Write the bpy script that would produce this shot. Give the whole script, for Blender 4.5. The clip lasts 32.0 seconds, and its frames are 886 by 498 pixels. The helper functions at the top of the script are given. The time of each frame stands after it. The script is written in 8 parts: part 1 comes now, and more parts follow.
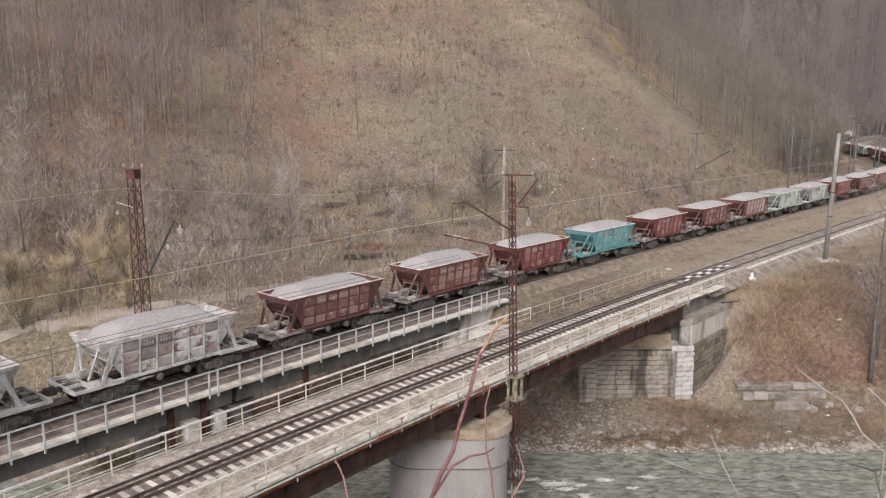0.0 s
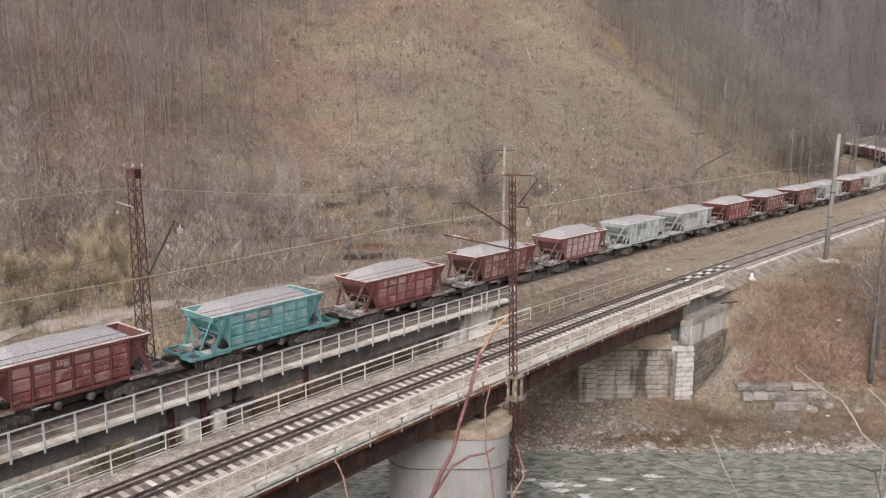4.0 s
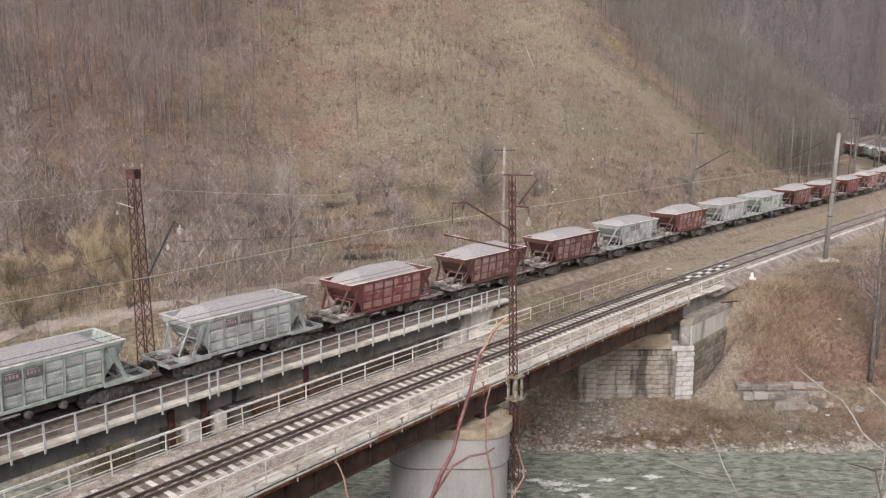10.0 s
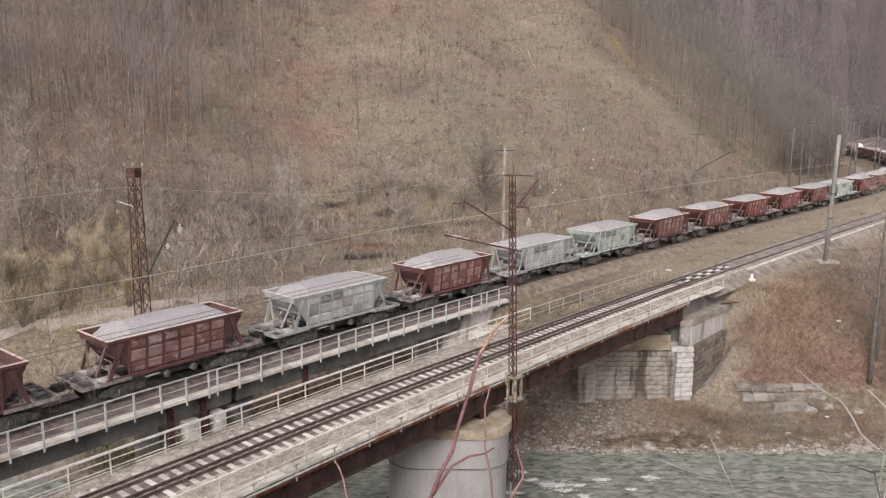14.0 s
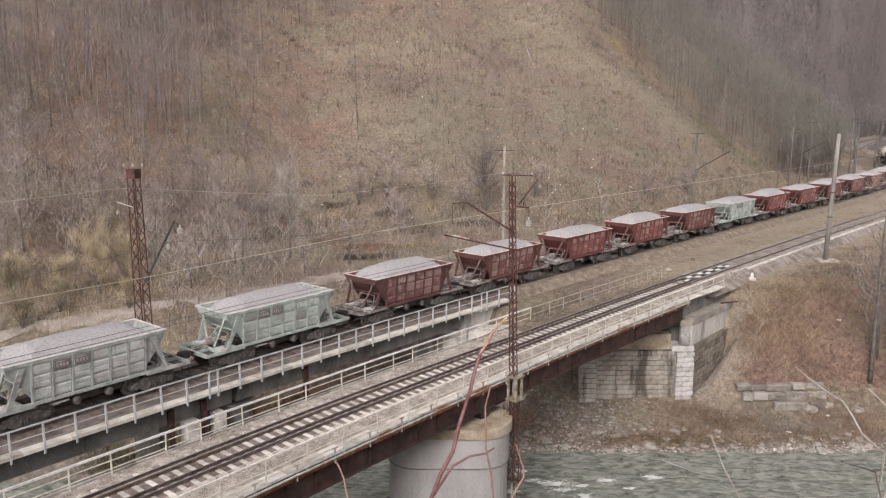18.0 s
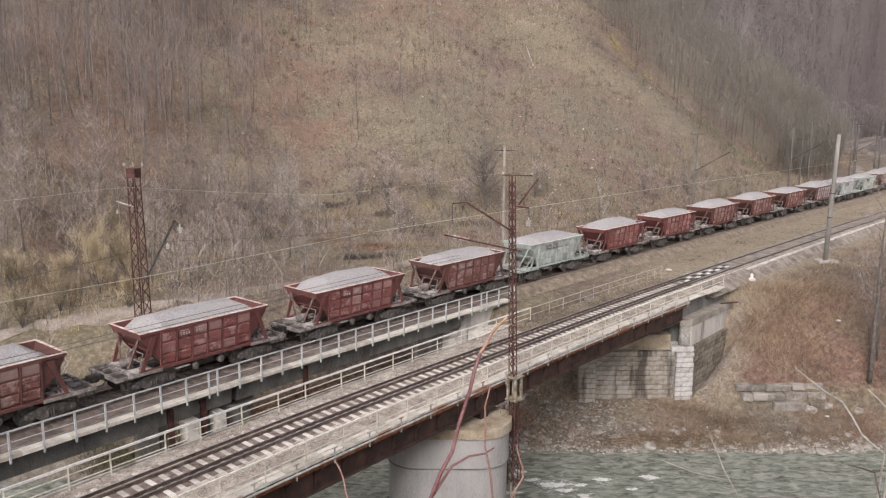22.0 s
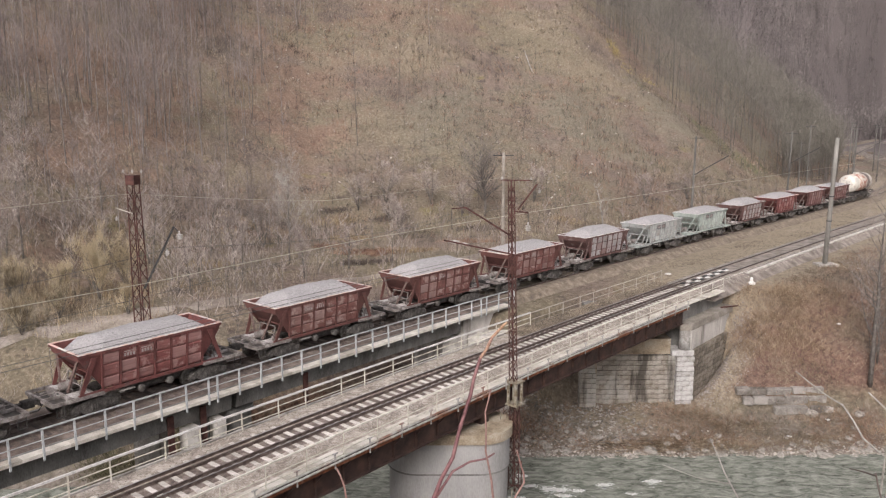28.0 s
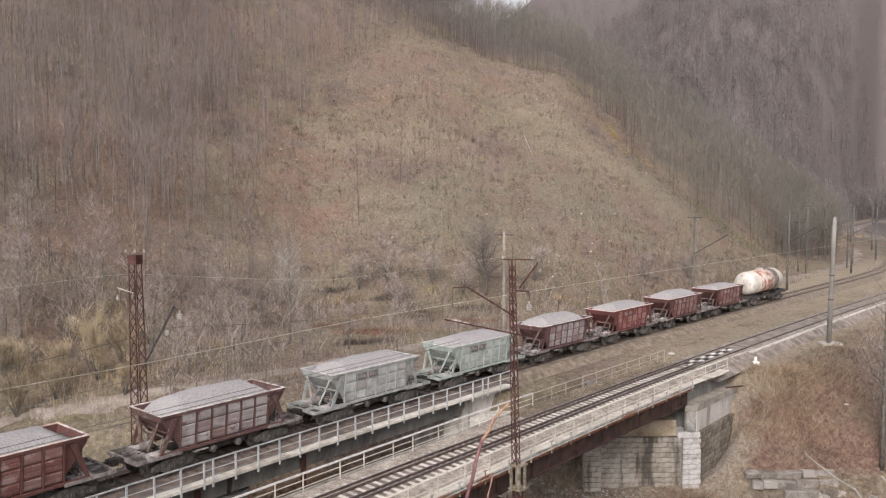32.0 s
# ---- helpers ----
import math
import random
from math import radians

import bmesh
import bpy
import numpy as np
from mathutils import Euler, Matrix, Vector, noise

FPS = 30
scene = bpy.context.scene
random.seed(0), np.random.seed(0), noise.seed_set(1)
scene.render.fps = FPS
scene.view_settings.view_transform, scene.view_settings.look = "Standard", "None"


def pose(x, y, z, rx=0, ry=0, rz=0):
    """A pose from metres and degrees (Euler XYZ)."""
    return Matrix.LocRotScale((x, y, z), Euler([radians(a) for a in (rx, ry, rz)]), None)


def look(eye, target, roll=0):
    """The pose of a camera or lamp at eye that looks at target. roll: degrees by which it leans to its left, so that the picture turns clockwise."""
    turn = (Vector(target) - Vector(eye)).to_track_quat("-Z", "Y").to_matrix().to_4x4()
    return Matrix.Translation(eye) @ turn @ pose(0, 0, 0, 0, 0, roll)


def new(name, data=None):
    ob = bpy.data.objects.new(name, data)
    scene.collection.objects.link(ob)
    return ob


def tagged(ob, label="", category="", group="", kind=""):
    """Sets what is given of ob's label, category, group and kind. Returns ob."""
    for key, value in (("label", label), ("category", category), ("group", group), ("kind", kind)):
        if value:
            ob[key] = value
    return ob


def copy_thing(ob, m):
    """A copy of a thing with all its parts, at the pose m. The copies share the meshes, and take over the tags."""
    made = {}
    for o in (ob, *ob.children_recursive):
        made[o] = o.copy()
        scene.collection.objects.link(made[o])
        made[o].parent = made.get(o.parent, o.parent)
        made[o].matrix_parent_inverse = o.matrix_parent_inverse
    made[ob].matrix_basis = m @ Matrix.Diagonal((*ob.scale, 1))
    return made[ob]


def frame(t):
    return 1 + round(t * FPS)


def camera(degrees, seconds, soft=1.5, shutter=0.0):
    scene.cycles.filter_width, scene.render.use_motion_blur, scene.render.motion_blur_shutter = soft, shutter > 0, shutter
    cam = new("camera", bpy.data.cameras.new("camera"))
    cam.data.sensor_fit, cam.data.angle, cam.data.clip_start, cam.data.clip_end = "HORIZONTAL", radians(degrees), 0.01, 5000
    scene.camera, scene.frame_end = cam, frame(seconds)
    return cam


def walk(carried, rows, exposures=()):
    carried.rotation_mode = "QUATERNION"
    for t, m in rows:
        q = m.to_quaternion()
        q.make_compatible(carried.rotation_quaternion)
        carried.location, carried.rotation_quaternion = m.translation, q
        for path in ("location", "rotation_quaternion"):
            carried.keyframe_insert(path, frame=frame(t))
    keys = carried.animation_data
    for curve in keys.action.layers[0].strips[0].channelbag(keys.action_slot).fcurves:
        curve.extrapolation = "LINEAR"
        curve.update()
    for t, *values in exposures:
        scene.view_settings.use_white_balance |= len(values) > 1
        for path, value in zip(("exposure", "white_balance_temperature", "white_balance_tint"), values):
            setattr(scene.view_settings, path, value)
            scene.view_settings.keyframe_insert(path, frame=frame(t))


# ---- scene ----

# ---- camera: it stands still on the bank, sways a little and tilts up at the end ----
EYE_Z = 13.33
cam = camera(60.29, 32.0, soft=1.2)
TURNS = (
    (0.0, 79.619, -0.095, 0.011), (0.5, 79.619, -0.160, 0.028), (1.0, 79.621, -0.190, 0.034), (2.0, 79.623, -0.242, 0.035),
    (2.5, 79.624, -0.243, 0.036), (3.0, 79.621, -0.220, 0.036), (3.5, 79.620, -0.183, 0.034), (4.5, 79.619, -0.140, 0.024),
    (5.5, 79.618, -0.107, 0.013), (6.0, 79.617, -0.064, 0.008), (6.5, 79.618, 0.045, -0.017), (7.0, 79.619, 0.150, -0.040),
    (7.5, 79.619, 0.228, -0.052), (8.0, 79.617, 0.295, -0.064), (8.5, 79.616, 0.300, -0.068), (9.0, 79.616, 0.178, -0.044),
    (9.5, 79.617, 0.045, -0.020), (10.0, 79.618, -0.063, 0.007), (10.5, 79.621, -0.148, 0.029), (11.0, 79.622, -0.190, 0.034),
    (12.0, 79.623, -0.262, 0.042), (13.0, 79.623, -0.296, 0.053), (14.5, 79.624, -0.301, 0.052), (15.5, 79.624, -0.265, 0.044),
    (16.5, 79.624, -0.217, 0.035), (17.5, 79.624, -0.175, 0.034), (18.5, 79.619, -0.102, 0.016), (19.5, 79.617, -0.080, 0.007),
    (20.0, 79.618, -0.113, 0.013), (20.5, 79.619, -0.172, 0.031), (21.5, 79.618, -0.229, 0.036), (22.5, 79.618, -0.254, 0.039),
    (23.5, 79.620, -0.280, 0.049), (24.5, 79.622, -0.294, 0.051), (25.5, 79.630, -0.295, 0.050), (26.5, 79.700, -0.160, 0.012),
    (27.5, 79.865, -0.010, -0.030), (28.0, 80.010, 0.035, -0.048), (28.5, 80.280, 0.070, -0.052), (29.0, 80.850, 0.088, -0.058),
    (29.5, 81.570, 0.125, -0.060), (30.0, 82.380, 0.150, -0.040), (30.5, 83.200, 0.158, -0.020), (31.0, 84.100, 0.130, 0.005),
    (31.5, 85.010, 0.130, 0.010), (32.0, 85.954, 0.110, 0.014),
)
walk(cam, [(t, pose(0, 0, EYE_Z, rx, ry, rz)) for t, rx, ry, rz in TURNS], [(0.0, 0.44, 6620, 15), (32.0, 0.44, 6620, 15)])

# ---- world, sun, exposure: a flat overcast day ----
world = bpy.data.worlds.new("world")
scene.world = world
world.use_nodes = True
wn = world.node_tree.nodes
sky = wn.new("ShaderNodeTexSky")
sky.sky_type, sky.sun_disc = "NISHITA", False
sky.sun_elevation, sky.sun_rotation = radians(36), radians(195)
sky.air_density, sky.dust_density, sky.ozone_density = 1.0, 4.0, 0.6
flat = wn.new("ShaderNodeHueSaturation")
flat.inputs["Saturation"].default_value = 0.18
world.node_tree.links.new(sky.outputs[0], flat.inputs["Color"])
world.node_tree.links.new(flat.outputs[0], wn["Background"].inputs[0])
wn["Background"].inputs[1].default_value = 0.15
sun = new("sun", bpy.data.lights.new("sun", "SUN"))
sun.data.energy, sun.data.angle, sun.data.color = 1.1, radians(25), (1.0, 0.97, 0.93)
sun.matrix_world = look((-15, -56, 42), (0, 0, 0))


# ---- materials ----
def ramp_mat(name, colours, scale=3.0, rough=0.85, metal=0.0, bump=0.3, fine=40.0, island=0.0, objrand=0.0, stretch=(1, 1, 1), detail=6.0, dist=0.02):
    """Coarse stains and fine grain between the given colours, with relief; island or objrand vary the tone from piece to piece."""
    m = bpy.data.materials.new(name)
    m.use_nodes = True
    nt = m.node_tree
    n, l = nt.nodes, nt.links
    b = n["Principled BSDF"]
    b.inputs["Roughness"].default_value = rough
    b.inputs["Metallic"].default_value = metal
    tc = n.new("ShaderNodeTexCoord")
    mp = n.new("ShaderNodeMapping")
    mp.inputs["Scale"].default_value = stretch
    l.new(tc.outputs["Object"], mp.inputs["Vector"])
    big = n.new("ShaderNodeTexNoise")
    big.inputs["Scale"].default_value, big.inputs["Detail"].default_value, big.inputs["Roughness"].default_value = scale, detail, 0.62
    l.new(mp.outputs[0], big.inputs["Vector"])
    small = n.new("ShaderNodeTexNoise")
    small.inputs["Scale"].default_value, small.inputs["Detail"].default_value = fine, 3.0
    l.new(mp.outputs[0], small.inputs["Vector"])
    mix = n.new("ShaderNodeMath")
    mix.operation = "MULTIPLY_ADD"
    l.new(small.outputs["Fac"], mix.inputs[0])
    mix.inputs[1].default_value = 0.45
    l.new(big.outputs["Fac"], mix.inputs[2])
    last = mix.outputs[0]
    shift = 0.225
    if island or objrand:
        src = n.new("ShaderNodeNewGeometry") if island else n.new("ShaderNodeObjectInfo")
        add = n.new("ShaderNodeMath")
        add.operation = "MULTIPLY_ADD"
        l.new(src.outputs["Random Per Island" if island else "Random"], add.inputs[0])
        add.inputs[1].default_value = island or objrand
        l.new(last, add.inputs[2])
        last = add.outputs[0]
        shift += (island or objrand) / 2
    cr = n.new("ShaderNodeValToRGB")
    k = len(colours)
    lo, hi = 0.30 + shift, 0.70 + shift
    while len(cr.color_ramp.elements) < k:
        cr.color_ramp.elements.new(0.5)
    sub = n.new("ShaderNodeMapRange")
    sub.inputs["From Min"].default_value, sub.inputs["From Max"].default_value = lo, hi
    l.new(last, sub.inputs["Value"])
    for i, c in enumerate(colours):
        cr.color_ramp.elements[i].position = i / max(1, k - 1)
        cr.color_ramp.elements[i].color = (*c, 1)
    l.new(sub.outputs[0], cr.inputs["Fac"])
    l.new(cr.outputs["Color"], b.inputs["Base Color"])
    if bump:
        bp = n.new("ShaderNodeBump")
        bp.inputs["Strength"].default_value, bp.inputs["Distance"].default_value = bump, dist
        l.new(mix.outputs[0], bp.inputs["Height"])
        l.new(bp.outputs[0], b.inputs["Normal"])
    return m


BALLAST = ramp_mat("ballast", [(0.16, 0.13, 0.108), (0.36, 0.308, 0.268), (0.57, 0.508, 0.46)], 2.0, 0.95, bump=0.9, fine=14.0, dist=0.06)
VERGE_SOIL = ramp_mat("verge_soil", [(0.11, 0.087, 0.066), (0.195, 0.157, 0.121), (0.30, 0.25, 0.198)], 1.6, 0.95, bump=0.6, fine=7.0, dist=0.04)
OLD_BALLAST = ramp_mat("old_ballast", [(0.07, 0.054, 0.046), (0.15, 0.115, 0.098), (0.265, 0.21, 0.182)], 1.5, 0.95, bump=0.9, fine=14.0, dist=0.06)
WORN_BALLAST = ramp_mat("worn_ballast", [(0.10, 0.085, 0.072), (0.225, 0.19, 0.165), (0.36, 0.315, 0.285)], 1.0, 0.95, bump=0.8, fine=12.0, dist=0.05)
PIER_GREY = ramp_mat("pier_concrete", [(0.28, 0.272, 0.265), (0.36, 0.35, 0.342), (0.43, 0.418, 0.405)], 0.7, 0.9, bump=0.15, fine=18.0, stretch=(1, 1, 0.3))
PIPE = ramp_mat("weathered_pipe", [(0.24, 0.225, 0.205), (0.40, 0.385, 0.36), (0.52, 0.50, 0.47)], 3.0, 0.75, 0.1, bump=0.1)
BLOCK = ramp_mat("bank_block", [(0.125, 0.108, 0.092), (0.215, 0.195, 0.175), (0.34, 0.312, 0.287)], 1.1, 0.95, bump=0.5, fine=9.0, objrand=0.3, dist=0.04)
CONCRETE = ramp_mat("concrete", [(0.27, 0.25, 0.23), (0.45, 0.42, 0.39), (0.58, 0.55, 0.51)], 0.9, 0.9, bump=0.25, fine=25.0, stretch=(1, 1, 0.4))
PALE_CONCRETE = ramp_mat("pale_concrete", [(0.34, 0.32, 0.29), (0.58, 0.55, 0.51), (0.70, 0.67, 0.63)], 1.3, 0.9, bump=0.25, fine=25.0)
DARK_CONCRETE = ramp_mat("dark_concrete", [(0.10, 0.095, 0.088), (0.19, 0.185, 0.175), (0.28, 0.275, 0.26)], 0.8, 0.9, bump=0.2, fine=20.0, stretch=(1, 1, 0.35))
SLEEPER = ramp_mat("sleeper_concrete", [(0.38, 0.35, 0.315), (0.57, 0.53, 0.49), (0.7, 0.66, 0.62)], 3.0, 0.9, bump=0.2, objrand=0.35)
SLAB = ramp_mat("walkway_slab", [(0.4, 0.36, 0.305), (0.58, 0.535, 0.475), (0.73, 0.69, 0.63)], 1.6, 0.9, bump=0.3, fine=22.0, objrand=0.28)
RAIL = ramp_mat("rail_steel", [(0.075, 0.056, 0.051), (0.155, 0.12, 0.108), (0.25, 0.205, 0.188)], 4.0, 0.55, 0.5, bump=0.1)
RAIL_TOP = ramp_mat("rail_head", [(0.28, 0.28, 0.29), (0.40, 0.40, 0.41)], 5.0, 0.35, 0.8, bump=0.05)
GIRDER = ramp_mat("girder_steel", [(0.028, 0.018, 0.016), (0.06, 0.035, 0.03), (0.11, 0.06, 0.045)], 1.2, 0.7, 0.2, bump=0.15)
RUST = ramp_mat("rust_orange", [(0.11, 0.045, 0.025), (0.28, 0.10, 0.05), (0.40, 0.20, 0.12)], 4.0, 0.9, 0.1, bump=0.3)
MAST_RUST = ramp_mat("mast_rust", [(0.035, 0.017, 0.014), (0.08, 0.032, 0.027), (0.14, 0.064, 0.053)], 3.0, 0.85, 0.2, bump=0.2)
CREAM = ramp_mat("cream_paint", [(0.36, 0.33, 0.27), (0.58, 0.55, 0.47), (0.70, 0.67, 0.60)], 5.0, 0.7, 0.0, bump=0.1)
GREY_PAINT = ramp_mat("grey_paint", [(0.30, 0.32, 0.33), (0.46, 0.48, 0.49), (0.56, 0.57, 0.57)], 5.0, 0.6, 0.1, bump=0.1)
GRAVEL = ramp_mat("gravel", [(0.22, 0.21, 0.212), (0.345, 0.33, 0.332), (0.47, 0.452, 0.45)], 12.0, 0.95, bump=0.9, fine=30.0, dist=0.05)
STEEL_DARK = ramp_mat("bogie_steel", [(0.018, 0.016, 0.015), (0.05, 0.045, 0.042), (0.11, 0.10, 0.095)], 5.0, 0.75, 0.2, bump=0.2)
BOGIE_STEEL = ramp_mat("dusty_bogie_steel", [(0.035, 0.032, 0.03), (0.095, 0.087, 0.08), (0.20, 0.185, 0.175)], 4.0, 0.8, 0.15, bump=0.2)
WHEEL = ramp_mat("wheel_steel", [(0.05, 0.045, 0.04), (0.12, 0.11, 0.10), (0.22, 0.21, 0.20)], 5.0, 0.6, 0.4, bump=0.1)
FRAME_STEEL = ramp_mat("end_frame_steel", [(0.10, 0.082, 0.075), (0.215, 0.19, 0.178), (0.44, 0.41, 0.395)], 3.0, 0.8, 0.1, bump=0.2)
PEBBLE = ramp_mat("pebbles", [(0.20, 0.172, 0.146), (0.36, 0.318, 0.278), (0.56, 0.508, 0.462)], 0.5, 0.95, bump=0.0, fine=3.0, island=0.6)
OLD_SLEEPER = ramp_mat("stained_sleeper", [(0.07, 0.054, 0.048), (0.12, 0.095, 0.084), (0.20, 0.165, 0.15)], 3.0, 0.9, bump=0.2, objrand=0.3)
DECK_STEEL = ramp_mat("platform_steel", [(0.17, 0.15, 0.14), (0.43, 0.405, 0.39), (0.64, 0.62, 0.61)], 3.0, 0.8, 0.1, bump=0.2)
WHITE = ramp_mat("white_paint", [(0.60, 0.58, 0.56), (0.80, 0.79, 0.77)], 4.0, 0.7, bump=0.1)
BLACK = ramp_mat("black_paint", [(0.02, 0.02, 0.02), (0.05, 0.05, 0.05)], 4.0, 0.7, bump=0.1)
MASONRY = ramp_mat("masonry", [(0.16, 0.135, 0.108), (0.26, 0.23, 0.195), (0.38, 0.345, 0.305)], 1.2, 0.95, bump=0.7, fine=7.0, objrand=0.18, dist=0.06)
WHITE_STONE = ramp_mat("whitewashed_stone", [(0.24, 0.222, 0.205), (0.40, 0.385, 0.37), (0.54, 0.53, 0.515)], 1.2, 0.95, bump=0.6, fine=9.0, objrand=0.2, dist=0.05)
# darker copy of the masonry: the flank's shade and staining in the colour
WING_STONE = ramp_mat("shaded_wing_stone", [(0.075, 0.062, 0.047), (0.15, 0.126, 0.10), (0.26, 0.226, 0.188)], 1.2, 0.95, bump=0.7, fine=7.0, objrand=0.25, dist=0.06)
MORTAR = ramp_mat("mortar", [(0.15, 0.128, 0.105), (0.235, 0.205, 0.175), (0.32, 0.29, 0.255)], 1.2, 0.95, bump=0.5)
ROCK = ramp_mat("rock", [(0.11, 0.096, 0.082), (0.235, 0.212, 0.184), (0.40, 0.368, 0.332)], 2.0, 0.95, bump=0.8, fine=8.0, island=0.3, dist=0.05)
BARK = ramp_mat("bark", [(0.085, 0.072, 0.063), (0.145, 0.128, 0.115), (0.22, 0.20, 0.185)], 3.0, 0.95, bump=0.4, island=0.3)
PALE_BARK = ramp_mat("pale_bark", [(0.20, 0.185, 0.165), (0.34, 0.32, 0.29), (0.48, 0.45, 0.42)], 2.0, 0.95, bump=0.3, island=0.3)
TWIG = ramp_mat("twigs", [(0.18, 0.148, 0.13), (0.305, 0.255, 0.228), (0.44, 0.378, 0.34)], 0.05, 0.95, bump=0.0, island=0.5, fine=0.6)
# far wood tones: grey-purple, with the distance haze in the colour
FAR_TWIG = ramp_mat("far_twigs", [(0.092, 0.08, 0.077), (0.158, 0.138, 0.132), (0.245, 0.217, 0.205)], 0.018, 0.95, bump=0.0, island=0.45, fine=0.12)
FAR_TRUNK = ramp_mat("far_trunks", [(0.11, 0.094, 0.092), (0.16, 0.14, 0.136), (0.22, 0.197, 0.192)], 0.03, 0.95, bump=0.0, island=0.5, fine=0.5)
STRAW = ramp_mat("dry_grass", [(0.105, 0.077, 0.049), (0.255, 0.205, 0.138), (0.47, 0.395, 0.282)], 0.22, 0.95, bump=0.0, island=0.5, fine=0.7)
BRUSH = ramp_mat("brushwood", [(0.045, 0.034, 0.027), (0.155, 0.124, 0.093), (0.42, 0.35, 0.265)], 0.22, 0.95, bump=0.0, island=0.5, fine=0.5)
RED_BRUSH = ramp_mat("red_brushwood", [(0.12, 0.062, 0.042), (0.265, 0.152, 0.104), (0.42, 0.275, 0.2)], 0.22, 0.95, bump=0.0, island=0.5, fine=0.5)
THIN_CANE = ramp_mat("pink_cane", [(0.13, 0.066, 0.056), (0.22, 0.122, 0.105), (0.32, 0.20, 0.17)], 9.0, 0.6, bump=0.2, fine=60.0)
CANE = ramp_mat("red_cane", [(0.075, 0.03, 0.033), (0.15, 0.064, 0.067), (0.23, 0.118, 0.115)], 9.0, 0.6, bump=0.2, fine=60.0)
CANE_TAN = ramp_mat("tan_cane", [(0.28, 0.16, 0.09), (0.42, 0.26, 0.15), (0.52, 0.36, 0.24)], 9.0, 0.7, bump=0.2, fine=60.0)
GLASSY = ramp_mat("porcelain", [(0.24, 0.22, 0.20), (0.55, 0.53, 0.50)], 5.0, 0.45, bump=0.0)


def stain(m, colour, scale, lo, hi, most=0.8, shift=0.0, drip=0.16):
    """Washes of another tone that run down a surface, by place in the world."""
    n, l = m.node_tree.nodes, m.node_tree.links
    b = n["Principled BSDF"]
    base = b.inputs["Base Color"].links[0].from_socket
    geo = n.new("ShaderNodeNewGeometry")
    mp = n.new("ShaderNodeMapping")
    mp.inputs["Scale"].default_value = (1, 1, drip)
    mp.inputs["Location"].default_value = (shift, shift * 0.7, shift * 0.3)
    l.new(geo.outputs["Position"], mp.inputs["Vector"])
    t = n.new("ShaderNodeTexNoise")
    t.inputs["Scale"].default_value, t.inputs["Detail"].default_value, t.inputs["Roughness"].default_value = scale, 5.0, 0.6
    l.new(mp.outputs[0], t.inputs["Vector"])
    r = n.new("ShaderNodeMapRange")
    r.inputs["From Min"].default_value, r.inputs["From Max"].default_value, r.inputs["To Max"].default_value = lo, hi, most
    l.new(t.outputs["Fac"], r.inputs["Value"])
    x = n.new("ShaderNodeMix")
    x.data_type = "RGBA"
    l.new(r.outputs[0], x.inputs["Factor"])
    l.new(base, x.inputs[6])
    x.inputs[7].default_value = (*colour, 1)
    l.new(x.outputs[2], b.inputs["Base Color"])


stain(MASONRY, (0.40, 0.385, 0.36), 0.55, 0.50, 0.62, 0.65, 21.0, 0.45)
stain(MASONRY, (0.05, 0.042, 0.035), 0.75, 0.57, 0.66, 0.85)
stain(MASONRY, (0.30, 0.19, 0.10), 0.9, 0.58, 0.68, 0.6, 7.0)
stain(WHITE_STONE, (0.20, 0.17, 0.13), 1.1, 0.58, 0.70, 0.6, 3.0)
stain(CONCRETE, (0.13, 0.11, 0.09), 0.9, 0.54, 0.68, 0.7, 1.0)
stain(CONCRETE, (0.36, 0.26, 0.15), 0.7, 0.60, 0.72, 0.5, 9.0)
stain(PALE_CONCRETE, (0.20, 0.17, 0.14), 0.9, 0.56, 0.70, 0.6, 4.0)
stain(DARK_CONCRETE, (0.07, 0.055, 0.045), 0.5, 0.52, 0.70, 0.5, 5.0, 0.5)
stain(DARK_CONCRETE, (0.24, 0.22, 0.20), 0.5, 0.56, 0.72, 0.35, 12.0, 0.6)
stain(PIPE, (0.24, 0.095, 0.05), 0.7, 0.53, 0.64, 0.8, 6.0, 1.0)
stain(PIER_GREY, (0.22, 0.195, 0.16), 0.8, 0.58, 0.72, 0.55, 2.0, 0.12)


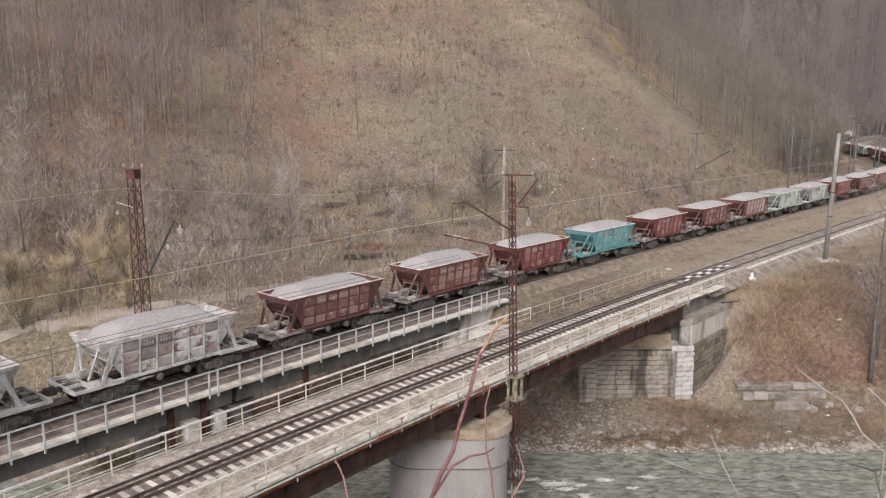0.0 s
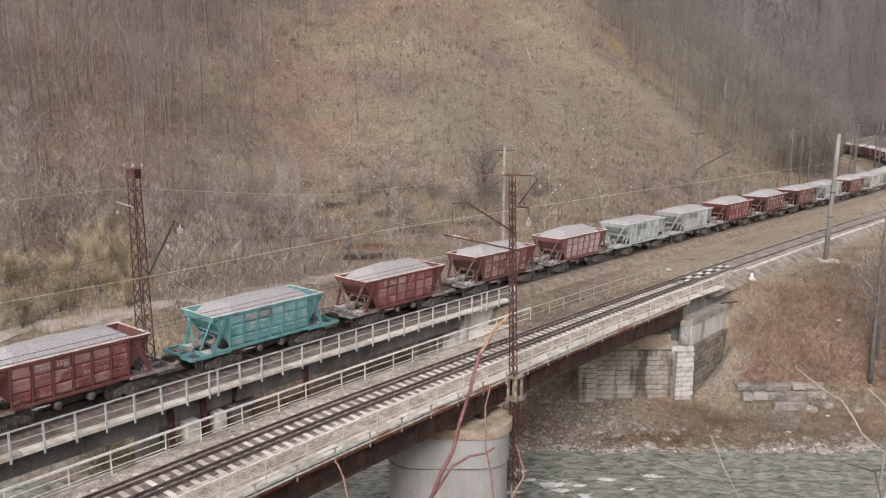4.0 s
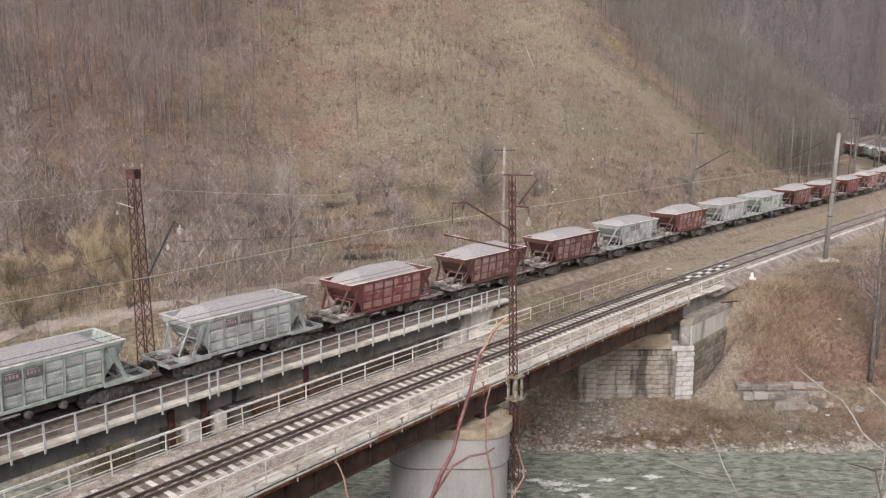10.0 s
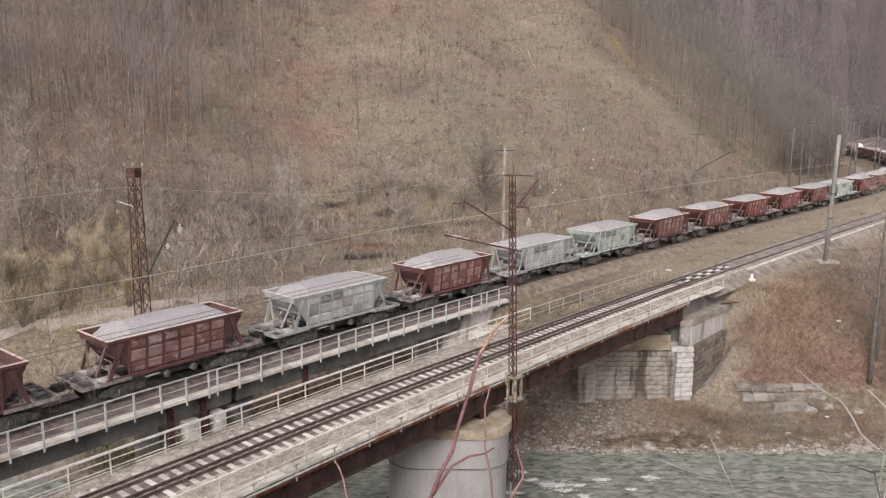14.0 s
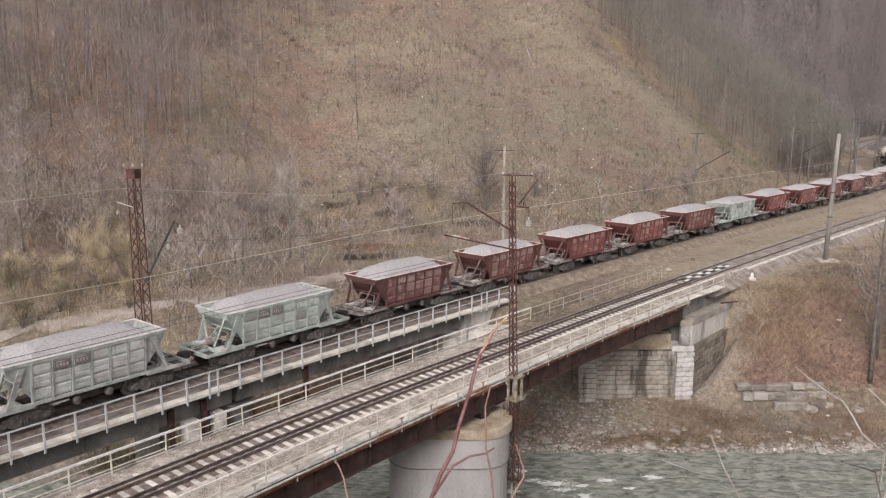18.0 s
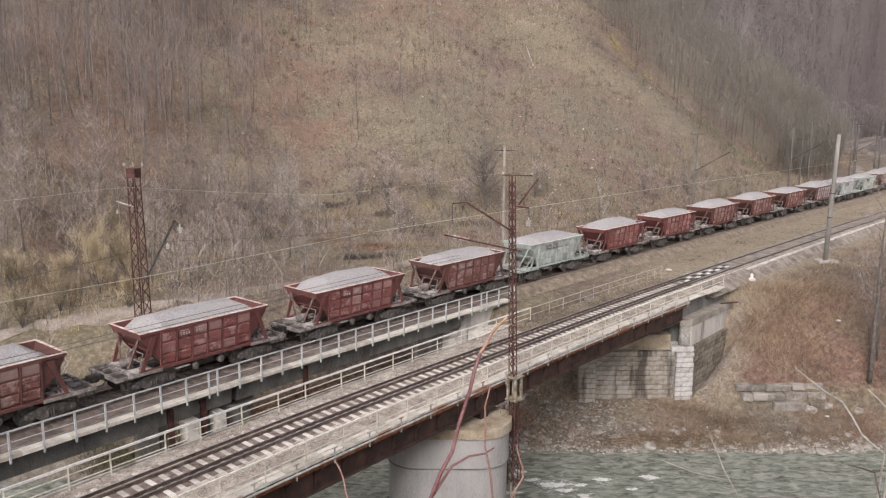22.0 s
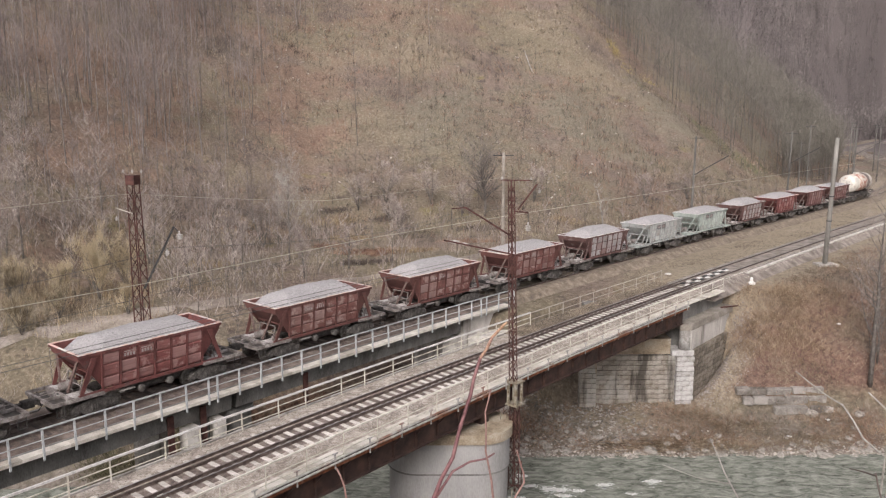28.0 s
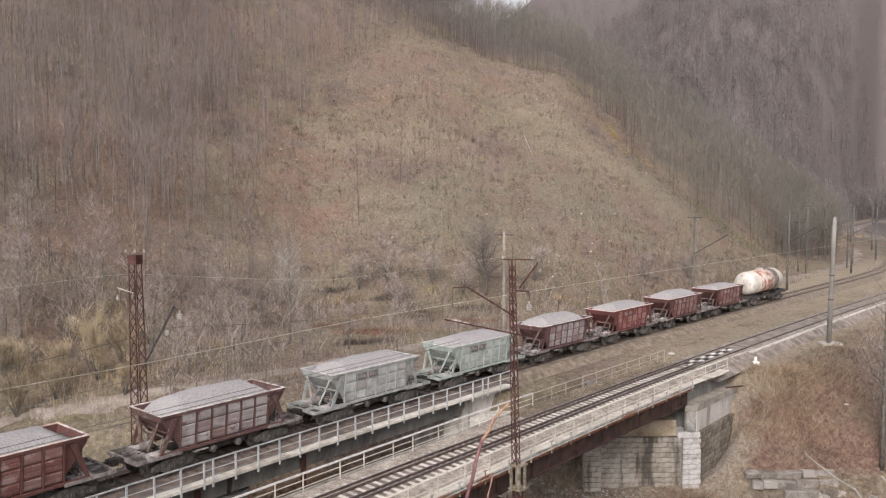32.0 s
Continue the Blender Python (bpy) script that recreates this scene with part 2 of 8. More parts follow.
def wagon_mat(name, frame_colours, spots, amount, rand=0.0, primer=(0.19, 0.175, 0.175)):
    """Old wagon paint: base tones with flaked patches of another tone and streaks of dust."""
    m = ramp_mat(name, frame_colours, 1.6, 0.75, 0.05, bump=0.15, fine=18.0, stretch=(1, 1, 0.6))
    n, l = m.node_tree.nodes, m.node_tree.links
    b = n["Principled BSDF"]
    base = b.inputs["Base Color"].links[0].from_socket
    tc = n.new("ShaderNodeTexCoord")
    info = n.new("ShaderNodeObjectInfo")
    off = n.new("ShaderNodeVectorMath")
    off.operation = "MULTIPLY_ADD"
    l.new(info.outputs["Random"], off.inputs[0])
    off.inputs[1].default_value = (37, 53, 19)
    l.new(tc.outputs["Object"], off.inputs[2])
    nz = n.new("ShaderNodeTexNoise")
    nz.inputs["Scale"].default_value, nz.inputs["Detail"].default_value, nz.inputs["Roughness"].default_value = 1.7, 7.0, 0.65
    l.new(off.outputs[0], nz.inputs["Vector"])
    mr = n.new("ShaderNodeMapRange")
    mr.inputs["From Min"].default_value, mr.inputs["From Max"].default_value = 0.62 - amount, 0.70 - amount
    l.new(nz.outputs["Fac"], mr.inputs["Value"])
    mx = n.new("ShaderNodeMix")
    mx.data_type = "RGBA"
    l.new(mr.outputs[0], mx.inputs["Factor"])
    l.new(base, mx.inputs[6])
    mx.inputs[7].default_value = (*spots, 1)
    last = mx.outputs[2]
    if rand:
        # some panels were replaced or primed in another tone
        odd = n.new("ShaderNodeMapRange")
        odd.inputs["From Min"].default_value, odd.inputs["From Max"].default_value = 0.55, 0.95
        odd.inputs["To Max"].default_value = rand
        l.new(info.outputs["Random"], odd.inputs["Value"])
        m2 = n.new("ShaderNodeMix")
        m2.data_type = "RGBA"
        l.new(odd.outputs[0], m2.inputs["Factor"])
        l.new(last, m2.inputs[6])
        m2.inputs[7].default_value = (*spots, 1)
        last = m2.outputs[2]
        # a few were patched in plain grey primer
        turn = n.new("ShaderNodeMath")
        turn.operation = "MULTIPLY"
        turn.inputs[1].default_value = 7.31
        l.new(info.outputs["Random"], turn.inputs[0])
        part_of = n.new("ShaderNodeMath")
        part_of.operation = "FRACT"
        l.new(turn.outputs[0], part_of.inputs[0])
        few = n.new("ShaderNodeMapRange")
        few.inputs["From Min"].default_value, few.inputs["From Max"].default_value, few.inputs["To Max"].default_value = 0.80, 0.90, 0.75
        l.new(part_of.outputs[0], few.inputs["Value"])
        m3 = n.new("ShaderNodeMix")
        m3.data_type = "RGBA"
        l.new(few.outputs[0], m3.inputs["Factor"])
        l.new(last, m3.inputs[6])
        m3.inputs[7].default_value = (*primer, 1)
        last = m3.outputs[2]
    l.new(last, b.inputs["Base Color"])
    return m


def shade(c, k):
    return tuple(min(0.85, v * k) for v in c)


def paint(name, c, spots, amount=0.05):
    return wagon_mat(name, [shade(c, 0.62), c, shade(c, 1.25)], spots, amount, 0.7 if name.startswith("panel") else 0.0, shade(spots, 0.8) if c[0] > 1.5 * c[2] else (0.21, 0.20, 0.195))


# (body frame, panels) of each wagon paint
PAINTS = {
    "red": (paint("paint_red", (0.14, 0.048, 0.044), (0.11, 0.06, 0.055)), paint("panel_red", (0.20, 0.070, 0.064), (0.35, 0.205, 0.19), 0.11)),
    "brown": (paint("paint_brown", (0.125, 0.052, 0.045), (0.10, 0.05, 0.043)), paint("panel_brown", (0.18, 0.078, 0.067), (0.33, 0.225, 0.205), 0.12)),
    "dark": (paint("paint_dark", (0.105, 0.047, 0.043), (0.09, 0.042, 0.04)), paint("panel_dark", (0.165, 0.078, 0.071), (0.31, 0.21, 0.195), 0.11)),
    "pink": (paint("paint_pink", (0.17, 0.075, 0.07), (0.24, 0.17, 0.16)), paint("panel_pink", (0.36, 0.20, 0.20), (0.42, 0.37, 0.36), 0.16)),
    "greybrown": (paint("paint_greybrown", (0.12, 0.064, 0.058), (0.20, 0.15, 0.14)), paint("panel_greybrown", (0.37, 0.345, 0.34), (0.22, 0.115, 0.105), 0.07)),
    "grey": (paint("paint_grey", (0.33, 0.345, 0.335), (0.22, 0.18, 0.165)), paint("panel_grey", (0.45, 0.465, 0.455), (0.36, 0.33, 0.315), 0.08)),
    "white": (paint("paint_white", (0.45, 0.45, 0.44), (0.26, 0.17, 0.16)), paint("panel_white", (0.52, 0.52, 0.51), (0.22, 0.13, 0.125), 0.10)),
    "green": (paint("paint_green", (0.34, 0.385, 0.355), (0.26, 0.24, 0.22)), paint("panel_green", (0.43, 0.475, 0.44), (0.33, 0.335, 0.32), 0.09)),
    "turquoise": (paint("paint_turquoise", (0.105, 0.255, 0.265), (0.20, 0.285, 0.285)), paint("panel_turquoise", (0.135, 0.315, 0.325), (0.28, 0.38, 0.38), 0.08)),
}

# pale rim tones: dust, and sky light on the flange put into the colour
RIM_TONES = {"red": (0.36, 0.24, 0.21), "brown": (0.33, 0.24, 0.21), "dark": (0.34, 0.24, 0.23), "pink": (0.36, 0.29, 0.28), "greybrown": (0.36, 0.32, 0.30),
             "grey": (0.50, 0.50, 0.49), "white": (0.22, 0.15, 0.14), "green": (0.45, 0.48, 0.45), "turquoise": (0.40, 0.50, 0.49)}
RIM_PAINT = {k: paint("rim_" + k, shade(c, 1.6 if c[0] > 1.2 * c[2] else 0.95), (0.62, 0.58, 0.56), 0.14) for k, c in RIM_TONES.items()}


# ---- small builders ----
def bm_box(bm, x0, x1, y0, y1, z0, z1, m=None):
    vs = [bm.verts.new((x, y, z)) for z in (z0, z1) for x, y in ((x0, y0), (x1, y0), (x1, y1), (x0, y1))]
    if m is not None:
        for v in vs:
            v.co = m @ v.co
    for f in ((3, 2, 1, 0), (4, 5, 6, 7), (0, 1, 5, 4), (1, 2, 6, 5), (2, 3, 7, 6), (3, 0, 4, 7)):
        bm.faces.new([vs[i] for i in f])
    return vs


def bm_beam(bm, a, b, w, h=None, r=4, w2=None):
    """A bar from a to b of width w and height h (r=4) or a round one with r sides; w2: width at its end."""
    a, b = Vector(a), Vector(b)
    d = (b - a).normalized()
    up = Vector((0, 0, 1)) if abs(d.z) < 0.95 else Vector((1, 0, 0))
    u = d.cross(up).normalized()
    v = u.cross(d).normalized()
    h = h or w
    w2 = w if w2 is None else w2
    rings = []
    for p, k in ((a, 1.0), (b, w2 / w)):
        if r == 4:
            rings.append([bm.verts.new(p + u * sx * w * k / 2 + v * sy * h * k / 2) for sx, sy in ((-1, -1), (1, -1), (1, 1), (-1, 1))])
        else:
            rings.append([bm.verts.new(p + (u * math.cos(6.28319 * i / r) + v * math.sin(6.28319 * i / r)) * w * k / 2) for i in range(r)])
    n = len(rings[0])
    for i in range(n):
        bm.faces.new((rings[0][i], rings[0][(i + 1) % n], rings[1][(i + 1) % n], rings[1][i]))
    bm.faces.new(rings[0][::-1])
    bm.faces.new(rings[1])


def bm_tube(bm, pts, radii, sides=6):
    """A bent, tapered round stem through the points."""
    rings, u = [], None
    for i, p in enumerate(pts):
        p = Vector(p)
        d = (Vector(pts[min(i + 1, len(pts) - 1)]) - Vector(pts[max(i - 1, 0)])).normalized()
        if u is None:
            u = d.cross(Vector((0, 0, 1)) if abs(d.z) < 0.9 else Vector((1, 0, 0)))
        u = (u - d * u.dot(d)).normalized()
        v = u.cross(d)
        rings.append([bm.verts.new(p + (u * math.cos(6.28319 * j / sides) + v * math.sin(6.28319 * j / sides)) * radii[i]) for j in range(sides)])
    for a, b in zip(rings, rings[1:]):
        for j in range(sides):
            bm.faces.new((a[j], a[(j + 1) % sides], b[(j + 1) % sides], b[j]))
    bm.faces.new(rings[0][::-1])
    bm.faces.new(rings[-1])


def bm_lathe(bm, axis_pts, sides=16, m=None):
    """A turned body: (radius, position along x)."""
    rings = []
    for r, x in axis_pts:
        ring = [bm.verts.new((x, r * math.cos(6.28319 * j / sides), r * math.sin(6.28319 * j / sides))) for j in range(sides)]
        if m is not None:
            for v in ring:
                v.co = m @ v.co
        rings.append(ring)
    for a, b in zip(rings, rings[1:]):
        for j in range(sides):
            bm.faces.new((a[j], b[j], b[(j + 1) % sides], a[(j + 1) % sides]))
    bm.faces.new(rings[0])
    bm.faces.new(rings[-1][::-1])


def bm_prism(bm, outline, y0, y1, m=None):
    """An outline of (x, z) drawn out along y."""
    a = [bm.verts.new((x, y0, z)) for x, z in outline]
    b = [bm.verts.new((x, y1, z)) for x, z in outline]
    if m is not None:
        for v in a + b:
            v.co = m @ v.co
    n = len(a)
    for i in range(n):
        bm.faces.new((a[i], a[(i + 1) % n], b[(i + 1) % n], b[i]))
    bm.faces.new(a[::-1])
    bm.faces.new(b)


def to_mesh(name, bm, material, smooth=False):
    bmesh.ops.recalc_face_normals(bm, faces=bm.faces)
    me = bpy.data.meshes.new(name)
    bm.to_mesh(me)
    bm.free()
    me.materials.append(material)
    if smooth:
        for p in me.polygons:
            p.use_smooth = True
    return me


def part(name, bm, material, parent, label="", smooth=False):
    ob = new(name, to_mesh(name, bm, material, smooth) if isinstance(bm, bmesh.types.BMesh) else bm)
    ob.parent = parent
    if label:
        ob["label"] = label
    return ob


def piece(name, me, parent, m):
    ob = new(name, me)
    ob.parent = parent
    ob.matrix_basis = m
    return ob


def tri_mesh(name, verts, tris, material):
    me = bpy.data.meshes.new(name)
    verts, tris = np.asarray(verts, np.float32), np.asarray(tris, np.int32)
    me.vertices.add(len(verts))
    me.vertices.foreach_set("co", verts.ravel())
    me.loops.add(tris.size)
    me.loops.foreach_set("vertex_index", tris.ravel())
    me.polygons.add(len(tris))
    me.polygons.foreach_set("loop_start", np.arange(0, tris.size, 3, dtype=np.int32))
    me.update(calc_edges=True)
    me.materials.append(material)
    return me


# ---- plan: one curved line for both tracks; s runs along it, lat to its far side ----
SS = np.arange(-420.0, 520.0, 0.25)
KK = np.where(SS < -40, -0.0020, np.where(SS < 98, -0.00139 + 0.0021 * SS / 100, np.where(SS < 228, 0.0042, np.where(SS < 330, -0.004, 0.0))))
HH = np.cumsum(KK) * 0.25
HH = HH - np.interp(0, SS, HH) + radians(48.33)
XX = np.cumsum(np.cos(HH)) * 0.25
YY = np.cumsum(np.sin(HH)) * 0.25
XX, YY = XX - np.interp(0, SS, XX), YY - np.interp(0, SS, YY) + 53.76
NEAR = -10.39      # near track's offset
RAIL_T = -0.32     # rail level under the train
WATER = -9.6


def on(s, lat=0.0, z=0.0):
    h = float(np.interp(s, SS, HH))
    return Vector((float(np.interp(s, SS, XX)) - math.sin(h) * lat, float(np.interp(s, SS, YY)) + math.cos(h) * lat, z))


def at(s, lat=0.0, z=0.0):
    h = float(np.interp(s, SS, HH))
    return Matrix.Translation(on(s, lat, z)) @ Matrix.Rotation(h, 4, "Z")


def drift(s):
    """How far the near track swings off its bridge's middle."""
    return float(np.interp(s, [-40, -20, -4, 20], [0.33, 0.30, 0.0, 0.0]))


def deck_shift(s):
    """How far the near bridge's walkway stands out from the line."""
    return float(np.interp(s, [-40, -20, -4, 8, 20], [0.30, 0.27, 0.25, 0.33, 0.42]))


def sideways(s, swing):
    return swing * drift(s) if swing > 0 else swing * deck_shift(s)


def sweep(bm, s0, s1, profile, step=2.0, lat=0.0, z=0.0, swing=0.0):
    """A closed profile of (lat, z) carried along the line."""
    n = max(1, int(math.ceil((s1 - s0) / step)))
    rings = []
    for i in range(n + 1):
        m = at(s0 + (s1 - s0) * i / n, lat + sideways(s0 + (s1 - s0) * i / n, swing), z)
        rings.append([bm.verts.new(m @ Vector((0, a, b))) for a, b in profile])
    k = len(profile)
    for a, b in zip(rings, rings[1:]):
        for j in range(k):
            bm.faces.new((a[j], a[(j + 1) % k], b[(j + 1) % k], b[j]))
    bm.faces.new(rings[0][::-1])
    bm.faces.new(rings[-1])


def rect(y0, y1, z0, z1):
    return [(y0, z0), (y1, z0), (y1, z1), (y0, z1)]


# ---- ground: river, banks, plain, spur and far hills in one sheet ----
def wave(x, y, f, k):
    """Cheap rolling noise, about -1 to 1."""
    return (np.sin(x * f + 1.3 * k) * np.cos(y * f * 1.13 + 2.1 * k) + 0.6 * np.sin((x + y) * f * 1.9 + k) * np.cos((x - y) * f * 1.7 + 3.3 * k)
            + 0.4 * np.sin(x * f * 4.1 + 5 * k) * np.sin(y * f * 3.7 + k)) / 1.6


def sstep(a, b, v):
    u = np.clip((v - a) / (b - a), 0, 1)
    return u * u * (3 - 2 * u)


AZ = [-180, -60, -40, -30, -20, -10, -3, 3.7, 9, 12, 14.4, 17.5, 21, 25, 28, 29.5, 34, 40, 60, 180]
FOOT = [70, 58, 62, 72, 85, 95, 92, 93, 98, 103, 108, 116, 126, 158, 232, 335, 400, 480, 500, 70]
RISE1 = [150, 150, 150, 150, 150, 150, 140, 132, 115, 92, 70, 50, 40, 60, 70, 70, 70, 70, 70, 150]
ELEV1 = [14, 16, 17, 17, 16.5, 15.0, 12.4, 9.8, 8.1, 4.4, 1.5, -1.0, -3.6, -4.0, -2.8, -2.4, -2.0, -1.5, -1, 14]
ELEV2 = [18, 19, 20, 20, 19, 18, 15.5, 11.2, 9.9, 8.6, 6.4, 4.0, 1.2, -1.2, -1.9, -1.9, -1.5, -1, 0, 18]
ELEV3 = [20, 20, 20, 20, 19, 15, 12, 12, 15.5, 17.5, 19, 20.5, 22, 23, 23.6, 24, 24, 24, 22, 20]


def line_distance(x, y, lat0, s0, s1):
    keep = (SS >= s0) & (SS <= s1)
    px = (XX - np.sin(HH) * lat0)[keep][::6]
    py = (YY + np.cos(HH) * lat0)[keep][::6]
    out = np.empty(len(x))
    for i in range(0, len(x), 20000):
        out[i:i + 20000] = np.sqrt(((x[i:i + 20000, None] - px) ** 2 + (y[i:i + 20000, None] - py) ** 2).min(1))
    return out


def bank_line(x):
    return np.interp(x, [-400, -60, -40, -21, 0, 60, 120, 400], [20, 42, 43, 44.6, 48.6, 49.2, 60, 120])


def ground(x, y):
    x, y = np.asarray(x, float), np.asarray(y, float)
    r, az = np.hypot(x, y), np.degrees(np.arctan2(x, y))
    t = y - bank_line(x)
    right = np.interp(t, [-4, -1.2, 0, 3.5, 4.7, 5.7, 12, 14, 20], [-11.6, -10.4, -9.6, -9.0, -8.7, -6.9, -1.4, -0.9, -0.8])
    mid = np.interp(t, [-4, -1.2, 0, 2.0, 5.0, 9, 15, 18], [-11.6, -10.4, -9.6, -9.0, -7.8, -6.6, -2.0, -0.9])
    left = np.interp(t, [-4, -1.2, 0, 2, 8, 13, 20], [-11.6, -10.4, -9.6, -8.4, -3.0, -1.5, -1.3])
    x0 = np.interp(t, [5.0, 9.3, 11.5], [18.6, 22.3, 20.0])
    a, b = sstep(-0.4, 1.6, x - x0), sstep(0, -8, x)
    z = mid * (1 - a) * (1 - b) + right * a + left * b
    rough = sstep(0.5, 5, t)
    z = z + rough * 0.16 * wave(x, y, 0.55, 1.0) + rough * 0.09 * wave(x, y, 1.7, 2.0)
    # the spur and the slopes behind it
    az_k = [np.interp(az, AZ, v) for v in (FOOT, RISE1, ELEV1, ELEV2, ELEV3)]
    r0, r1 = az_k[0], az_k[0] + az_k[1]
    r2 = r1 + 95
    base = -1.2
    z1 = np.maximum(EYE_Z + r1 * np.tan(np.radians(az_k[2])), base)
    z2 = np.maximum(EYE_Z + r2 * np.tan(np.radians(az_k[3])), base)
    z3 = EYE_Z + 900 * np.tan(np.radians(az_k[4]))
    u = np.clip((r - r0) / (r1 - r0), 0, 1)
    hill = (z1 - base) * (0.72 * u + 0.28 * u * u)
    hill = hill + (z2 - z1) * np.clip((r - r1) / 95, 0, 1)
    low = np.minimum(z2, 12.0)
    hill = hill + (low - z2) * sstep(0, 1, (r - r2) / 110)
    hill = hill + (z3 - low) * np.clip((r - r2 - 130) / (900 - r2 - 130), 0, 1)
    far = sstep(-2, 25, r - r0)
    hill = hill + far * (1.3 * wave(x, y, 0.045, 3.0) + 0.7 * wave(x, y, 0.14, 4.0) + 0.25 * wave(x, y, 0.6, 5.0)) * np.clip(r / 160, 0.6, 4)
    z = np.where(t > 0, z + np.where(hill > 0, hill, hill * far), z)
    # the near bank on which the camera stands
    near = np.maximum(11.55 - 0.80 * np.maximum(y - 0.4, 0), -11.6)
    near = near + 0.1 * wave(x, y, 0.9, 6.0)
    z = np.where(t < -6, near, z)
    # level ground under the tracks
    for lat0, s0, s1, z0 in ((0.0, 6, 450, -0.98), (NEAR, 25.5, 450, -0.84), (0.0, -420, -50, -0.8), (NEAR, -420, -56, -0.8)):
        d = line_distance(x, y, lat0, s0, s1)
        w = 1 - sstep(3.7, 6.4, d) if lat0 == 0.0 else 1 - sstep(3.4, 6.0, d)
        z = z * (1 - w) + z0 * w
    return z


def ground_sheet():
    az = np.concatenate([np.arange(-180, -40, 4.0), np.arange(-40, 40, 0.28), np.arange(40, 181, 4.0)])
    rr = np.concatenate([np.arange(0.01, 30, 1.2), np.arange(30, 75, 0.42), np.arange(75, 125, 0.8), np.geomspace(125, 4000, 150)])
    A, R = np.meshgrid(np.radians(az), rr)
    X, Y = (R * np.sin(A)).ravel() + 0.21, (R * np.cos(A)).ravel() - 0.33
    Z = ground(X, Y)
    Z = np.where(R.ravel() > 1500, np.minimum(Z, 420), Z)
    n, m = len(rr), len(az)
    i = np.arange(n * m).reshape(n, m)
    a, b, c, d = i[:-1, :-1].ravel(), i[:-1, 1:].ravel(), i[1:, 1:].ravel(), i[1:, :-1].ravel()
    tris = np.concatenate([np.stack([a, c, b], 1), np.stack([a, d, c], 1)])
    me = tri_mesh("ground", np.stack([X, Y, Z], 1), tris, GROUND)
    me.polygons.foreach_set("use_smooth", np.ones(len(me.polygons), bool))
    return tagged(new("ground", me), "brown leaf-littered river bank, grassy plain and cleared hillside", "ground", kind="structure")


def ground_material():
    """Litter, straw, bare earth and moss by patches of their own; shingle low down by the river."""
    m = bpy.data.materials.new("ground")
    m.use_nodes = True
    n, l = m.node_tree.nodes, m.node_tree.links
    b = n["Principled BSDF"]
    b.inputs["Roughness"].default_value = 0.97
    tc = n.new("ShaderNodeTexCoord")

    def noise_at(scale, detail=5.0, rough=0.6):
        t = n.new("ShaderNodeTexNoise")
        t.inputs["Scale"].default_value, t.inputs["Detail"].default_value, t.inputs["Roughness"].default_value = scale, detail, rough
        l.new(tc.outputs["Object"], t.inputs["Vector"])
        return t.outputs["Fac"]

    def ramp(fac, stops):
        r = n.new("ShaderNodeValToRGB")
        while len(r.color_ramp.elements) < len(stops):
            r.color_ramp.elements.new(0.5)
        for e, (p, c) in zip(r.color_ramp.elements, stops):
            e.position, e.color = p, (*c, 1)
        l.new(fac, r.inputs["Fac"])
        return r.outputs["Color"]

    def blend(fac, a, c):
        x = n.new("ShaderNodeMix")
        x.data_type = "RGBA"
        l.new(fac, x.inputs["Factor"])
        l.new(a, x.inputs[6])
        l.new(c, x.inputs[7])
        return x.outputs[2]

    def span(fac, lo, hi):
        x = n.new("ShaderNodeMapRange")
        x.inputs["From Min"].default_value, x.inputs["From Max"].default_value = lo, hi
        l.new(fac, x.inputs["Value"])
        return x.outputs[0]

    fine = noise_at(2.6, 10.0, 0.78)
    litter = ramp(fine, [(0.30, (0.06, 0.043, 0.036)), (0.5, (0.185, 0.138, 0.112)), (0.70, (0.36, 0.285, 0.235))])
    straw = ramp(fine, [(0.30, (0.07, 0.055, 0.037)), (0.5, (0.188, 0.156, 0.108)), (0.70, (0.38, 0.325, 0.238))])
    red = ramp(fine, [(0.30, (0.075, 0.05, 0.04)), (0.5, (0.19, 0.13, 0.10)), (0.70, (0.34, 0.25, 0.20))])
    bracken = ramp(fine, [(0.30, (0.065, 0.038, 0.03)), (0.5, (0.19, 0.116, 0.089)), (0.70, (0.36, 0.25, 0.195))])
    moss = ramp(fine, [(0.28, (0.10, 0.085, 0.035)), (0.5, (0.20, 0.17, 0.075)), (0.72, (0.30, 0.26, 0.14))])
    grit = ramp(noise_at(2.6, 8.0, 0.75), [(0.28, (0.085, 0.071, 0.057)), (0.5, (0.215, 0.182, 0.15)), (0.72, (0.40, 0.355, 0.31))])
    c = blend(span(noise_at(0.05), 0.42, 0.56), litter, straw)
    c = blend(span(noise_at(0.036, 6.0), 0.54, 0.64), c, red)
    c = blend(span(noise_at(0.16, 6.0), 0.62, 0.72), c, moss)
    dark = ramp(fine, [(0.30, (0.04, 0.03, 0.026)), (0.5, (0.105, 0.08, 0.066)), (0.70, (0.22, 0.175, 0.145))])
    c = blend(span(noise_at(0.24, 7.0, 0.7), 0.55, 0.66), c, dark)
    olive = ramp(fine, [(0.30, (0.075, 0.062, 0.044)), (0.5, (0.18, 0.155, 0.115)), (0.70, (0.33, 0.295, 0.232))])
    rust = ramp(fine, [(0.30, (0.075, 0.045, 0.032)), (0.5, (0.20, 0.134, 0.099)), (0.70, (0.38, 0.28, 0.212))])
    pale = ramp(fine, [(0.30, (0.085, 0.065, 0.044)), (0.5, (0.222, 0.18, 0.127)), (0.70, (0.43, 0.365, 0.278))])
    brown = ramp(fine, [(0.30, (0.05, 0.036, 0.03)), (0.5, (0.14, 0.106, 0.086)), (0.70, (0.28, 0.222, 0.182))])
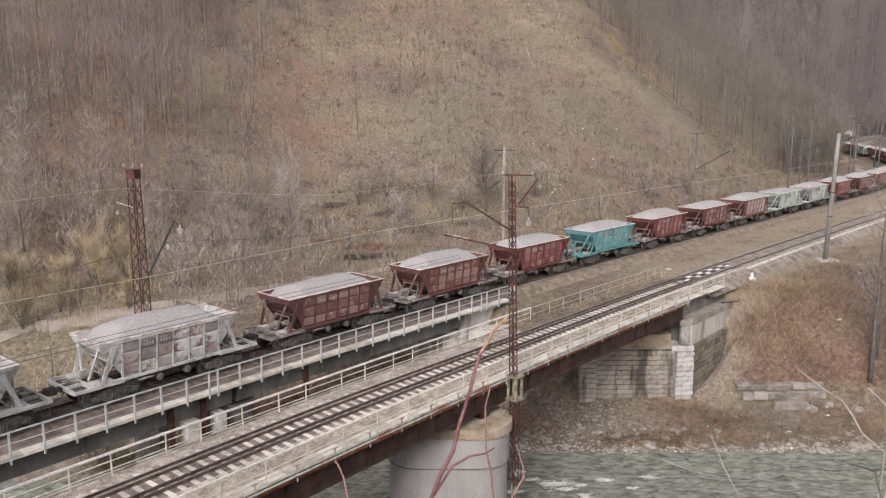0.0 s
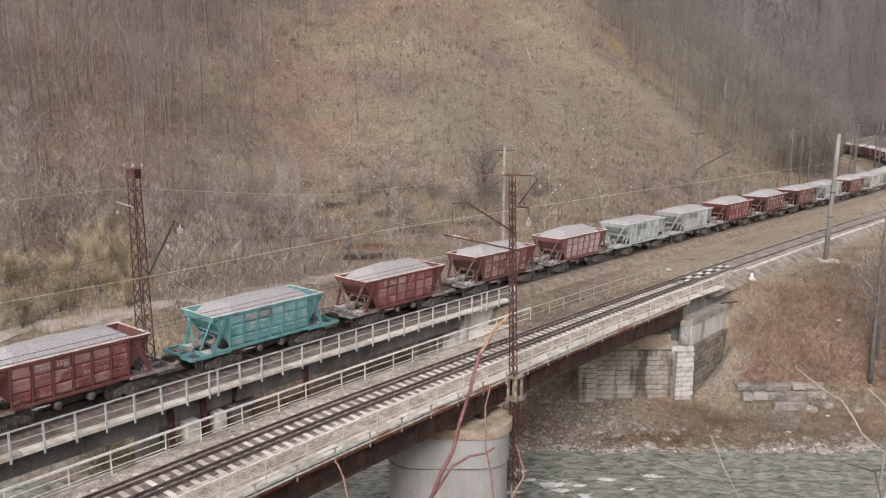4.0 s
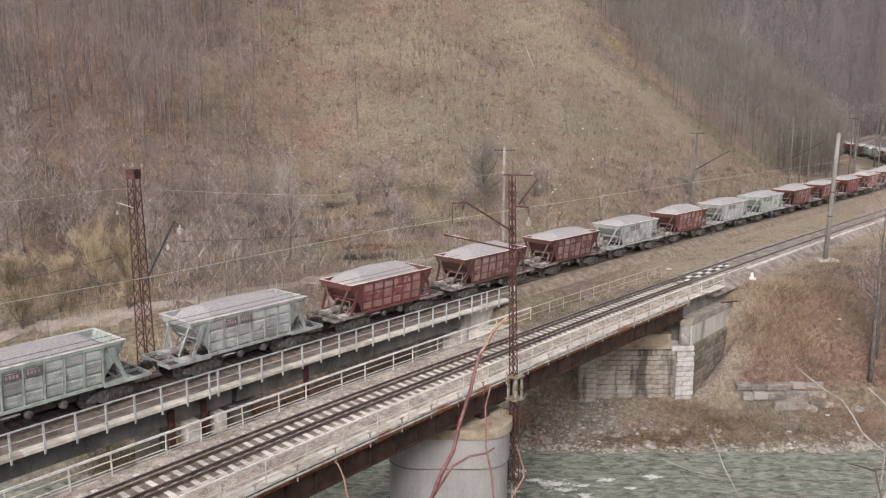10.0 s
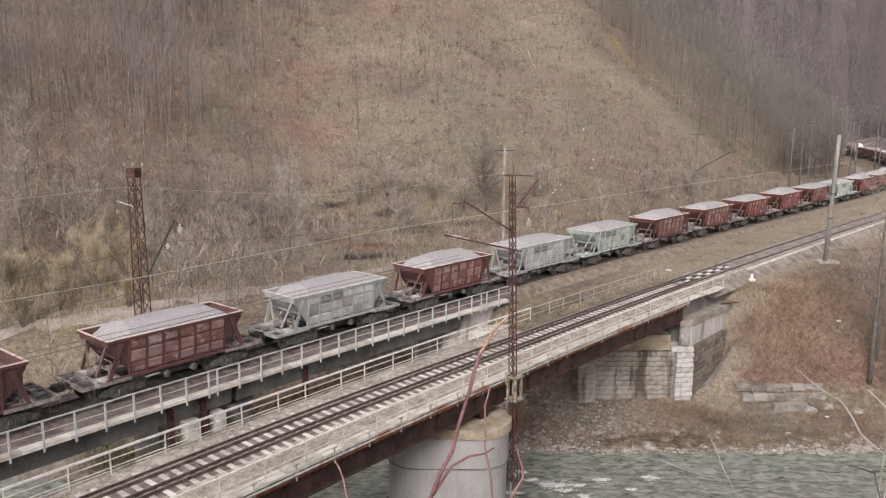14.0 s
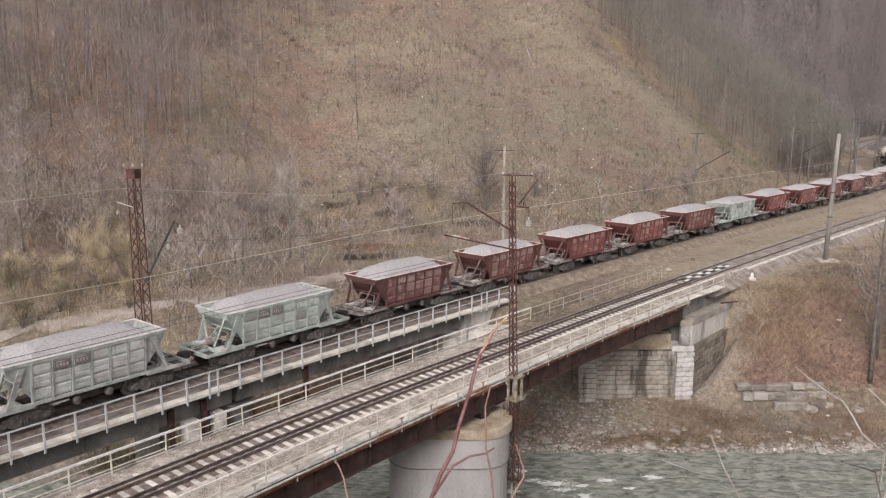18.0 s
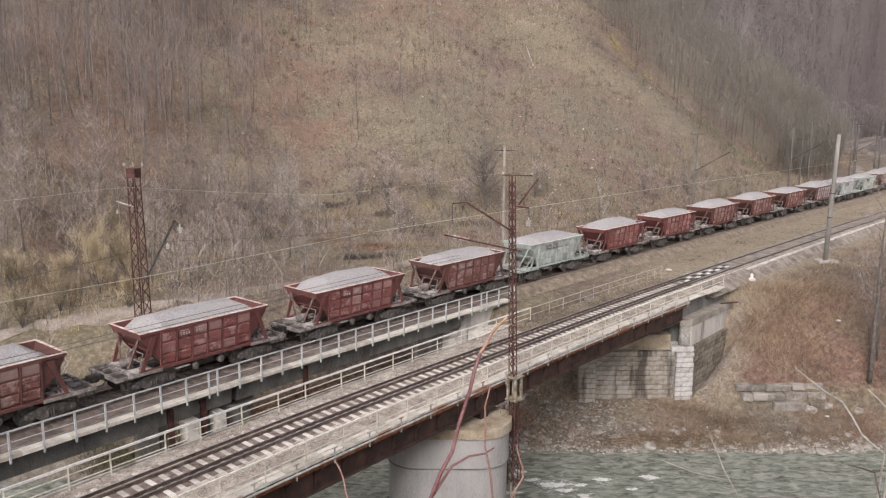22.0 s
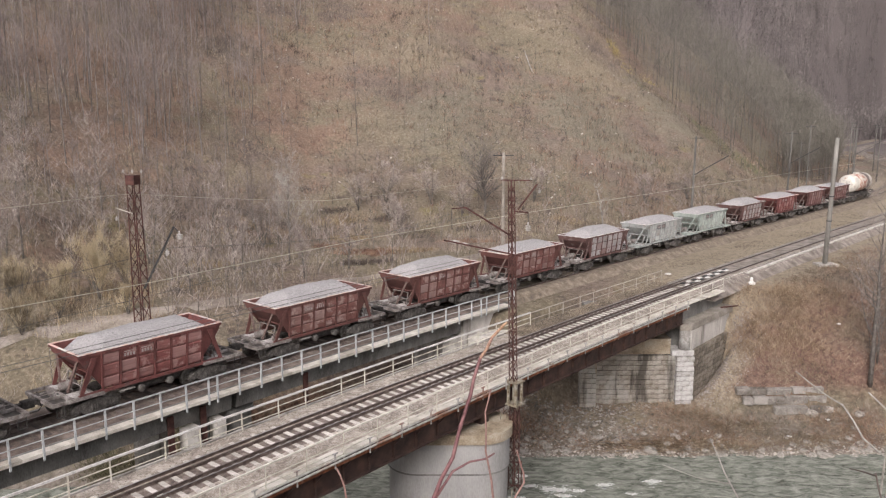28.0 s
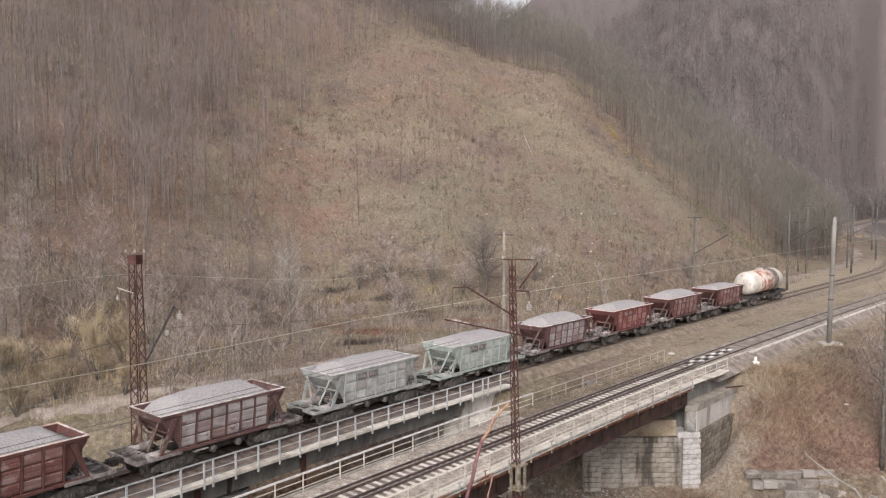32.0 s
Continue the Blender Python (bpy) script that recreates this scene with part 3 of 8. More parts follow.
    mossy = ramp(fine, [(0.28, (0.06, 0.062, 0.026)), (0.5, (0.15, 0.14, 0.075)), (0.72, (0.27, 0.25, 0.155))])
    ragged_edge = noise_at(0.11, 8.0, 0.68)

    def spot(c, tone, x, y, size):
        d = n.new("ShaderNodeVectorMath")
        d.operation = "DISTANCE"
        flat_at = n.new("ShaderNodeVectorMath")
        flat_at.operation = "MULTIPLY"
        flat_at.inputs[1].default_value = (1.0, 0.75, 0.0)
        l.new(tc.outputs["Object"], flat_at.inputs[0])
        l.new(flat_at.outputs[0], d.inputs[0])
        d.inputs[1].default_value = (x, y * 0.75, 0.0)
        k = n.new("ShaderNodeMath")
        k.operation = "MULTIPLY_ADD"
        l.new(ragged_edge, k.inputs[0])
        k.inputs[1].default_value = 6.0 * size
        l.new(d.outputs["Value"], k.inputs[2])
        return blend(span(k.outputs[0], 4.2 * size, 3.2 * size), c, tone)
    for tone, places in ((olive, ((1.5, 132, 13), (24, 141, 12), (46, 165, 12), (74, 200, 14))), (pale, ((-24, 150, 7), (-6, 159, 8), (24, 188, 9), (33, 168, 8), (-28, 104, 6), (-12, 125, 6))),
                         (rust, ((-44, 110, 9), (-43, 97, 8), (-34, 152, 9), (-23, 138, 8), (-12, 177, 9), (-31, 136, 7), (-54, 117, 9), (-58, 186, 12), (-33, 204, 10), (-22, 118, 7), (-27, 126, 8), (-2, 190, 8), (14, 205, 7))),
                         (brown, ((-35, 171, 5), (-23, 178, 5), (-38, 140, 5), (-28, 111, 5), (-9, 142, 4), (12, 160, 4), (38, 186, 5))), (mossy, ((49, 175, 3.5), (55, 168, 4), (61, 166, 4), (68, 168, 4), (75, 178, 5)))):
        for x, y, size in places:
            c = spot(c, tone, x, y, size)
    sep = n.new("ShaderNodeSeparateXYZ")
    l.new(tc.outputs["Object"], sep.inputs[0])
    jitter = n.new("ShaderNodeMath")
    jitter.operation = "MULTIPLY_ADD"
    l.new(noise_at(0.5), jitter.inputs[0])
    jitter.inputs[1].default_value = 3.0
    l.new(sep.outputs["Z"], jitter.inputs[2])
    c = blend(span(jitter.outputs[0], -6.2, -7.6), c, grit)
    # pale trodden verge on both sides of the tracks
    verge = ramp(fine, [(0.30, (0.14, 0.108, 0.075)), (0.5, (0.29, 0.238, 0.175)), (0.70, (0.47, 0.40, 0.31))])
    across = n.new("ShaderNodeVectorMath")
    across.operation = "DOT_PRODUCT"
    across.inputs[1].default_value = (-0.731, 0.682, 0.0)
    l.new(tc.outputs["Object"], across.inputs[0])
    ragged = n.new("ShaderNodeMath")
    ragged.operation = "MULTIPLY_ADD"
    l.new(noise_at(0.3, 6.0), ragged.inputs[0])
    ragged.inputs[1].default_value = 9.0
    l.new(across.outputs["Value"], ragged.inputs[2])
    low_side, high_side = span(ragged.outputs[0], 25.0, 27.5), span(ragged.outputs[0], 51.0, 46.0)
    belt = n.new("ShaderNodeMath")
    belt.operation = "MULTIPLY"
    l.new(low_side, belt.inputs[0])
    l.new(high_side, belt.inputs[1])
    east_of = n.new("ShaderNodeMath")
    east_of.operation = "MULTIPLY"
    l.new(belt.outputs[0], east_of.inputs[0])
    l.new(span(sep.outputs["X"], 12.0, 22.0), east_of.inputs[1])
    verge_mask = east_of.outputs[0]
    # forest floor beyond the ridge: grey-brown leaves, distance haze put into the colour
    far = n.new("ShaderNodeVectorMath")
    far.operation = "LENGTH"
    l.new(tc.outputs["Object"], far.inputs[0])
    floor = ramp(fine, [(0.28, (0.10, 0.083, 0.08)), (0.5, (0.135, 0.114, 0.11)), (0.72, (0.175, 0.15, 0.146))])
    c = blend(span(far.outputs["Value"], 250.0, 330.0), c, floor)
    # red-brown dead bracken on the bank slope
    wide = n.new("ShaderNodeMath")
    wide.operation = "MULTIPLY_ADD"
    l.new(noise_at(0.25, 6.0), wide.inputs[0])
    wide.inputs[1].default_value = 26.0
    l.new(sep.outputs["Y"], wide.inputs[2])
    bank = n.new("ShaderNodeMath")
    bank.operation = "MULTIPLY"
    l.new(span(wide.outputs[0], 78.0, 70.0), bank.inputs[0])
    east = n.new("ShaderNodeMath")
    east.operation = "MULTIPLY"
    l.new(span(jitter.outputs[0], -6.4, -5.2), east.inputs[0])
    l.new(span(sep.outputs["X"], 14.0, 24.0), east.inputs[1])
    l.new(east.outputs[0], bank.inputs[1])
    c = blend(bank.outputs[0], c, bracken)
    c = blend(verge_mask, c, verge)
    l.new(c, b.inputs["Base Color"])
    bp = n.new("ShaderNodeBump")
    bp.inputs["Strength"].default_value, bp.inputs["Distance"].default_value = 0.8, 0.25
    l.new(fine, bp.inputs["Height"])
    l.new(bp.outputs[0], b.inputs["Normal"])
    return m


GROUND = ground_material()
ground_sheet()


def river():
    """Greenish, shallow, quick water: a rippled sheet with standing waves."""
    m = bpy.data.materials.new("river_water")
    m.use_nodes = True
    n, l = m.node_tree.nodes, m.node_tree.links
    b = n["Principled BSDF"]
    b.inputs["Roughness"].default_value = 0.22
    tc = n.new("ShaderNodeTexCoord")
    mp = n.new("ShaderNodeMapping")
    mp.inputs["Scale"].default_value = (0.45, 1.0, 1.0)
    l.new(tc.outputs["Object"], mp.inputs["Vector"])
    a = n.new("ShaderNodeTexNoise")
    a.inputs["Scale"].default_value, a.inputs["Detail"].default_value, a.inputs["Roughness"].default_value = 2.1, 10.0, 0.68
    a.inputs["Distortion"].default_value = 0.8
    l.new(mp.outputs[0], a.inputs["Vector"])
    r = n.new("ShaderNodeValToRGB")
    for e, (p, c) in zip(r.color_ramp.elements, ((0.36, (0.10, 0.112, 0.09)), (0.64, (0.36, 0.375, 0.325)))):
        e.position, e.color = p, (*c, 1)
    l.new(a.outputs["Fac"], r.inputs["Fac"])
    # white water over the shallows below the pier
    reach = None
    for x, y, size in ((7.0, 43.9, 2.6), (10.2, 44.4, 1.2), (13.2, 44.7, 1.1), (4.6, 45.3, 1.6), (8.6, 42.6, 1.6)):
        away = n.new("ShaderNodeVectorMath")
        away.operation = "DISTANCE"
        away.inputs[1].default_value = (x, y, 0.0)
        l.new(tc.outputs["Object"], away.inputs[0])
        near_to = n.new("ShaderNodeMapRange")
        near_to.inputs["From Min"].default_value, near_to.inputs["From Max"].default_value = size, size * 0.15
        near_to.inputs["To Min"].default_value, near_to.inputs["To Max"].default_value = -0.13, 0.085
        l.new(away.outputs["Value"], near_to.inputs["Value"])
        if reach is None:
            reach = near_to
        else:
            top = n.new("ShaderNodeMath")
            top.operation = "MAXIMUM"
            l.new(reach.outputs[0], top.inputs[0])
            l.new(near_to.outputs[0], top.inputs[1])
            reach = top
    crest = n.new("ShaderNodeMath")
    l.new(reach.outputs[0], crest.inputs[0])
    curl = n.new("ShaderNodeTexNoise")
    curl.inputs["Scale"].default_value, curl.inputs["Detail"].default_value, curl.inputs["Distortion"].default_value = 2.6, 9.0, 1.6
    curl.inputs["Roughness"].default_value = 0.7
    l.new(mp.outputs[0], curl.inputs["Vector"])
    l.new(curl.outputs["Fac"], crest.inputs[1])
    white = n.new("ShaderNodeMapRange")
    white.inputs["From Min"].default_value, white.inputs["From Max"].default_value = 0.57, 0.66
    l.new(crest.outputs[0], white.inputs["Value"])
    mx = n.new("ShaderNodeMix")
    mx.data_type = "RGBA"
    l.new(white.outputs[0], mx.inputs["Factor"])
    l.new(r.outputs[0], mx.inputs[6])
    mx.inputs[7].default_value = (0.74, 0.75, 0.73, 1)
    l.new(mx.outputs[2], b.inputs["Base Color"])
    bp = n.new("ShaderNodeBump")
    bp.inputs["Strength"].default_value, bp.inputs["Distance"].default_value = 0.7, 0.22
    l.new(a.outputs["Fac"], bp.inputs["Height"])
    l.new(bp.outputs[0], b.inputs["Normal"])
    xs, ys = np.arange(-140, 140.1, 0.5), np.arange(14, 64.1, 0.4)
    X, Y = np.meshgrid(xs, ys)
    Z = 0.05 * wave(X, Y, 0.8, 1.0) + 0.05 * wave(X * 0.6, Y, 2.1, 2.0)
    k = np.arange(X.size).reshape(X.shape)
    q = [k[:-1, :-1].ravel(), k[:-1, 1:].ravel(), k[1:, 1:].ravel(), k[1:, :-1].ravel()]
    tris = np.concatenate([np.stack([q[0], q[1], q[2]], 1), np.stack([q[0], q[2], q[3]], 1)])
    me = tri_mesh("water", np.stack([X.ravel(), Y.ravel(), Z.ravel()], 1), tris, m)
    me.polygons.foreach_set("use_smooth", np.ones(len(me.polygons), bool))
    ob = tagged(new("water", me), "shallow grey-green mountain river with small rapids", "river", kind="structure")
    ob.location.z = WATER
    return ob


river()


FOAM = ramp_mat("foam", [(0.46, 0.48, 0.46), (0.68, 0.69, 0.67), (0.80, 0.80, 0.79)], 6.0, 0.6, bump=0.3, island=0.3)
CRESTS = []


def foam_crest(x, y, wide, n, seed):
    """A crest of white water: many small flakes thrown up along a ragged arc."""
    rng = np.random.default_rng(seed)
    u = rng.normal(0, 0.45, n)
    c = np.stack([u * wide, 0.25 * wide * (u ** 2 - 0.3) + rng.normal(0, 0.10 * wide, n), np.abs(rng.normal(0, 0.055, n)) * np.exp(-u ** 2) * (0.6 + wide)], 1)
    d = rng.normal(0, 1, (n, 3)) * np.array([0.11, 0.05, 0.02])
    e = rng.normal(0, 1, (n, 3)) * np.array([0.05, 0.06, 0.025])
    v = np.stack([c - d, c + e, c + d], 1).reshape(-1, 3)
    ob = new("foam_crest", tri_mesh("foam_crest", v, np.arange(len(v)).reshape(-1, 3), FOAM))
    tagged(ob, "crest of white foam on the quick river", "foam", "white water below the bridge")
    ob.location = (x, y, WATER + 0.06)
    CRESTS.append((ob, x, y, WATER + 0.06, seed))


for k, (x, y, wide, n) in enumerate(((6.9, 43.8, 0.9, 420), (7.5, 43.2, 0.6, 240), (8.6, 43.7, 0.4, 120), (10.2, 44.5, 0.5, 200), (13.2, 44.8, 0.55, 240), (5.0, 45.6, 0.4, 110), (4.3, 42.8, 0.6, 180), (11.6, 43.4, 0.35, 80), (5.6, 44.4, 0.45, 130), (3.6, 44.2, 0.5, 140))):
    foam_crest(x, y, wide, n, 70 + k)


# ---- tracks ----
def rail_profile():
    return [(-0.066, -0.18), (0.066, -0.18), (0.012, -0.14), (0.012, -0.04), (0.036, -0.03), (0.036, 0.0), (-0.036, 0.0), (-0.036, -0.03), (-0.012, -0.04), (-0.012, -0.14)]


def track(name, lat, z, s0, s1, bed, bed_mat, label, guard=None, swing=0.0):
    base = tagged(new(name), label, "railway track", kind="structure")
    bm = bmesh.new()
    sweep(bm, s0, s1, bed, 2.0, lat, z)
    part("ballast_bed", bm, bed_mat, base)
    for side in (-0.76, 0.76):
        bm = bmesh.new()
        sweep(bm, s0, s1, rail_profile(), 1.5, lat + side + math.copysign(0.036, side), z, swing)
        rail = part("rail", bm, RAIL, base)
        bm = bmesh.new()
        sweep(bm, s0, s1, rect(-0.026, 0.026, 0.001, 0.005), 1.5, lat + side + math.copysign(0.036, side), z, swing)
        part("running_surface", bm, RAIL_TOP, rail, "worn bright rail head")
    if guard:
        for side in (-0.43, 0.43):
            bm = bmesh.new()
            sweep(bm, guard[0], guard[1], rail_profile(), 1.5, lat + side, z - 0.012, swing)
            part("guard_rail", bm, RAIL, base)
    return base


def sleepers(base, lat, z, s0, s1, step, material, length=2.70, swing=0.0):
    bm = bmesh.new()
    half = length / 2
    out = [(-half, -0.03), (-half + 0.04, 0.0), (half - 0.04, 0.0), (half, -0.03), (half, -0.14), (-half, -0.14)]
    a = [bm.verts.new((-0.105, y, zz)) for y, zz in out]
    b = [bm.verts.new((0.105, y, zz)) for y, zz in out]
    for i in range(len(out)):
        bm.faces.new((a[i], a[(i + 1) % len(out)], b[(i + 1) % len(out)], b[i]))
    bm.faces.new(a[::-1])
    bm.faces.new(b)
    me = to_mesh("sleeper", bm, material)
    n = int((s1 - s0) / step)
    for i in range(n):
        piece("sleeper", me, base, at(s0 + i * step, lat + swing * drift(s0 + i * step), z - 0.145) @ Matrix.Rotation(random.uniform(-0.012, 0.012), 4, "Z"))


DARK_BALLAST = ramp_mat("dark_brown_ballast", [(0.085, 0.062, 0.053), (0.185, 0.145, 0.127), (0.31, 0.255, 0.228)], 3.0, 0.95, bump=0.9, fine=16.0, dist=0.05)
BED_N = [(-2.3, -0.62), (2.9, -0.62), (2.45, -0.25), (1.5, -0.15), (0.92, -0.135), (0.84, -0.19), (-1.12, -0.19), (-1.30, -0.14), (-1.85, -0.24), (-2.0, -0.33)]
track_1 = track("track_1", NEAR, 0.0, -70, 16.9, BED_N, BALLAST, "railway track on concrete sleepers in pale ballast with guard rails", guard=(-70, 19), swing=1.0)
bm = bmesh.new()
sweep(bm, -70, 16.9, rect(-1.12, 0.82, -0.21, -0.168), 1.5, NEAR, 0.0, 1.0)
part("inner_ballast", bm, DARK_BALLAST, track_1, "dark brown ballast between the sleepers")
BED_L = [(-2.7, -0.95), (2.7, -0.95), (1.6, -0.20), (1.15, -0.115), (-1.1, -0.115), (-1.25, -0.19), (-1.7, -0.24)]
track_2 = track("track_2", NEAR, 0.0, 17.0, 420, BED_L, WORN_BALLAST, "railway track on concrete sleepers curving along the valley")
BED_T = [(-2.44, -0.30), (2.44, -0.30), (2.1, -0.26), (1.6, -0.17), (-1.6, -0.17), (-2.42, -0.20)]
track_3 = track("track_3", 0.0, RAIL_T, -70, 5.0, BED_T, OLD_BALLAST, "railway track in dark stained ballast on the bridge")
BED_U = [(-2.5, -0.75), (2.5, -0.75), (1.6, -0.15), (1.0, -0.13), (-1.0, -0.13), (-1.6, -0.15)]
track_4 = track("track_4", 0.0, RAIL_T, 5.1, 460, BED_U, VERGE_SOIL, "railway track in dark stained ballast along the plain")


# ---- bridges ----
HANDRAIL = ramp_mat("worn_white_rail", [(0.42, 0.40, 0.385), (0.62, 0.60, 0.585), (0.72, 0.70, 0.69)], 5.0, 0.6, 0.0, bump=0.1)
GREY_COPING = ramp_mat("weathered_coping", [(0.15, 0.13, 0.108), (0.25, 0.222, 0.19), (0.36, 0.33, 0.295)], 0.9, 0.92, bump=0.35, fine=12.0)
DULL_RAIL = ramp_mat("dull_rail", [(0.24, 0.205, 0.165), (0.38, 0.34, 0.285), (0.52, 0.485, 0.43)], 4.0, 0.7, 0.0, bump=0.1)
PALE_RAIL = ramp_mat("bright_cream_rail", [(0.50, 0.47, 0.40), (0.70, 0.67, 0.60), (0.80, 0.78, 0.72)], 5.0, 0.6, 0.0, bump=0.1)
OCHRE = ramp_mat("ochre_concrete", [(0.20, 0.15, 0.10), (0.34, 0.275, 0.20), (0.48, 0.42, 0.34)], 0.9, 0.9, bump=0.3, fine=12.0)


def railing(parent, lat, z, s_from, s_to, step, height, material, rails, width=0.06, top=0.07, posts=None, foot=0.0, swing=0.0, handrail=None, stands=None):
    n = int(round((s_to - s_from) / step))
    for s in stands or [s_from + (s_to - s_from) * i / n for i in range(n + 1)]:
        bm = bmesh.new()
        m = at(s, lat + sideways(s, swing), z)
        bm_box(bm, -width / 2, width / 2, -width / 2, width / 2, -foot, height - 0.02, m @ Matrix.Rotation(random.uniform(-0.02, 0.02), 4, "X"))
        part("post", bm, posts or material, parent)
    for k, h in enumerate((height, *rails)):
        w = top if k == 0 else 0.035
        bm = bmesh.new()
        sweep(bm, s_from, s_to, rect(-w / 2, w / 2, h - w, h), 1.5, lat + (0 if k == 0 else 0.035), z, swing)
        part("top_rail" if k == 0 else "rail_bar", bm, (handrail or material) if k == 0 else material, parent)


def deck(s):
    """Offset of the near bridge's outer side: its spans run straight where the line bends."""
    return NEAR - 0.9 * deck_shift(s)


def near_bridge():
    b = tagged(new("railway_bridge"), "steel girder railway bridge with concrete walkway slabs and cream railings", "bridge")
    for lat in (-1.95, -0.7, 0.7, 1.95):
        bm = bmesh.new()
        sweep(bm, -70, 12.4, [(-0.22, -1.80), (0.22, -1.80), (0.22, -1.76), (0.02, -1.76), (0.02, -0.70), (0.25, -0.70), (0.25, -0.64), (-0.25, -0.64), (-0.25, -0.70), (-0.02, -0.70), (-0.02, -1.76), (-0.22, -1.76)], 3.0, NEAR + lat, 0.0, -0.9)
        part("girder", bm, GIRDER, b, "dark brown plate girder")
    s = -60.0
    while s < 12.2:
        bm = bmesh.new()
        bm_box(bm, -0.02, 0.02, -0.16, -0.025, -1.75, -0.72, at(s, deck(s) - 1.95))
        part("stiffener", bm, GIRDER, b)
        bm = bmesh.new()
        bm_beam(bm, (0, -0.05, -1.2), (0, -0.52, -0.66), 0.06, 0.06)
        for v in bm.verts:
            v.co = at(s, deck(s) - 1.95) @ v.co
        part("bracket", bm, GIRDER, b)
        s += 1.55
    bm = bmesh.new()
    sweep(bm, -70, 12.4, rect(-2.2, 2.6, -0.638, -0.622), 3.0, NEAR, 0.0, -0.45)
    part("deck_plate", bm, GIRDER, b)
    bm = bmesh.new()
    sweep(bm, -70, 12.4, rect(-0.03, 0.03, -0.16, 0.0), 2.0, NEAR - 2.42, -0.50, -0.9)
    part("edge_beam", bm, RUST, b, "rusty orange edge angle")
    bm = bmesh.new()
    sweep(bm, -70, 16.9, rect(-0.05, 0.05, -0.36, 0.10), 2.0, NEAR + 2.62, -0.34)
    part("ballast_wall", bm, CONCRETE, b)
    # walkway slabs, laid one by one, some of them shifted
    s = -42.0
    while s < 18.4:
        w = 0.98
        bm = bmesh.new()
        bm_box(bm, -w / 2, w / 2, -0.27 if s < 15.4 else -0.42, 0.27, -0.09, 0.0)
        m = at(s, deck(s) - 2.08 + random.uniform(-0.03, 0.03), -0.30 + random.uniform(-0.015, 0.02)) @ Matrix.Rotation(random.uniform(-0.03, 0.03), 4, "Z") @ Matrix.Rotation(random.uniform(-0.02, 0.02), 4, "X")
        for v in bm.verts:
            v.co = m @ v.co
        part("slab", bm, SLAB, b)
        s += 1.0
    railing(b, NEAR - 2.36, -0.34, -39.5, 18.5, 2.0, 1.04, CREAM, (0.52, 0.25), 0.04, 0.065, foot=0.14, swing=-0.9, handrail=PALE_RAIL)
    railing(b, NEAR + 2.3, -0.30, -41.0, -0.5, 2.08, 1.02, CREAM, (0.66, 0.34), 0.05, 0.08, handrail=HANDRAIL, stands=[-38.4, -36.6, -34.6, -32.7, -30.5, -28.9, -26.6, -25.0, -22.9, -20.9, -19.3, -17.0, -15.4, -13.3, -11.8, -9.7, -7.6, -6.0, -4.2, -2.4, -0.5])
    railing(b, NEAR + 2.3, -0.30, -0.45, 18.0, 2.0, 0.98, DULL_RAIL, (0.5,), 0.045, 0.05, stands=[1.7, 3.4, 5.6, 7.4, 9.6, 11.8, 13.8, 15.6, 16.8, 18.0])
    bm = bmesh.new()
    sweep(bm, -3.0, 17.0, [(0.98, -0.16), (2.56, -0.25), (2.56, -0.20), (2.2, -0.14), (0.98, -0.115)], 1.5, NEAR)
    part("shoulder", bm, VERGE_SOIL, b, "brown overgrown shoulder of the track")
    # cable pipes carried outside the walkway
    for k, z in enumerate((-0.24, -0.36)):
        bm = bmesh.new()
        sweep(bm, -60, 12.0, [(0.05 * math.cos(a), 0.05 * math.sin(a)) for a in (0, 1.05, 2.09, 3.14, 4.19, 5.24)], 2.0, NEAR - 2.58 - 0.05 * k, z, -0.9)
        part("cable_pipe", bm, PIPE, b)
    s = -40.2
    while s < 12:
        bm = bmesh.new()
        m = at(s, deck(s) - 2.60)
        bm_box(bm, -0.02, 0.02, -0.03, 0.03, -0.62, 0.02, m)
        bm_box(bm, -0.13, 0.13, -0.03, 0.03, 0.02, 0.06, m)
        part("pipe_bracket", bm, PIPE, b)
        s += 2.0
    return b


def stadium(cx, hw, n=16):
    """Outline of a pier with round noses: length along y, width along x."""
    pts = []
    for i in range(n + 1):
        a = math.pi * i / n
        pts.append((hw * math.cos(a), cx + hw * math.sin(a)))
    for i in range(n + 1):
        a = math.pi + math.pi * i / n
        pts.append((hw * math.cos(a), -cx + hw * math.sin(a)))
    return pts


def bm_extrude_outline(bm, pts, z0, z1, m, k=1.0):
    a = [bm.verts.new(m @ Vector((x, y, z0))) for x, y in pts]
    b = [bm.verts.new(m @ Vector((x * k, y * k, z1))) for x, y in pts]
    for i in range(len(pts)):
        bm.faces.new((a[i], a[(i + 1) % len(pts)], b[(i + 1) % len(pts)], b[i]))
    bm.faces.new(a[::-1])
    bm.faces.new(b)


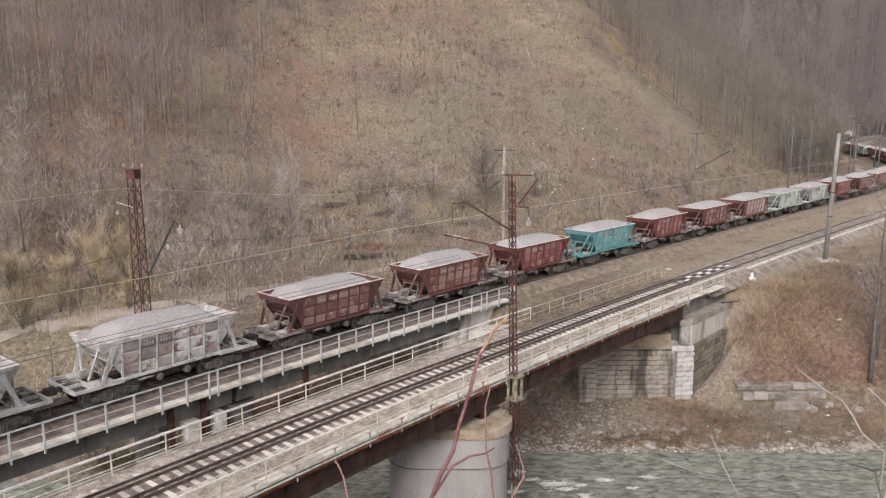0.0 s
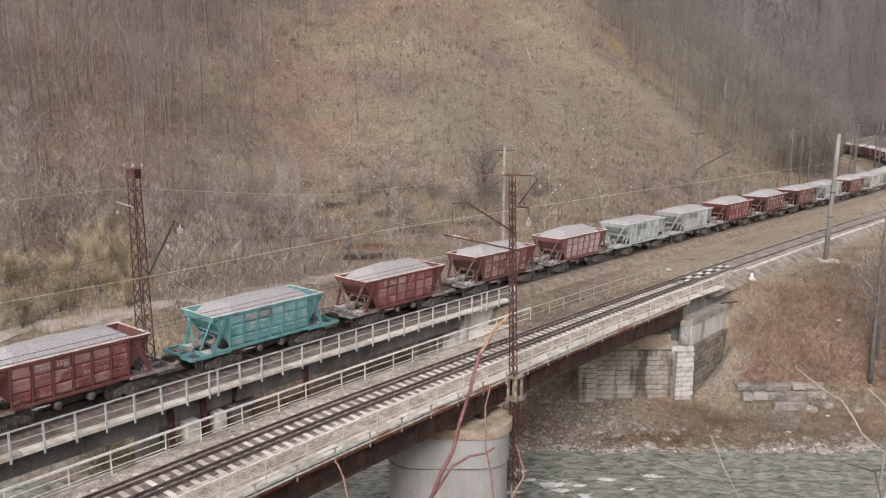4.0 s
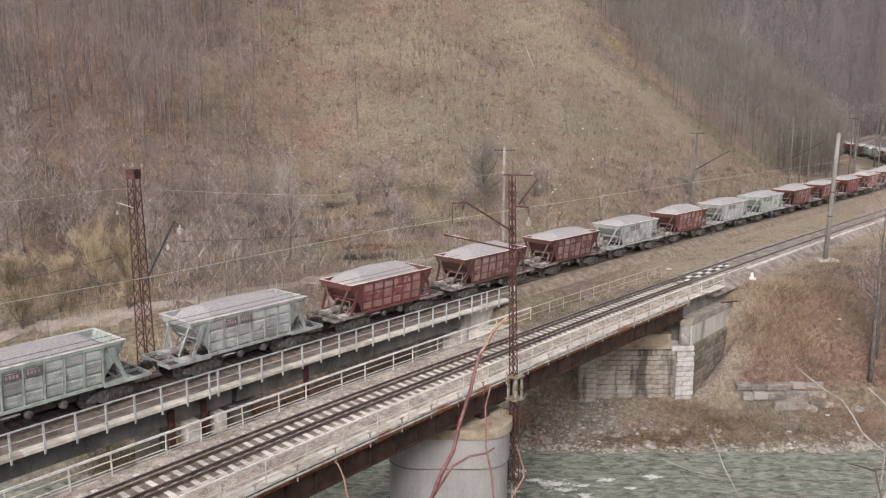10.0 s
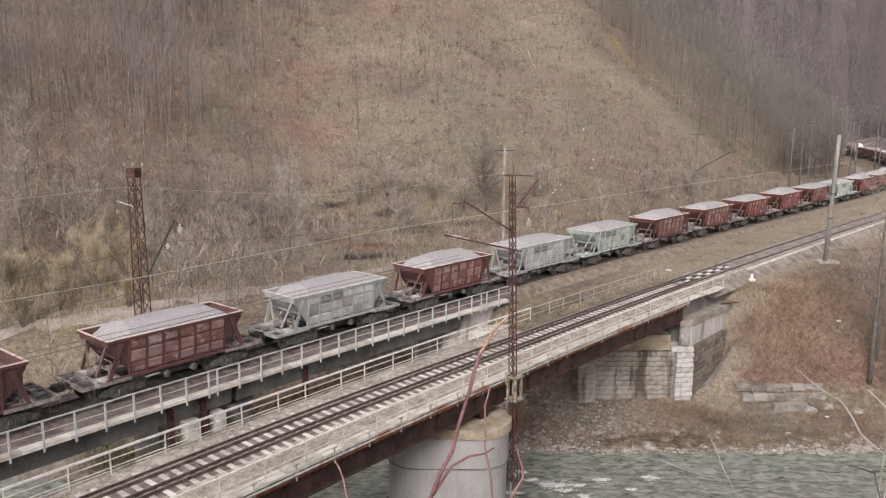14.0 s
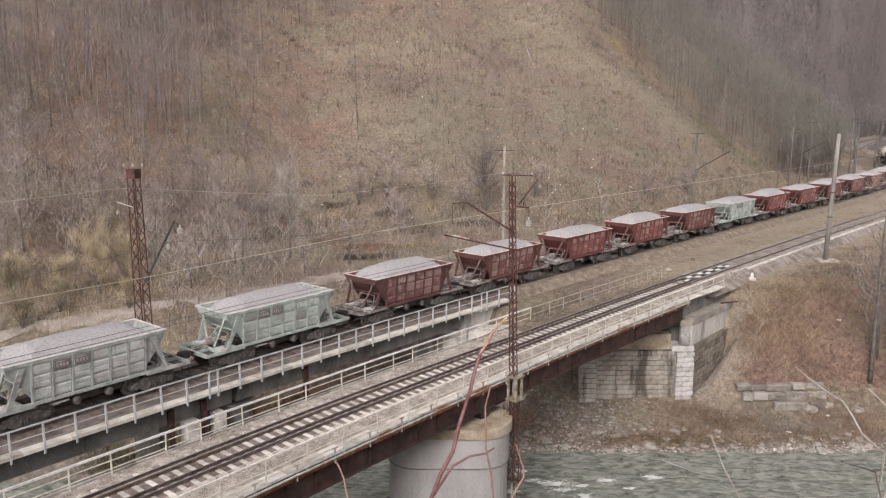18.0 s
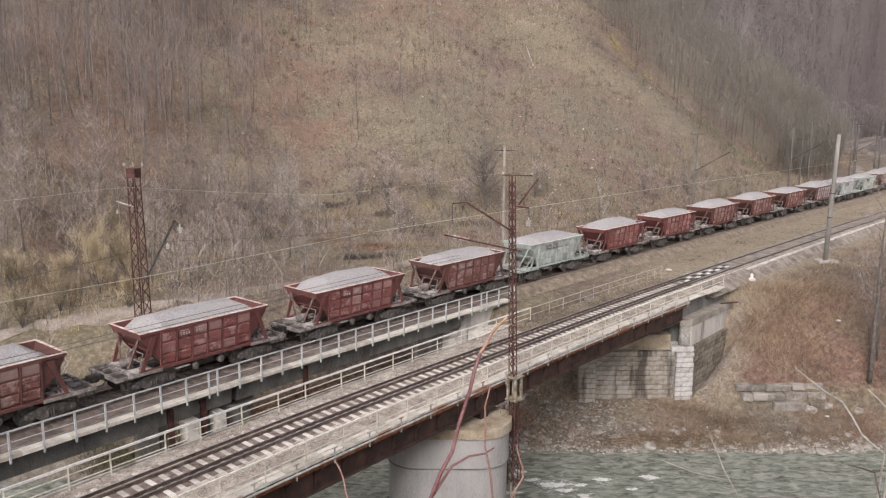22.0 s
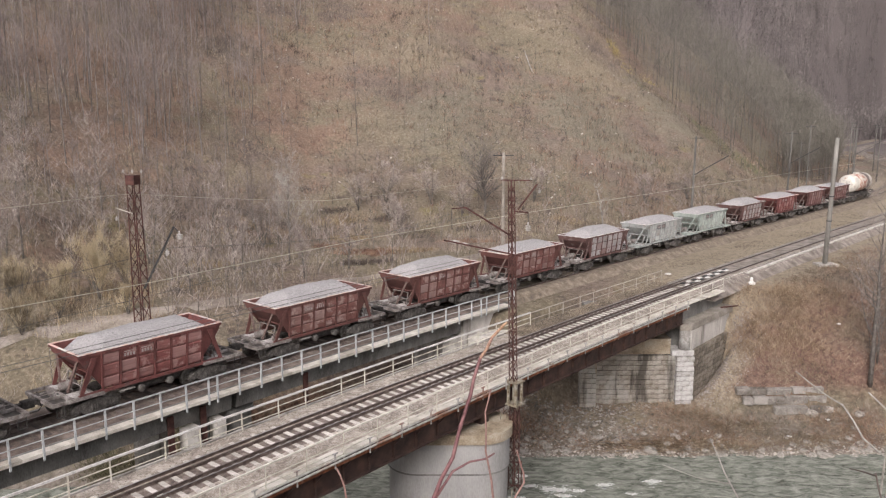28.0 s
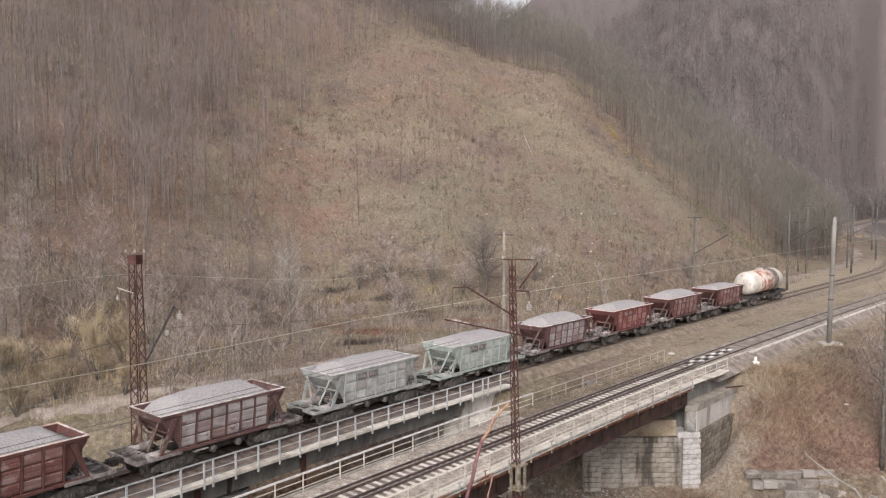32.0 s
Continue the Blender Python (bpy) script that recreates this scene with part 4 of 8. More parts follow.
def pier(m, z_top, z_seat, seats, cx, hw, mat_body, mat_cap, label, cap=0.5):
    p = tagged(new("bridge_pier"), label, "bridge pier")
    bm = bmesh.new()
    bm_extrude_outline(bm, stadium(cx, hw), -12.2, z_top - cap - 1.6, m, 0.985)
    part("shaft", bm, mat_body, p)
    bm = bmesh.new()
    bm_extrude_outline(bm, stadium(cx + 0.02, hw * 1.012), z_top - cap - 1.6, z_top - cap, m)
    part("upper_shaft", bm, mat_body, p)
    bm = bmesh.new()
    bm_extrude_outline(bm, stadium(cx + 0.05, hw + 0.12), z_top - cap, z_top, m)
    part("cap", bm, mat_cap, p)
    bm = bmesh.new()
    bm_extrude_outline(bm, stadium(cx + 0.03, hw * 1.02), z_top - cap - 1.66, z_top - cap - 1.58, m)
    part("ledge", bm, DARK_CONCRETE, p, "thin dark ledge round the shaft")
    for c in seats:
        bm = bmesh.new()
        bm_box(bm, -0.3, 0.3, -0.28, 0.28, z_top, z_seat, c)
        part("bearing", bm, GIRDER, p)
    return p


near_bridge()
pier(Matrix.Translation((0.32, 37.25, 0)) @ Matrix.Rotation(radians(90), 4, "Z"), -2.3, -1.80, [at(min(np.arange(-22, 0, 0.1), key=lambda q: abs(on(q, NEAR + k).y - 37.3)), NEAR + k) for k in (-1.95, -0.7)], 1.5, 1.62, PIER_GREY, OCHRE, "pale concrete bridge pier with rounded noses standing in the river")


def far_bridge():
    b = tagged(new("railway_bridge"), "concrete railway bridge with grey steel railing and stained walkway", "bridge")
    for s0, s1 in ((-70, -19.4), (-19.1, -0.6)):
        bm = bmesh.new()
        sweep(bm, s0, s1, [(-2.2, -1.75), (2.2, -1.75), (2.3, -0.95), (2.6, -0.80), (2.6, -0.62), (-2.6, -0.62), (-2.6, -0.80), (-2.3, -0.95)], 3.0)
        part("deck_beam", bm, DARK_CONCRETE, b, "dark weathered concrete beam")
    s = -45.0
    while s < 4.6:
        bm = bmesh.new()
        bm_box(bm, -0.99, 0.99, -0.24, 0.24, -0.16, 0.0)
        m = at(s, -2.80, -0.44 + random.uniform(-0.008, 0.008))
        for v in bm.verts:
            v.co = m @ v.co
        part("slab", bm, SLAB, b)
        s += 2.0
    bm = bmesh.new()
    sweep(bm, -70, 4.6, rect(-0.06, 0.06, -0.25, 0.03), 2.0, -2.50, -0.44)
    part("ballast_wall", bm, DARK_CONCRETE, b)
    railing(b, -3.04, -0.44, -41.5, 4.6, 1.44, 1.06, GREY_PAINT, (0.56,), 0.08, 0.06, foot=0.34, stands=[-41.2 + 1.34 * k for k in range(15)] + [-21.2, -20.7] + [-19.4 + 1.36 * k for k in range(15)] + [0.7, 1.3, 2.7, 4.0, 4.55])
    return b


far_bridge()
pier(at(-18.6), -1.95, -1.75, [at(-18.6, k) for k in (-1.2, 1.2)], 1.2, 0.9, DARK_CONCRETE, DARK_CONCRETE, "dark stained concrete pier under the railway bridge", 0.3)


# ---- abutments, walls and posts by the line ----
def block_wall(parent, origin, ang, length, z0, z1, course, block, material, depth=0.35, jitter=0.03, skip=()):
    """Courses of rough stones in front of a mortar core; each stone a piece of its own. It faces away from its left side."""
    rng = random.Random(int(length * 100 + z1 * 10))
    m = Matrix.Translation(origin) @ Matrix.Rotation(ang, 4, "Z")
    shapes = []
    for k in range(5):
        bm = bmesh.new()
        vs = bm_box(bm, -0.5, 0.5, -0.5, 0.5, -0.5, 0.5)
        for v in vs:
            v.co.x += rng.uniform(-0.02, 0.02)
            v.co.z += rng.uniform(-0.03, 0.03)
        bmesh.ops.bevel(bm, geom=[e for e in bm.edges], offset=0.035, segments=1, affect="EDGES")
        shapes.append(to_mesh("stone", bm, material))
    n = max(1, int(round((z1 - z0) / course)))
    for j in range(n):
        x = -block / 2 if j % 2 else 0.0
        h = (z1 - z0) / n
        while x < length - 0.05:
            w = block * rng.uniform(0.75, 1.3)
            a, b = max(0.0, x), min(length, x + w)
            if b - a > 0.12:
                ob = piece("stone", rng.choice(shapes), parent, m @ Matrix.Translation(((a + b) / 2, -depth / 2 + rng.uniform(-jitter, jitter), z0 + h * (j + 0.5))))
                ob.matrix_basis = ob.matrix_basis @ Matrix.Diagonal((b - a - 0.018, depth, h - 0.016, 1))
            x += w


def near_abutment():
    a = tagged(new("bridge_abutment"), "squared stone abutment with whitewashed quoins, stained courses and concrete coping", "abutment")
    # plan: front runs along the river, the right flank runs back with the track
    fl, fr, back, backl = (10.4, 53.9), (18.45, 54.1), (23.05, 59.4), (13.0, 64.5)
    bm = bmesh.new()
    q = [(fl[0] + 0.2, fl[1] + 0.25), (fr[0] - 0.2, fr[1] + 0.25), (back[0] - 0.3, back[1] + 0.1), backl]
    lo = [bm.verts.new((x, y, -10.5)) for x, y in q]
    hi = [bm.verts.new((x, y, -4.2)) for x, y in q]
    for i in range(4):
        bm.faces.new((lo[i], lo[(i + 1) % 4], hi[(i + 1) % 4], hi[i]))
    bm.faces.new(hi)
    part("core", bm, MORTAR, a)
    bm = bmesh.new()
    sweep(bm, 13.0, 27.0, [(-1.9, -0.63), (-2.1, -4.5), (2.4, -4.5), (2.4, -0.63)], 1.5, NEAR)
    part("track_fill", bm, DARK_CONCRETE, a, "dark packed fill under the track")
    ang = math.atan2(fr[1] - fl[1], fr[0] - fl[0])
    ang2 = math.atan2(back[1] - fr[1], back[0] - fr[0])
    run = math.hypot(back[0] - fr[0], back[1] - fr[1])
    block_wall(a, (fl[0], fl[1] + 0.3, 0), ang, 6.8, -8.6, -4.15, 0.37, 0.85, MASONRY, 0.4)
    block_wall(a, (fl[0] + 6.75, fl[1] + 0.42, 0), ang, 1.32, -8.6, -4.15, 0.37, 1.0, WHITE_STONE, 0.75, 0.03)
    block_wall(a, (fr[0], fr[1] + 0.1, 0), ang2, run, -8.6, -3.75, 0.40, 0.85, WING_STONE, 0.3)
    block_wall(a, (fl[0] - 0.35, fl[1] + 0.12, 0), ang, 1.25, -8.8, -4.2, 0.40, 1.0, MASONRY, 0.6, 0.02)
    front = Matrix.Translation((fl[0], fl[1] - 0.15, 0)) @ Matrix.Rotation(ang, 4, "Z")
    bm = bmesh.new()
    bm_box(bm, 6.5, 8.12, 0.0, 1.4, -4.15, -3.78, front)
    part("ledge", bm, WHITE_STONE, a, "pale stone ledge")
    bm = bmesh.new()
    bm_box(bm, 0.3, 6.5, 0.45, 1.9, -4.15, -3.0, front)
    part("bearing_shelf", bm, OCHRE, a, "ochre-stained concrete bearing shelf")
    bm = bmesh.new()
    bm_box(bm, 0.3, 6.6, 1.9, 2.9, -3.0, -0.66, front)
    part("back_wall", bm, DARK_CONCRETE, a)
    m2 = Matrix.Translation((fr[0], fr[1], 0)) @ Matrix.Rotation(ang2, 4, "Z")
    bm = bmesh.new()
    bm_box(bm, -0.2, run + 0.1, 0.05, 0.9, -3.75, -2.26, m2)
    part("wing_wall", bm, CONCRETE, a, "stained pale concrete wing wall")
    bm = bmesh.new()
    bm_lathe(bm, [(0.47, -3.78), (0.45, -2.24)], 18, Matrix.Translation((fr[0] - 0.50, fr[1] + 0.3, 0)) @ Matrix.Rotation(radians(-90), 4, "Y"))
    part("corner_column", bm, WHITE_STONE, a, "rounded whitewashed corner column", smooth=True)
    # coping with a rounded corner
    ux, uy = math.cos(ang2), math.sin(ang2)
    out = [(fr[0] - 1.05, fr[1] + 1.0), (fr[0] - 1.05, fr[1] - 0.14), (fr[0] - 0.45, fr[1] - 0.16)]
    for k in range(1, 5):
        w = -math.pi / 2 + ang2 * k / 5
        out.append((fr[0] - 0.40 + 0.5 * math.cos(w), fr[1] + 0.34 + 0.5 * math.sin(w)))
    out += [(fr[0] + (run + 0.3) * ux + 0.12 * uy, fr[1] + (run + 0.3) * uy - 0.12 * ux), (fr[0] + (run + 0.3) * ux - 0.9 * uy, fr[1] + (run + 0.3) * uy + 0.9 * ux), (fr[0] - 0.4, fr[1] + 1.0)]
    bm = bmesh.new()
    bm_extrude_outline(bm, out, -2.26, -1.76, Matrix.Identity(4))
    part("coping", bm, GREY_COPING, a, "weathered concrete coping with a rounded corner")
    bm = bmesh.new()
    bm_beam(bm, (22.0, 58.6, -1.70), (23.5, 59.0, -1.66), 0.09, 0.09)
    part("loose_rail", bm, MAST_RUST, a, "rusty bar lying across the coping")
    return a


near_abutment()


def far_abutment():
    a = tagged(new("bridge_abutment"), "pale concrete abutment at the end of the bridge", "abutment")
    bm = bmesh.new()
    bm_box(bm, -0.9, 3.9, -2.6, 1.6, -9.5, -2.15, Matrix.Translation((0.9, 54.8, 0)))
    part("front_wall", bm, PALE_CONCRETE, a)
    bm = bmesh.new()
    sweep(bm, -0.5, 4.8, rect(-2.4, 2.4, -9.0, -0.63), 2.0)
    part("body", bm, CONCRETE, a)
    return a


far_abutment()


def far_columns():
    p = tagged(new("trestle_pier"), "pale concrete columns beside rusty plates under the bridge", "bridge pier")
    for s, w in ((-21.9, 0.38), (-20.3, 0.26)):
        bm = bmesh.new()
        bm_box(bm, -w, w, -0.35, 0.35, -11.5, -1.9, at(s, -2.3))
        part("column", bm, PALE_CONCRETE, p)
    for s in (-23.0, -21.2, -14.6):
        bm = bmesh.new()
        bm_box(bm, -0.16, 0.16, -0.05, 0.05, -5.0, -1.0, at(s, -2.42))
        part("plate", bm, MAST_RUST, p, "rusty drain plate")


far_columns()


def bank_wall():
    w = tagged(new("retaining_wall"), "broken retaining wall of large pale stone blocks in the bank", "stone wall")
    rng = random.Random(5)
    rows = ((21.9, -7.30, 0.55, (1.1, 1.2, 1.9, -0.05, 1.1, 1.35)), (22.3, -7.95, 0.62, (0.8, 1.1, 1.35, 1.75, -0.05, 1.35)), (24.6, -8.64, 0.68, (2.55, -0.12, 1.25)))
    for x, z, h, widths in rows:
        for wd in widths:
            if wd > 0:
                bm = bmesh.new()
                vs = bm_box(bm, 0, wd - 0.05, 0, 0.9, 0, h - 0.05)
                for v in vs:
                    v.co += Vector((rng.uniform(-0.04, 0.04), rng.uniform(-0.08, 0.08), rng.uniform(-0.04, 0.04)))
                bmesh.ops.bevel(bm, geom=list(bm.edges), offset=0.05, segments=1, affect="EDGES")
                m = Matrix.Translation((x, 53.65 + (z + 8) * 0.5 + 0.06 * (x - 22), z + rng.uniform(-0.03, 0.03))) @ Matrix.Rotation(rng.uniform(-0.03, 0.08), 4, "Z") @ Matrix.Rotation(rng.uniform(-0.02, 0.02), 4, "Y")
                for v in bm.verts:
                    v.co = m @ v.co
                part("stone_block", bm, BLOCK, w)
            x += abs(wd)
    for x, y, z in ((27.4, 53.9, -8.6), (28.6, 54.1, -8.4), (27.9, 54.4, -9.2), (30.0, 54.8, -7.6)):
        bm = bmesh.new()
        bmesh.ops.create_icosphere(bm, subdivisions=2, radius=0.55)
        for v in bm.verts:
            v.co = Vector((v.co.x * 1.3, v.co.y, v.co.z * 0.7)) * (1 + 0.25 * noise.noise(v.co * 2 + Vector((x, y, z)))) + Vector((x, y, z))
        part("fallen_stone", bm, ROCK, w)


bank_wall()


def zebra_boards():
    for k in range(9):
        for lat in (-0.28, 0.28):
            s = 17.4 + k * 0.98 + (0.35 if lat > 0 else 0)
            bm = bmesh.new()
            bm_box(bm, -0.25, 0.25, -0.14, 0.14, -0.02, 0.04, at(s, NEAR + lat * (1 - k * 0.06), -0.06))
            ob = part("board", bm, WHITE if (k + (lat > 0)) % 2 == 0 else BLACK, ZEBRA)


ZEBRA = tagged(new("guard_boards"), "black and white striped guard boards between the rails", "track boards")
zebra_boards()


def white_marker():
    p = tagged(new("marker_post"), "short white marker post on a round white base", "post")
    z = float(ground(np.array([26.2]), np.array([63.2]))[0])
    bm = bmesh.new()
    bm_lathe(bm, [(0.13, z - 0.1), (0.12, z + 0.50), (0.04, z + 0.62)], 12, Matrix.Translation((26.2, 63.2, 0)) @ Matrix.Rotation(radians(-90), 4, "Y"))
    part("stub", bm, WHITE, p)
    bm = bmesh.new()
    bm_lathe(bm, [(0.34, z - 0.15), (0.33, z + 0.14), (0.27, z + 0.19)], 14, Matrix.Translation((26.2, 63.2, 0)) @ Matrix.Rotation(radians(-90), 4, "Y"))
    part("base", bm, WHITE, p)


white_marker()


# ---- masts and wires ----
def lattice(name, label, base, z0, z1, w0, w1, turn, step, leg=0.07, mat=None, lean=0.0):
    """A square lattice mast of four angle legs with zigzag bracing on each face."""
    mat = mat or MAST_RUST
    p = tagged(new(name), label, "mast", "masts along the railway")
    m = Matrix.Translation(base) @ Matrix.Rotation(radians(turn), 4, "Z")

    def corner(i, z):
        w = w0 + (w1 - w0) * (z - z0) / (z1 - z0)
        return m @ Vector((w / 2 * (1, 1, -1, -1)[i], w / 2 * (1, -1, -1, 1)[i], z)) + Vector((lean * (z - z0) / (z1 - z0), 0, 0))
    for i in range(4):
        bm = bmesh.new()
        bm_beam(bm, corner(i, z0), corner(i, z1), leg, leg)
        part("leg", bm, mat, p)
    n = int((z1 - z0) / step)
    for k in range(n):
        for i in range(4):
            bm = bmesh.new()
            a, b = (i, (i + 1) % 4) if k % 2 else ((i + 1) % 4, i)
            bm_beam(bm, corner(a, z0 + k * step), corner(b, z0 + (k + 1) * step), leg * 0.7, leg * 0.7)
            part("brace", bm, mat, p)
    return p


def insulator(parent, c, r=0.13):
    bm = bmesh.new()
    x, y, z = c
    k = r / 0.13
    bm_lathe(bm, [(a * k, z + b * k) for a, b in ((0.03, 0.28), (0.04, 0.16), (0.13, 0.12), (0.05, 0.07), (0.143, 0.03), (0.05, -0.02), (0.117, -0.06), (0.03, -0.10))][::-1], 10, Matrix.Translation((x, y, 0)) @ Matrix.Rotation(radians(-90), 4, "Y"))
    part("insulator", bm, GLASSY, parent, "striped porcelain insulator")


def bar(parent, name, a, b, w, mat, w2=None, sides=4):
    bm = bmesh.new()
    bm_beam(bm, a, b, w, w, sides, w2)
    return part(name, bm, mat, parent)


LICHEN = ramp_mat("lichened_steel", [(0.12, 0.08, 0.045), (0.27, 0.23, 0.17), (0.42, 0.41, 0.38)], 4.0, 0.85, 0.1, bump=0.2)


def left_tower():
    s, lat = -20.8, 3.6
    b = on(s, lat)
    p = lattice("lattice_mast", "rusty red lattice mast with a boxed head beside the track", (b.x, b.y, 0), -3.2, 9.75, 0.70, 0.44, 75, 0.70, 0.05)
    bm = bmesh.new()
    bm_box(bm, -0.27, 0.27, -0.27, 0.27, 9.7, 10.2, Matrix.Translation((b.x, b.y, 0)) @ Matrix.Rotation(radians(75), 4, "Z"))
    part("head_box", bm, MAST_RUST, p)
    for dx in (-0.4, 0, 0.4):
        insulator(p, (b.x + dx * 1.2, b.y, 10.36), 0.07)
    e = on(s + 0.9, 1.4, 7.55)
    bar(p, "cantilever", Vector((b.x + 0.35, b.y - 0.3, 4.15)), e, 0.08, BLACK)
    insulator(p, (e.x + 0.3, e.y - 0.1, 7.0), 0.16)
    bar(p, "insulator_rod", e, (e.x + 0.3, e.y - 0.1, 7.25), 0.04, BLACK)
    insulator(p, (e.x - 0.55, e.y + 0.3, 6.05), 0.13)
    q = (b.x - 1.0, b.y, 8.45)
    bar(p, "side_arm", (b.x, b.y - 0.3, 8.2), q, 0.03, CREAM)
    insulator(p, (q[0], q[1], 7.85), 0.09)
    # concrete foot down the bridge pier side
    bm = bmesh.new()
    bm_box(bm, -0.7, 0.7, -0.7, 0.7, -10, -3.2, Matrix.Translation((b.x, b.y, 0)))
    part("footing", bm, CONCRETE, p)


def near_mast():
    s, lat = -9.9, NEAR - 3.05
    b = on(s, lat)
    p = lattice("lattice_mast", "slender rusty lattice mast on a pale bracket beside the bridge", (b.x, b.y, 0), -0.2, 10.15, 0.29, 0.22, 48, 0.42, 0.042, lean=-0.25)
    # lower leg clamped to the pier
    low = lattice("mast_ladder", "rusty lattice leg below the bridge walkway", (b.x + 0.1, b.y, 0), -6.2, -1.4, 0.40, 0.34, 48, 0.5, 0.05)
    tagged(low, category="mast")
    m = Matrix.Translation((b.x + 0.1, b.y, 0)) @ Matrix.Rotation(radians(48), 4, "Z")
    for z in (-0.2, -1.42):
        bm = bmesh.new()
        bm_box(bm, -0.36, 0.36, -0.36, 0.36, z - 0.04, z + 0.04, m)
        part("plate", bm, LICHEN, p, "rust-streaked bracket plate")
    for x in (-0.24, 0.24):
        for y in (-0.24, 0.24):
            bm = bmesh.new()
            bm_box(bm, x - 0.06, x + 0.06, y - 0.06, y + 0.06, -1.38, -0.24, m)
            part("bracket_leg", bm, LICHEN, p, "pale lichen-stained bracket leg")
    for z in (-4.6, -5.9):
        bar(low, "clamp", (b.x - 0.75, b.y + 0.05, z), (b.x + 0.5, b.y - 0.2, z), 0.06, MAST_RUST)
        bar(low, "clamp", (b.x - 0.75, b.y + 0.05, z), (b.x - 0.7, b.y + 0.7, z), 0.06, MAST_RUST)
    bar(low, "guard_bar", (b.x + 0.48, b.y - 0.2, -5.95), (b.x + 0.48, b.y - 0.2, -4.5), 0.06, MAST_RUST)
    bar(low, "guard_bar", (b.x - 0.72, b.y + 0.05, -5.95), (b.x - 0.72, b.y + 0.05, -4.5), 0.06, MAST_RUST)
    # caged ladder down the nose of the pier
    for x in (-0.62, -0.30):
        bar(low, "ladder_side", (b.x + x, b.y + 0.05, -9.4), (b.x + x, b.y + 0.05, -1.9), 0.05, LICHEN)
    for k in range(16):
        bar(low, "rung", (b.x - 0.62, b.y + 0.05, -9.2 + 0.45 * k), (b.x - 0.30, b.y + 0.05, -9.2 + 0.45 * k), 0.03, LICHEN)
    for x in (0.02, 0.22):
        bar(low, "lower_leg", (b.x + x, b.y - 0.1, -9.6), (b.x + x, b.y, -6.2), 0.07, LICHEN)
    v = b.copy()
    top = 10.15
    bar(p, "cross_arm", (v.x - 0.75, v.y + 0.2, top), (v.x + 0.75, v.y - 0.2, top), 0.06, MAST_RUST)
    for dx in (-0.7, 0.7):
        insulator(p, (v.x + dx, v.y - dx * 0.26, top + 0.06), 0.06)
    # cantilever over the near track
    t = on(s - 0.6, NEAR + 0.6, 8.5)
    k = on(s - 0.45, NEAR - 0.2, 8.62)
    bar(p, "cantilever", (v.x - 0.1, v.y, 7.3), k, 0.075, MAST_RUST)
    bar(p, "cantilever_tip", k, t, 0.06, MAST_RUST)
    u = on(s - 0.9, NEAR + 0.9, 6.85)
    bar(p, "register_arm", (v.x + 0.3, v.y, 6.35), u, 0.07, MAST_RUST)
    bar(p, "dropper", (t.x, t.y, t.z), (t.x, t.y, t.z - 0.9), 0.03, BLACK)
    e = Vector((v.x + 1.05, v.y + 0.2, 9.95))
    bar(p, "feeder_arm", (v.x + 0.1, v.y, 8.7), e, 0.07, MAST_RUST)
    insulator(p, (e.x + 0.12, e.y, e.z - 0.4), 0.08)
    bar(p, "bracket_arm", (v.x - 0.1, v.y, 8.62), (v.x + 0.62, v.y - 0.1, 8.55), 0.07, MAST_RUST)
    bar(p, "hanger", (v.x + 0.6, v.y - 0.1, 8.55), (v.x + 0.6, v.y - 0.1, 8.1), 0.03, BLACK)
    insulator(p, (v.x + 0.6, v.y - 0.1, 7.75), 0.15)


def concrete_pole(base, top, label, arms=(), r0=0.17, r1=0.11, mat=None):
    p = tagged(new("concrete_pole"), label, "pole", "poles along the railway")
    bm = bmesh.new()
    bm_tube(bm, [Vector(base) + (Vector(top) - Vector(base)) * k for k in (0, 0.33, 0.66, 1)], [r0, r0 + (r1 - r0) * 0.33, r0 + (r1 - r0) * 0.66, r1], 12)
    part("shaft", bm, mat or CONCRETE, p, smooth=True)
    for a, b, w in arms:
        bar(p, "cross_arm", a, b, w, BLACK)
    return p


POLE_DARK = ramp_mat("dark_pole_concrete", [(0.065, 0.06, 0.055), (0.11, 0.103, 0.094), (0.17, 0.16, 0.148)], 1.5, 0.9, bump=0.15, fine=18.0, stretch=(1, 1, 0.3))
left_tower()
near_mast()
for s, lean in ((12.2, 0.0), (48.3, 0.1), (78.9, 0.1), (112.0, 0.0), (146.0, 0.0), (180.0, 0.0), (214.0, 0.0), (246.0, 0.0)):
    b = on(s, 4.0, -1.2)
    t = Vector((b.x + lean, b.y, 10.8 if s > 20 else 10.15))
    e = on(s, 0.8, 8.6 if s > 20 else 7.4)
    arms = [((t.x - 0.02, t.y - 0.1, 6.2), (e.x + 1.0, e.y, e.z), 0.10), ((t.x - 0.9, t.y, t.z - 0.25), (t.x + 0.9, t.y, t.z - 0.25), 0.07)]
    pole = concrete_pole(b, t, "grey concrete catenary pole with a slanting dark arm", arms[0 if 20 < s < 120 else 1:], mat=POLE_DARK if s > 20 else MORTAR)
for s, lat, h in ((104.0, 9.5, 11.5), (108.0, 12.0, 8.5), (121.0, 6.5, 12.0), (131.0, 7.0, 11.0)):
    b = on(s, lat, -1.2)
    concrete_pole(b, (b.x, b.y, h), "far grey pole with a short cross arm", [((b.x - 0.9, b.y, h - 0.3), (b.x + 0.9, b.y, h - 0.3), 0.09)], 0.13, 0.09, POLE_DARK)
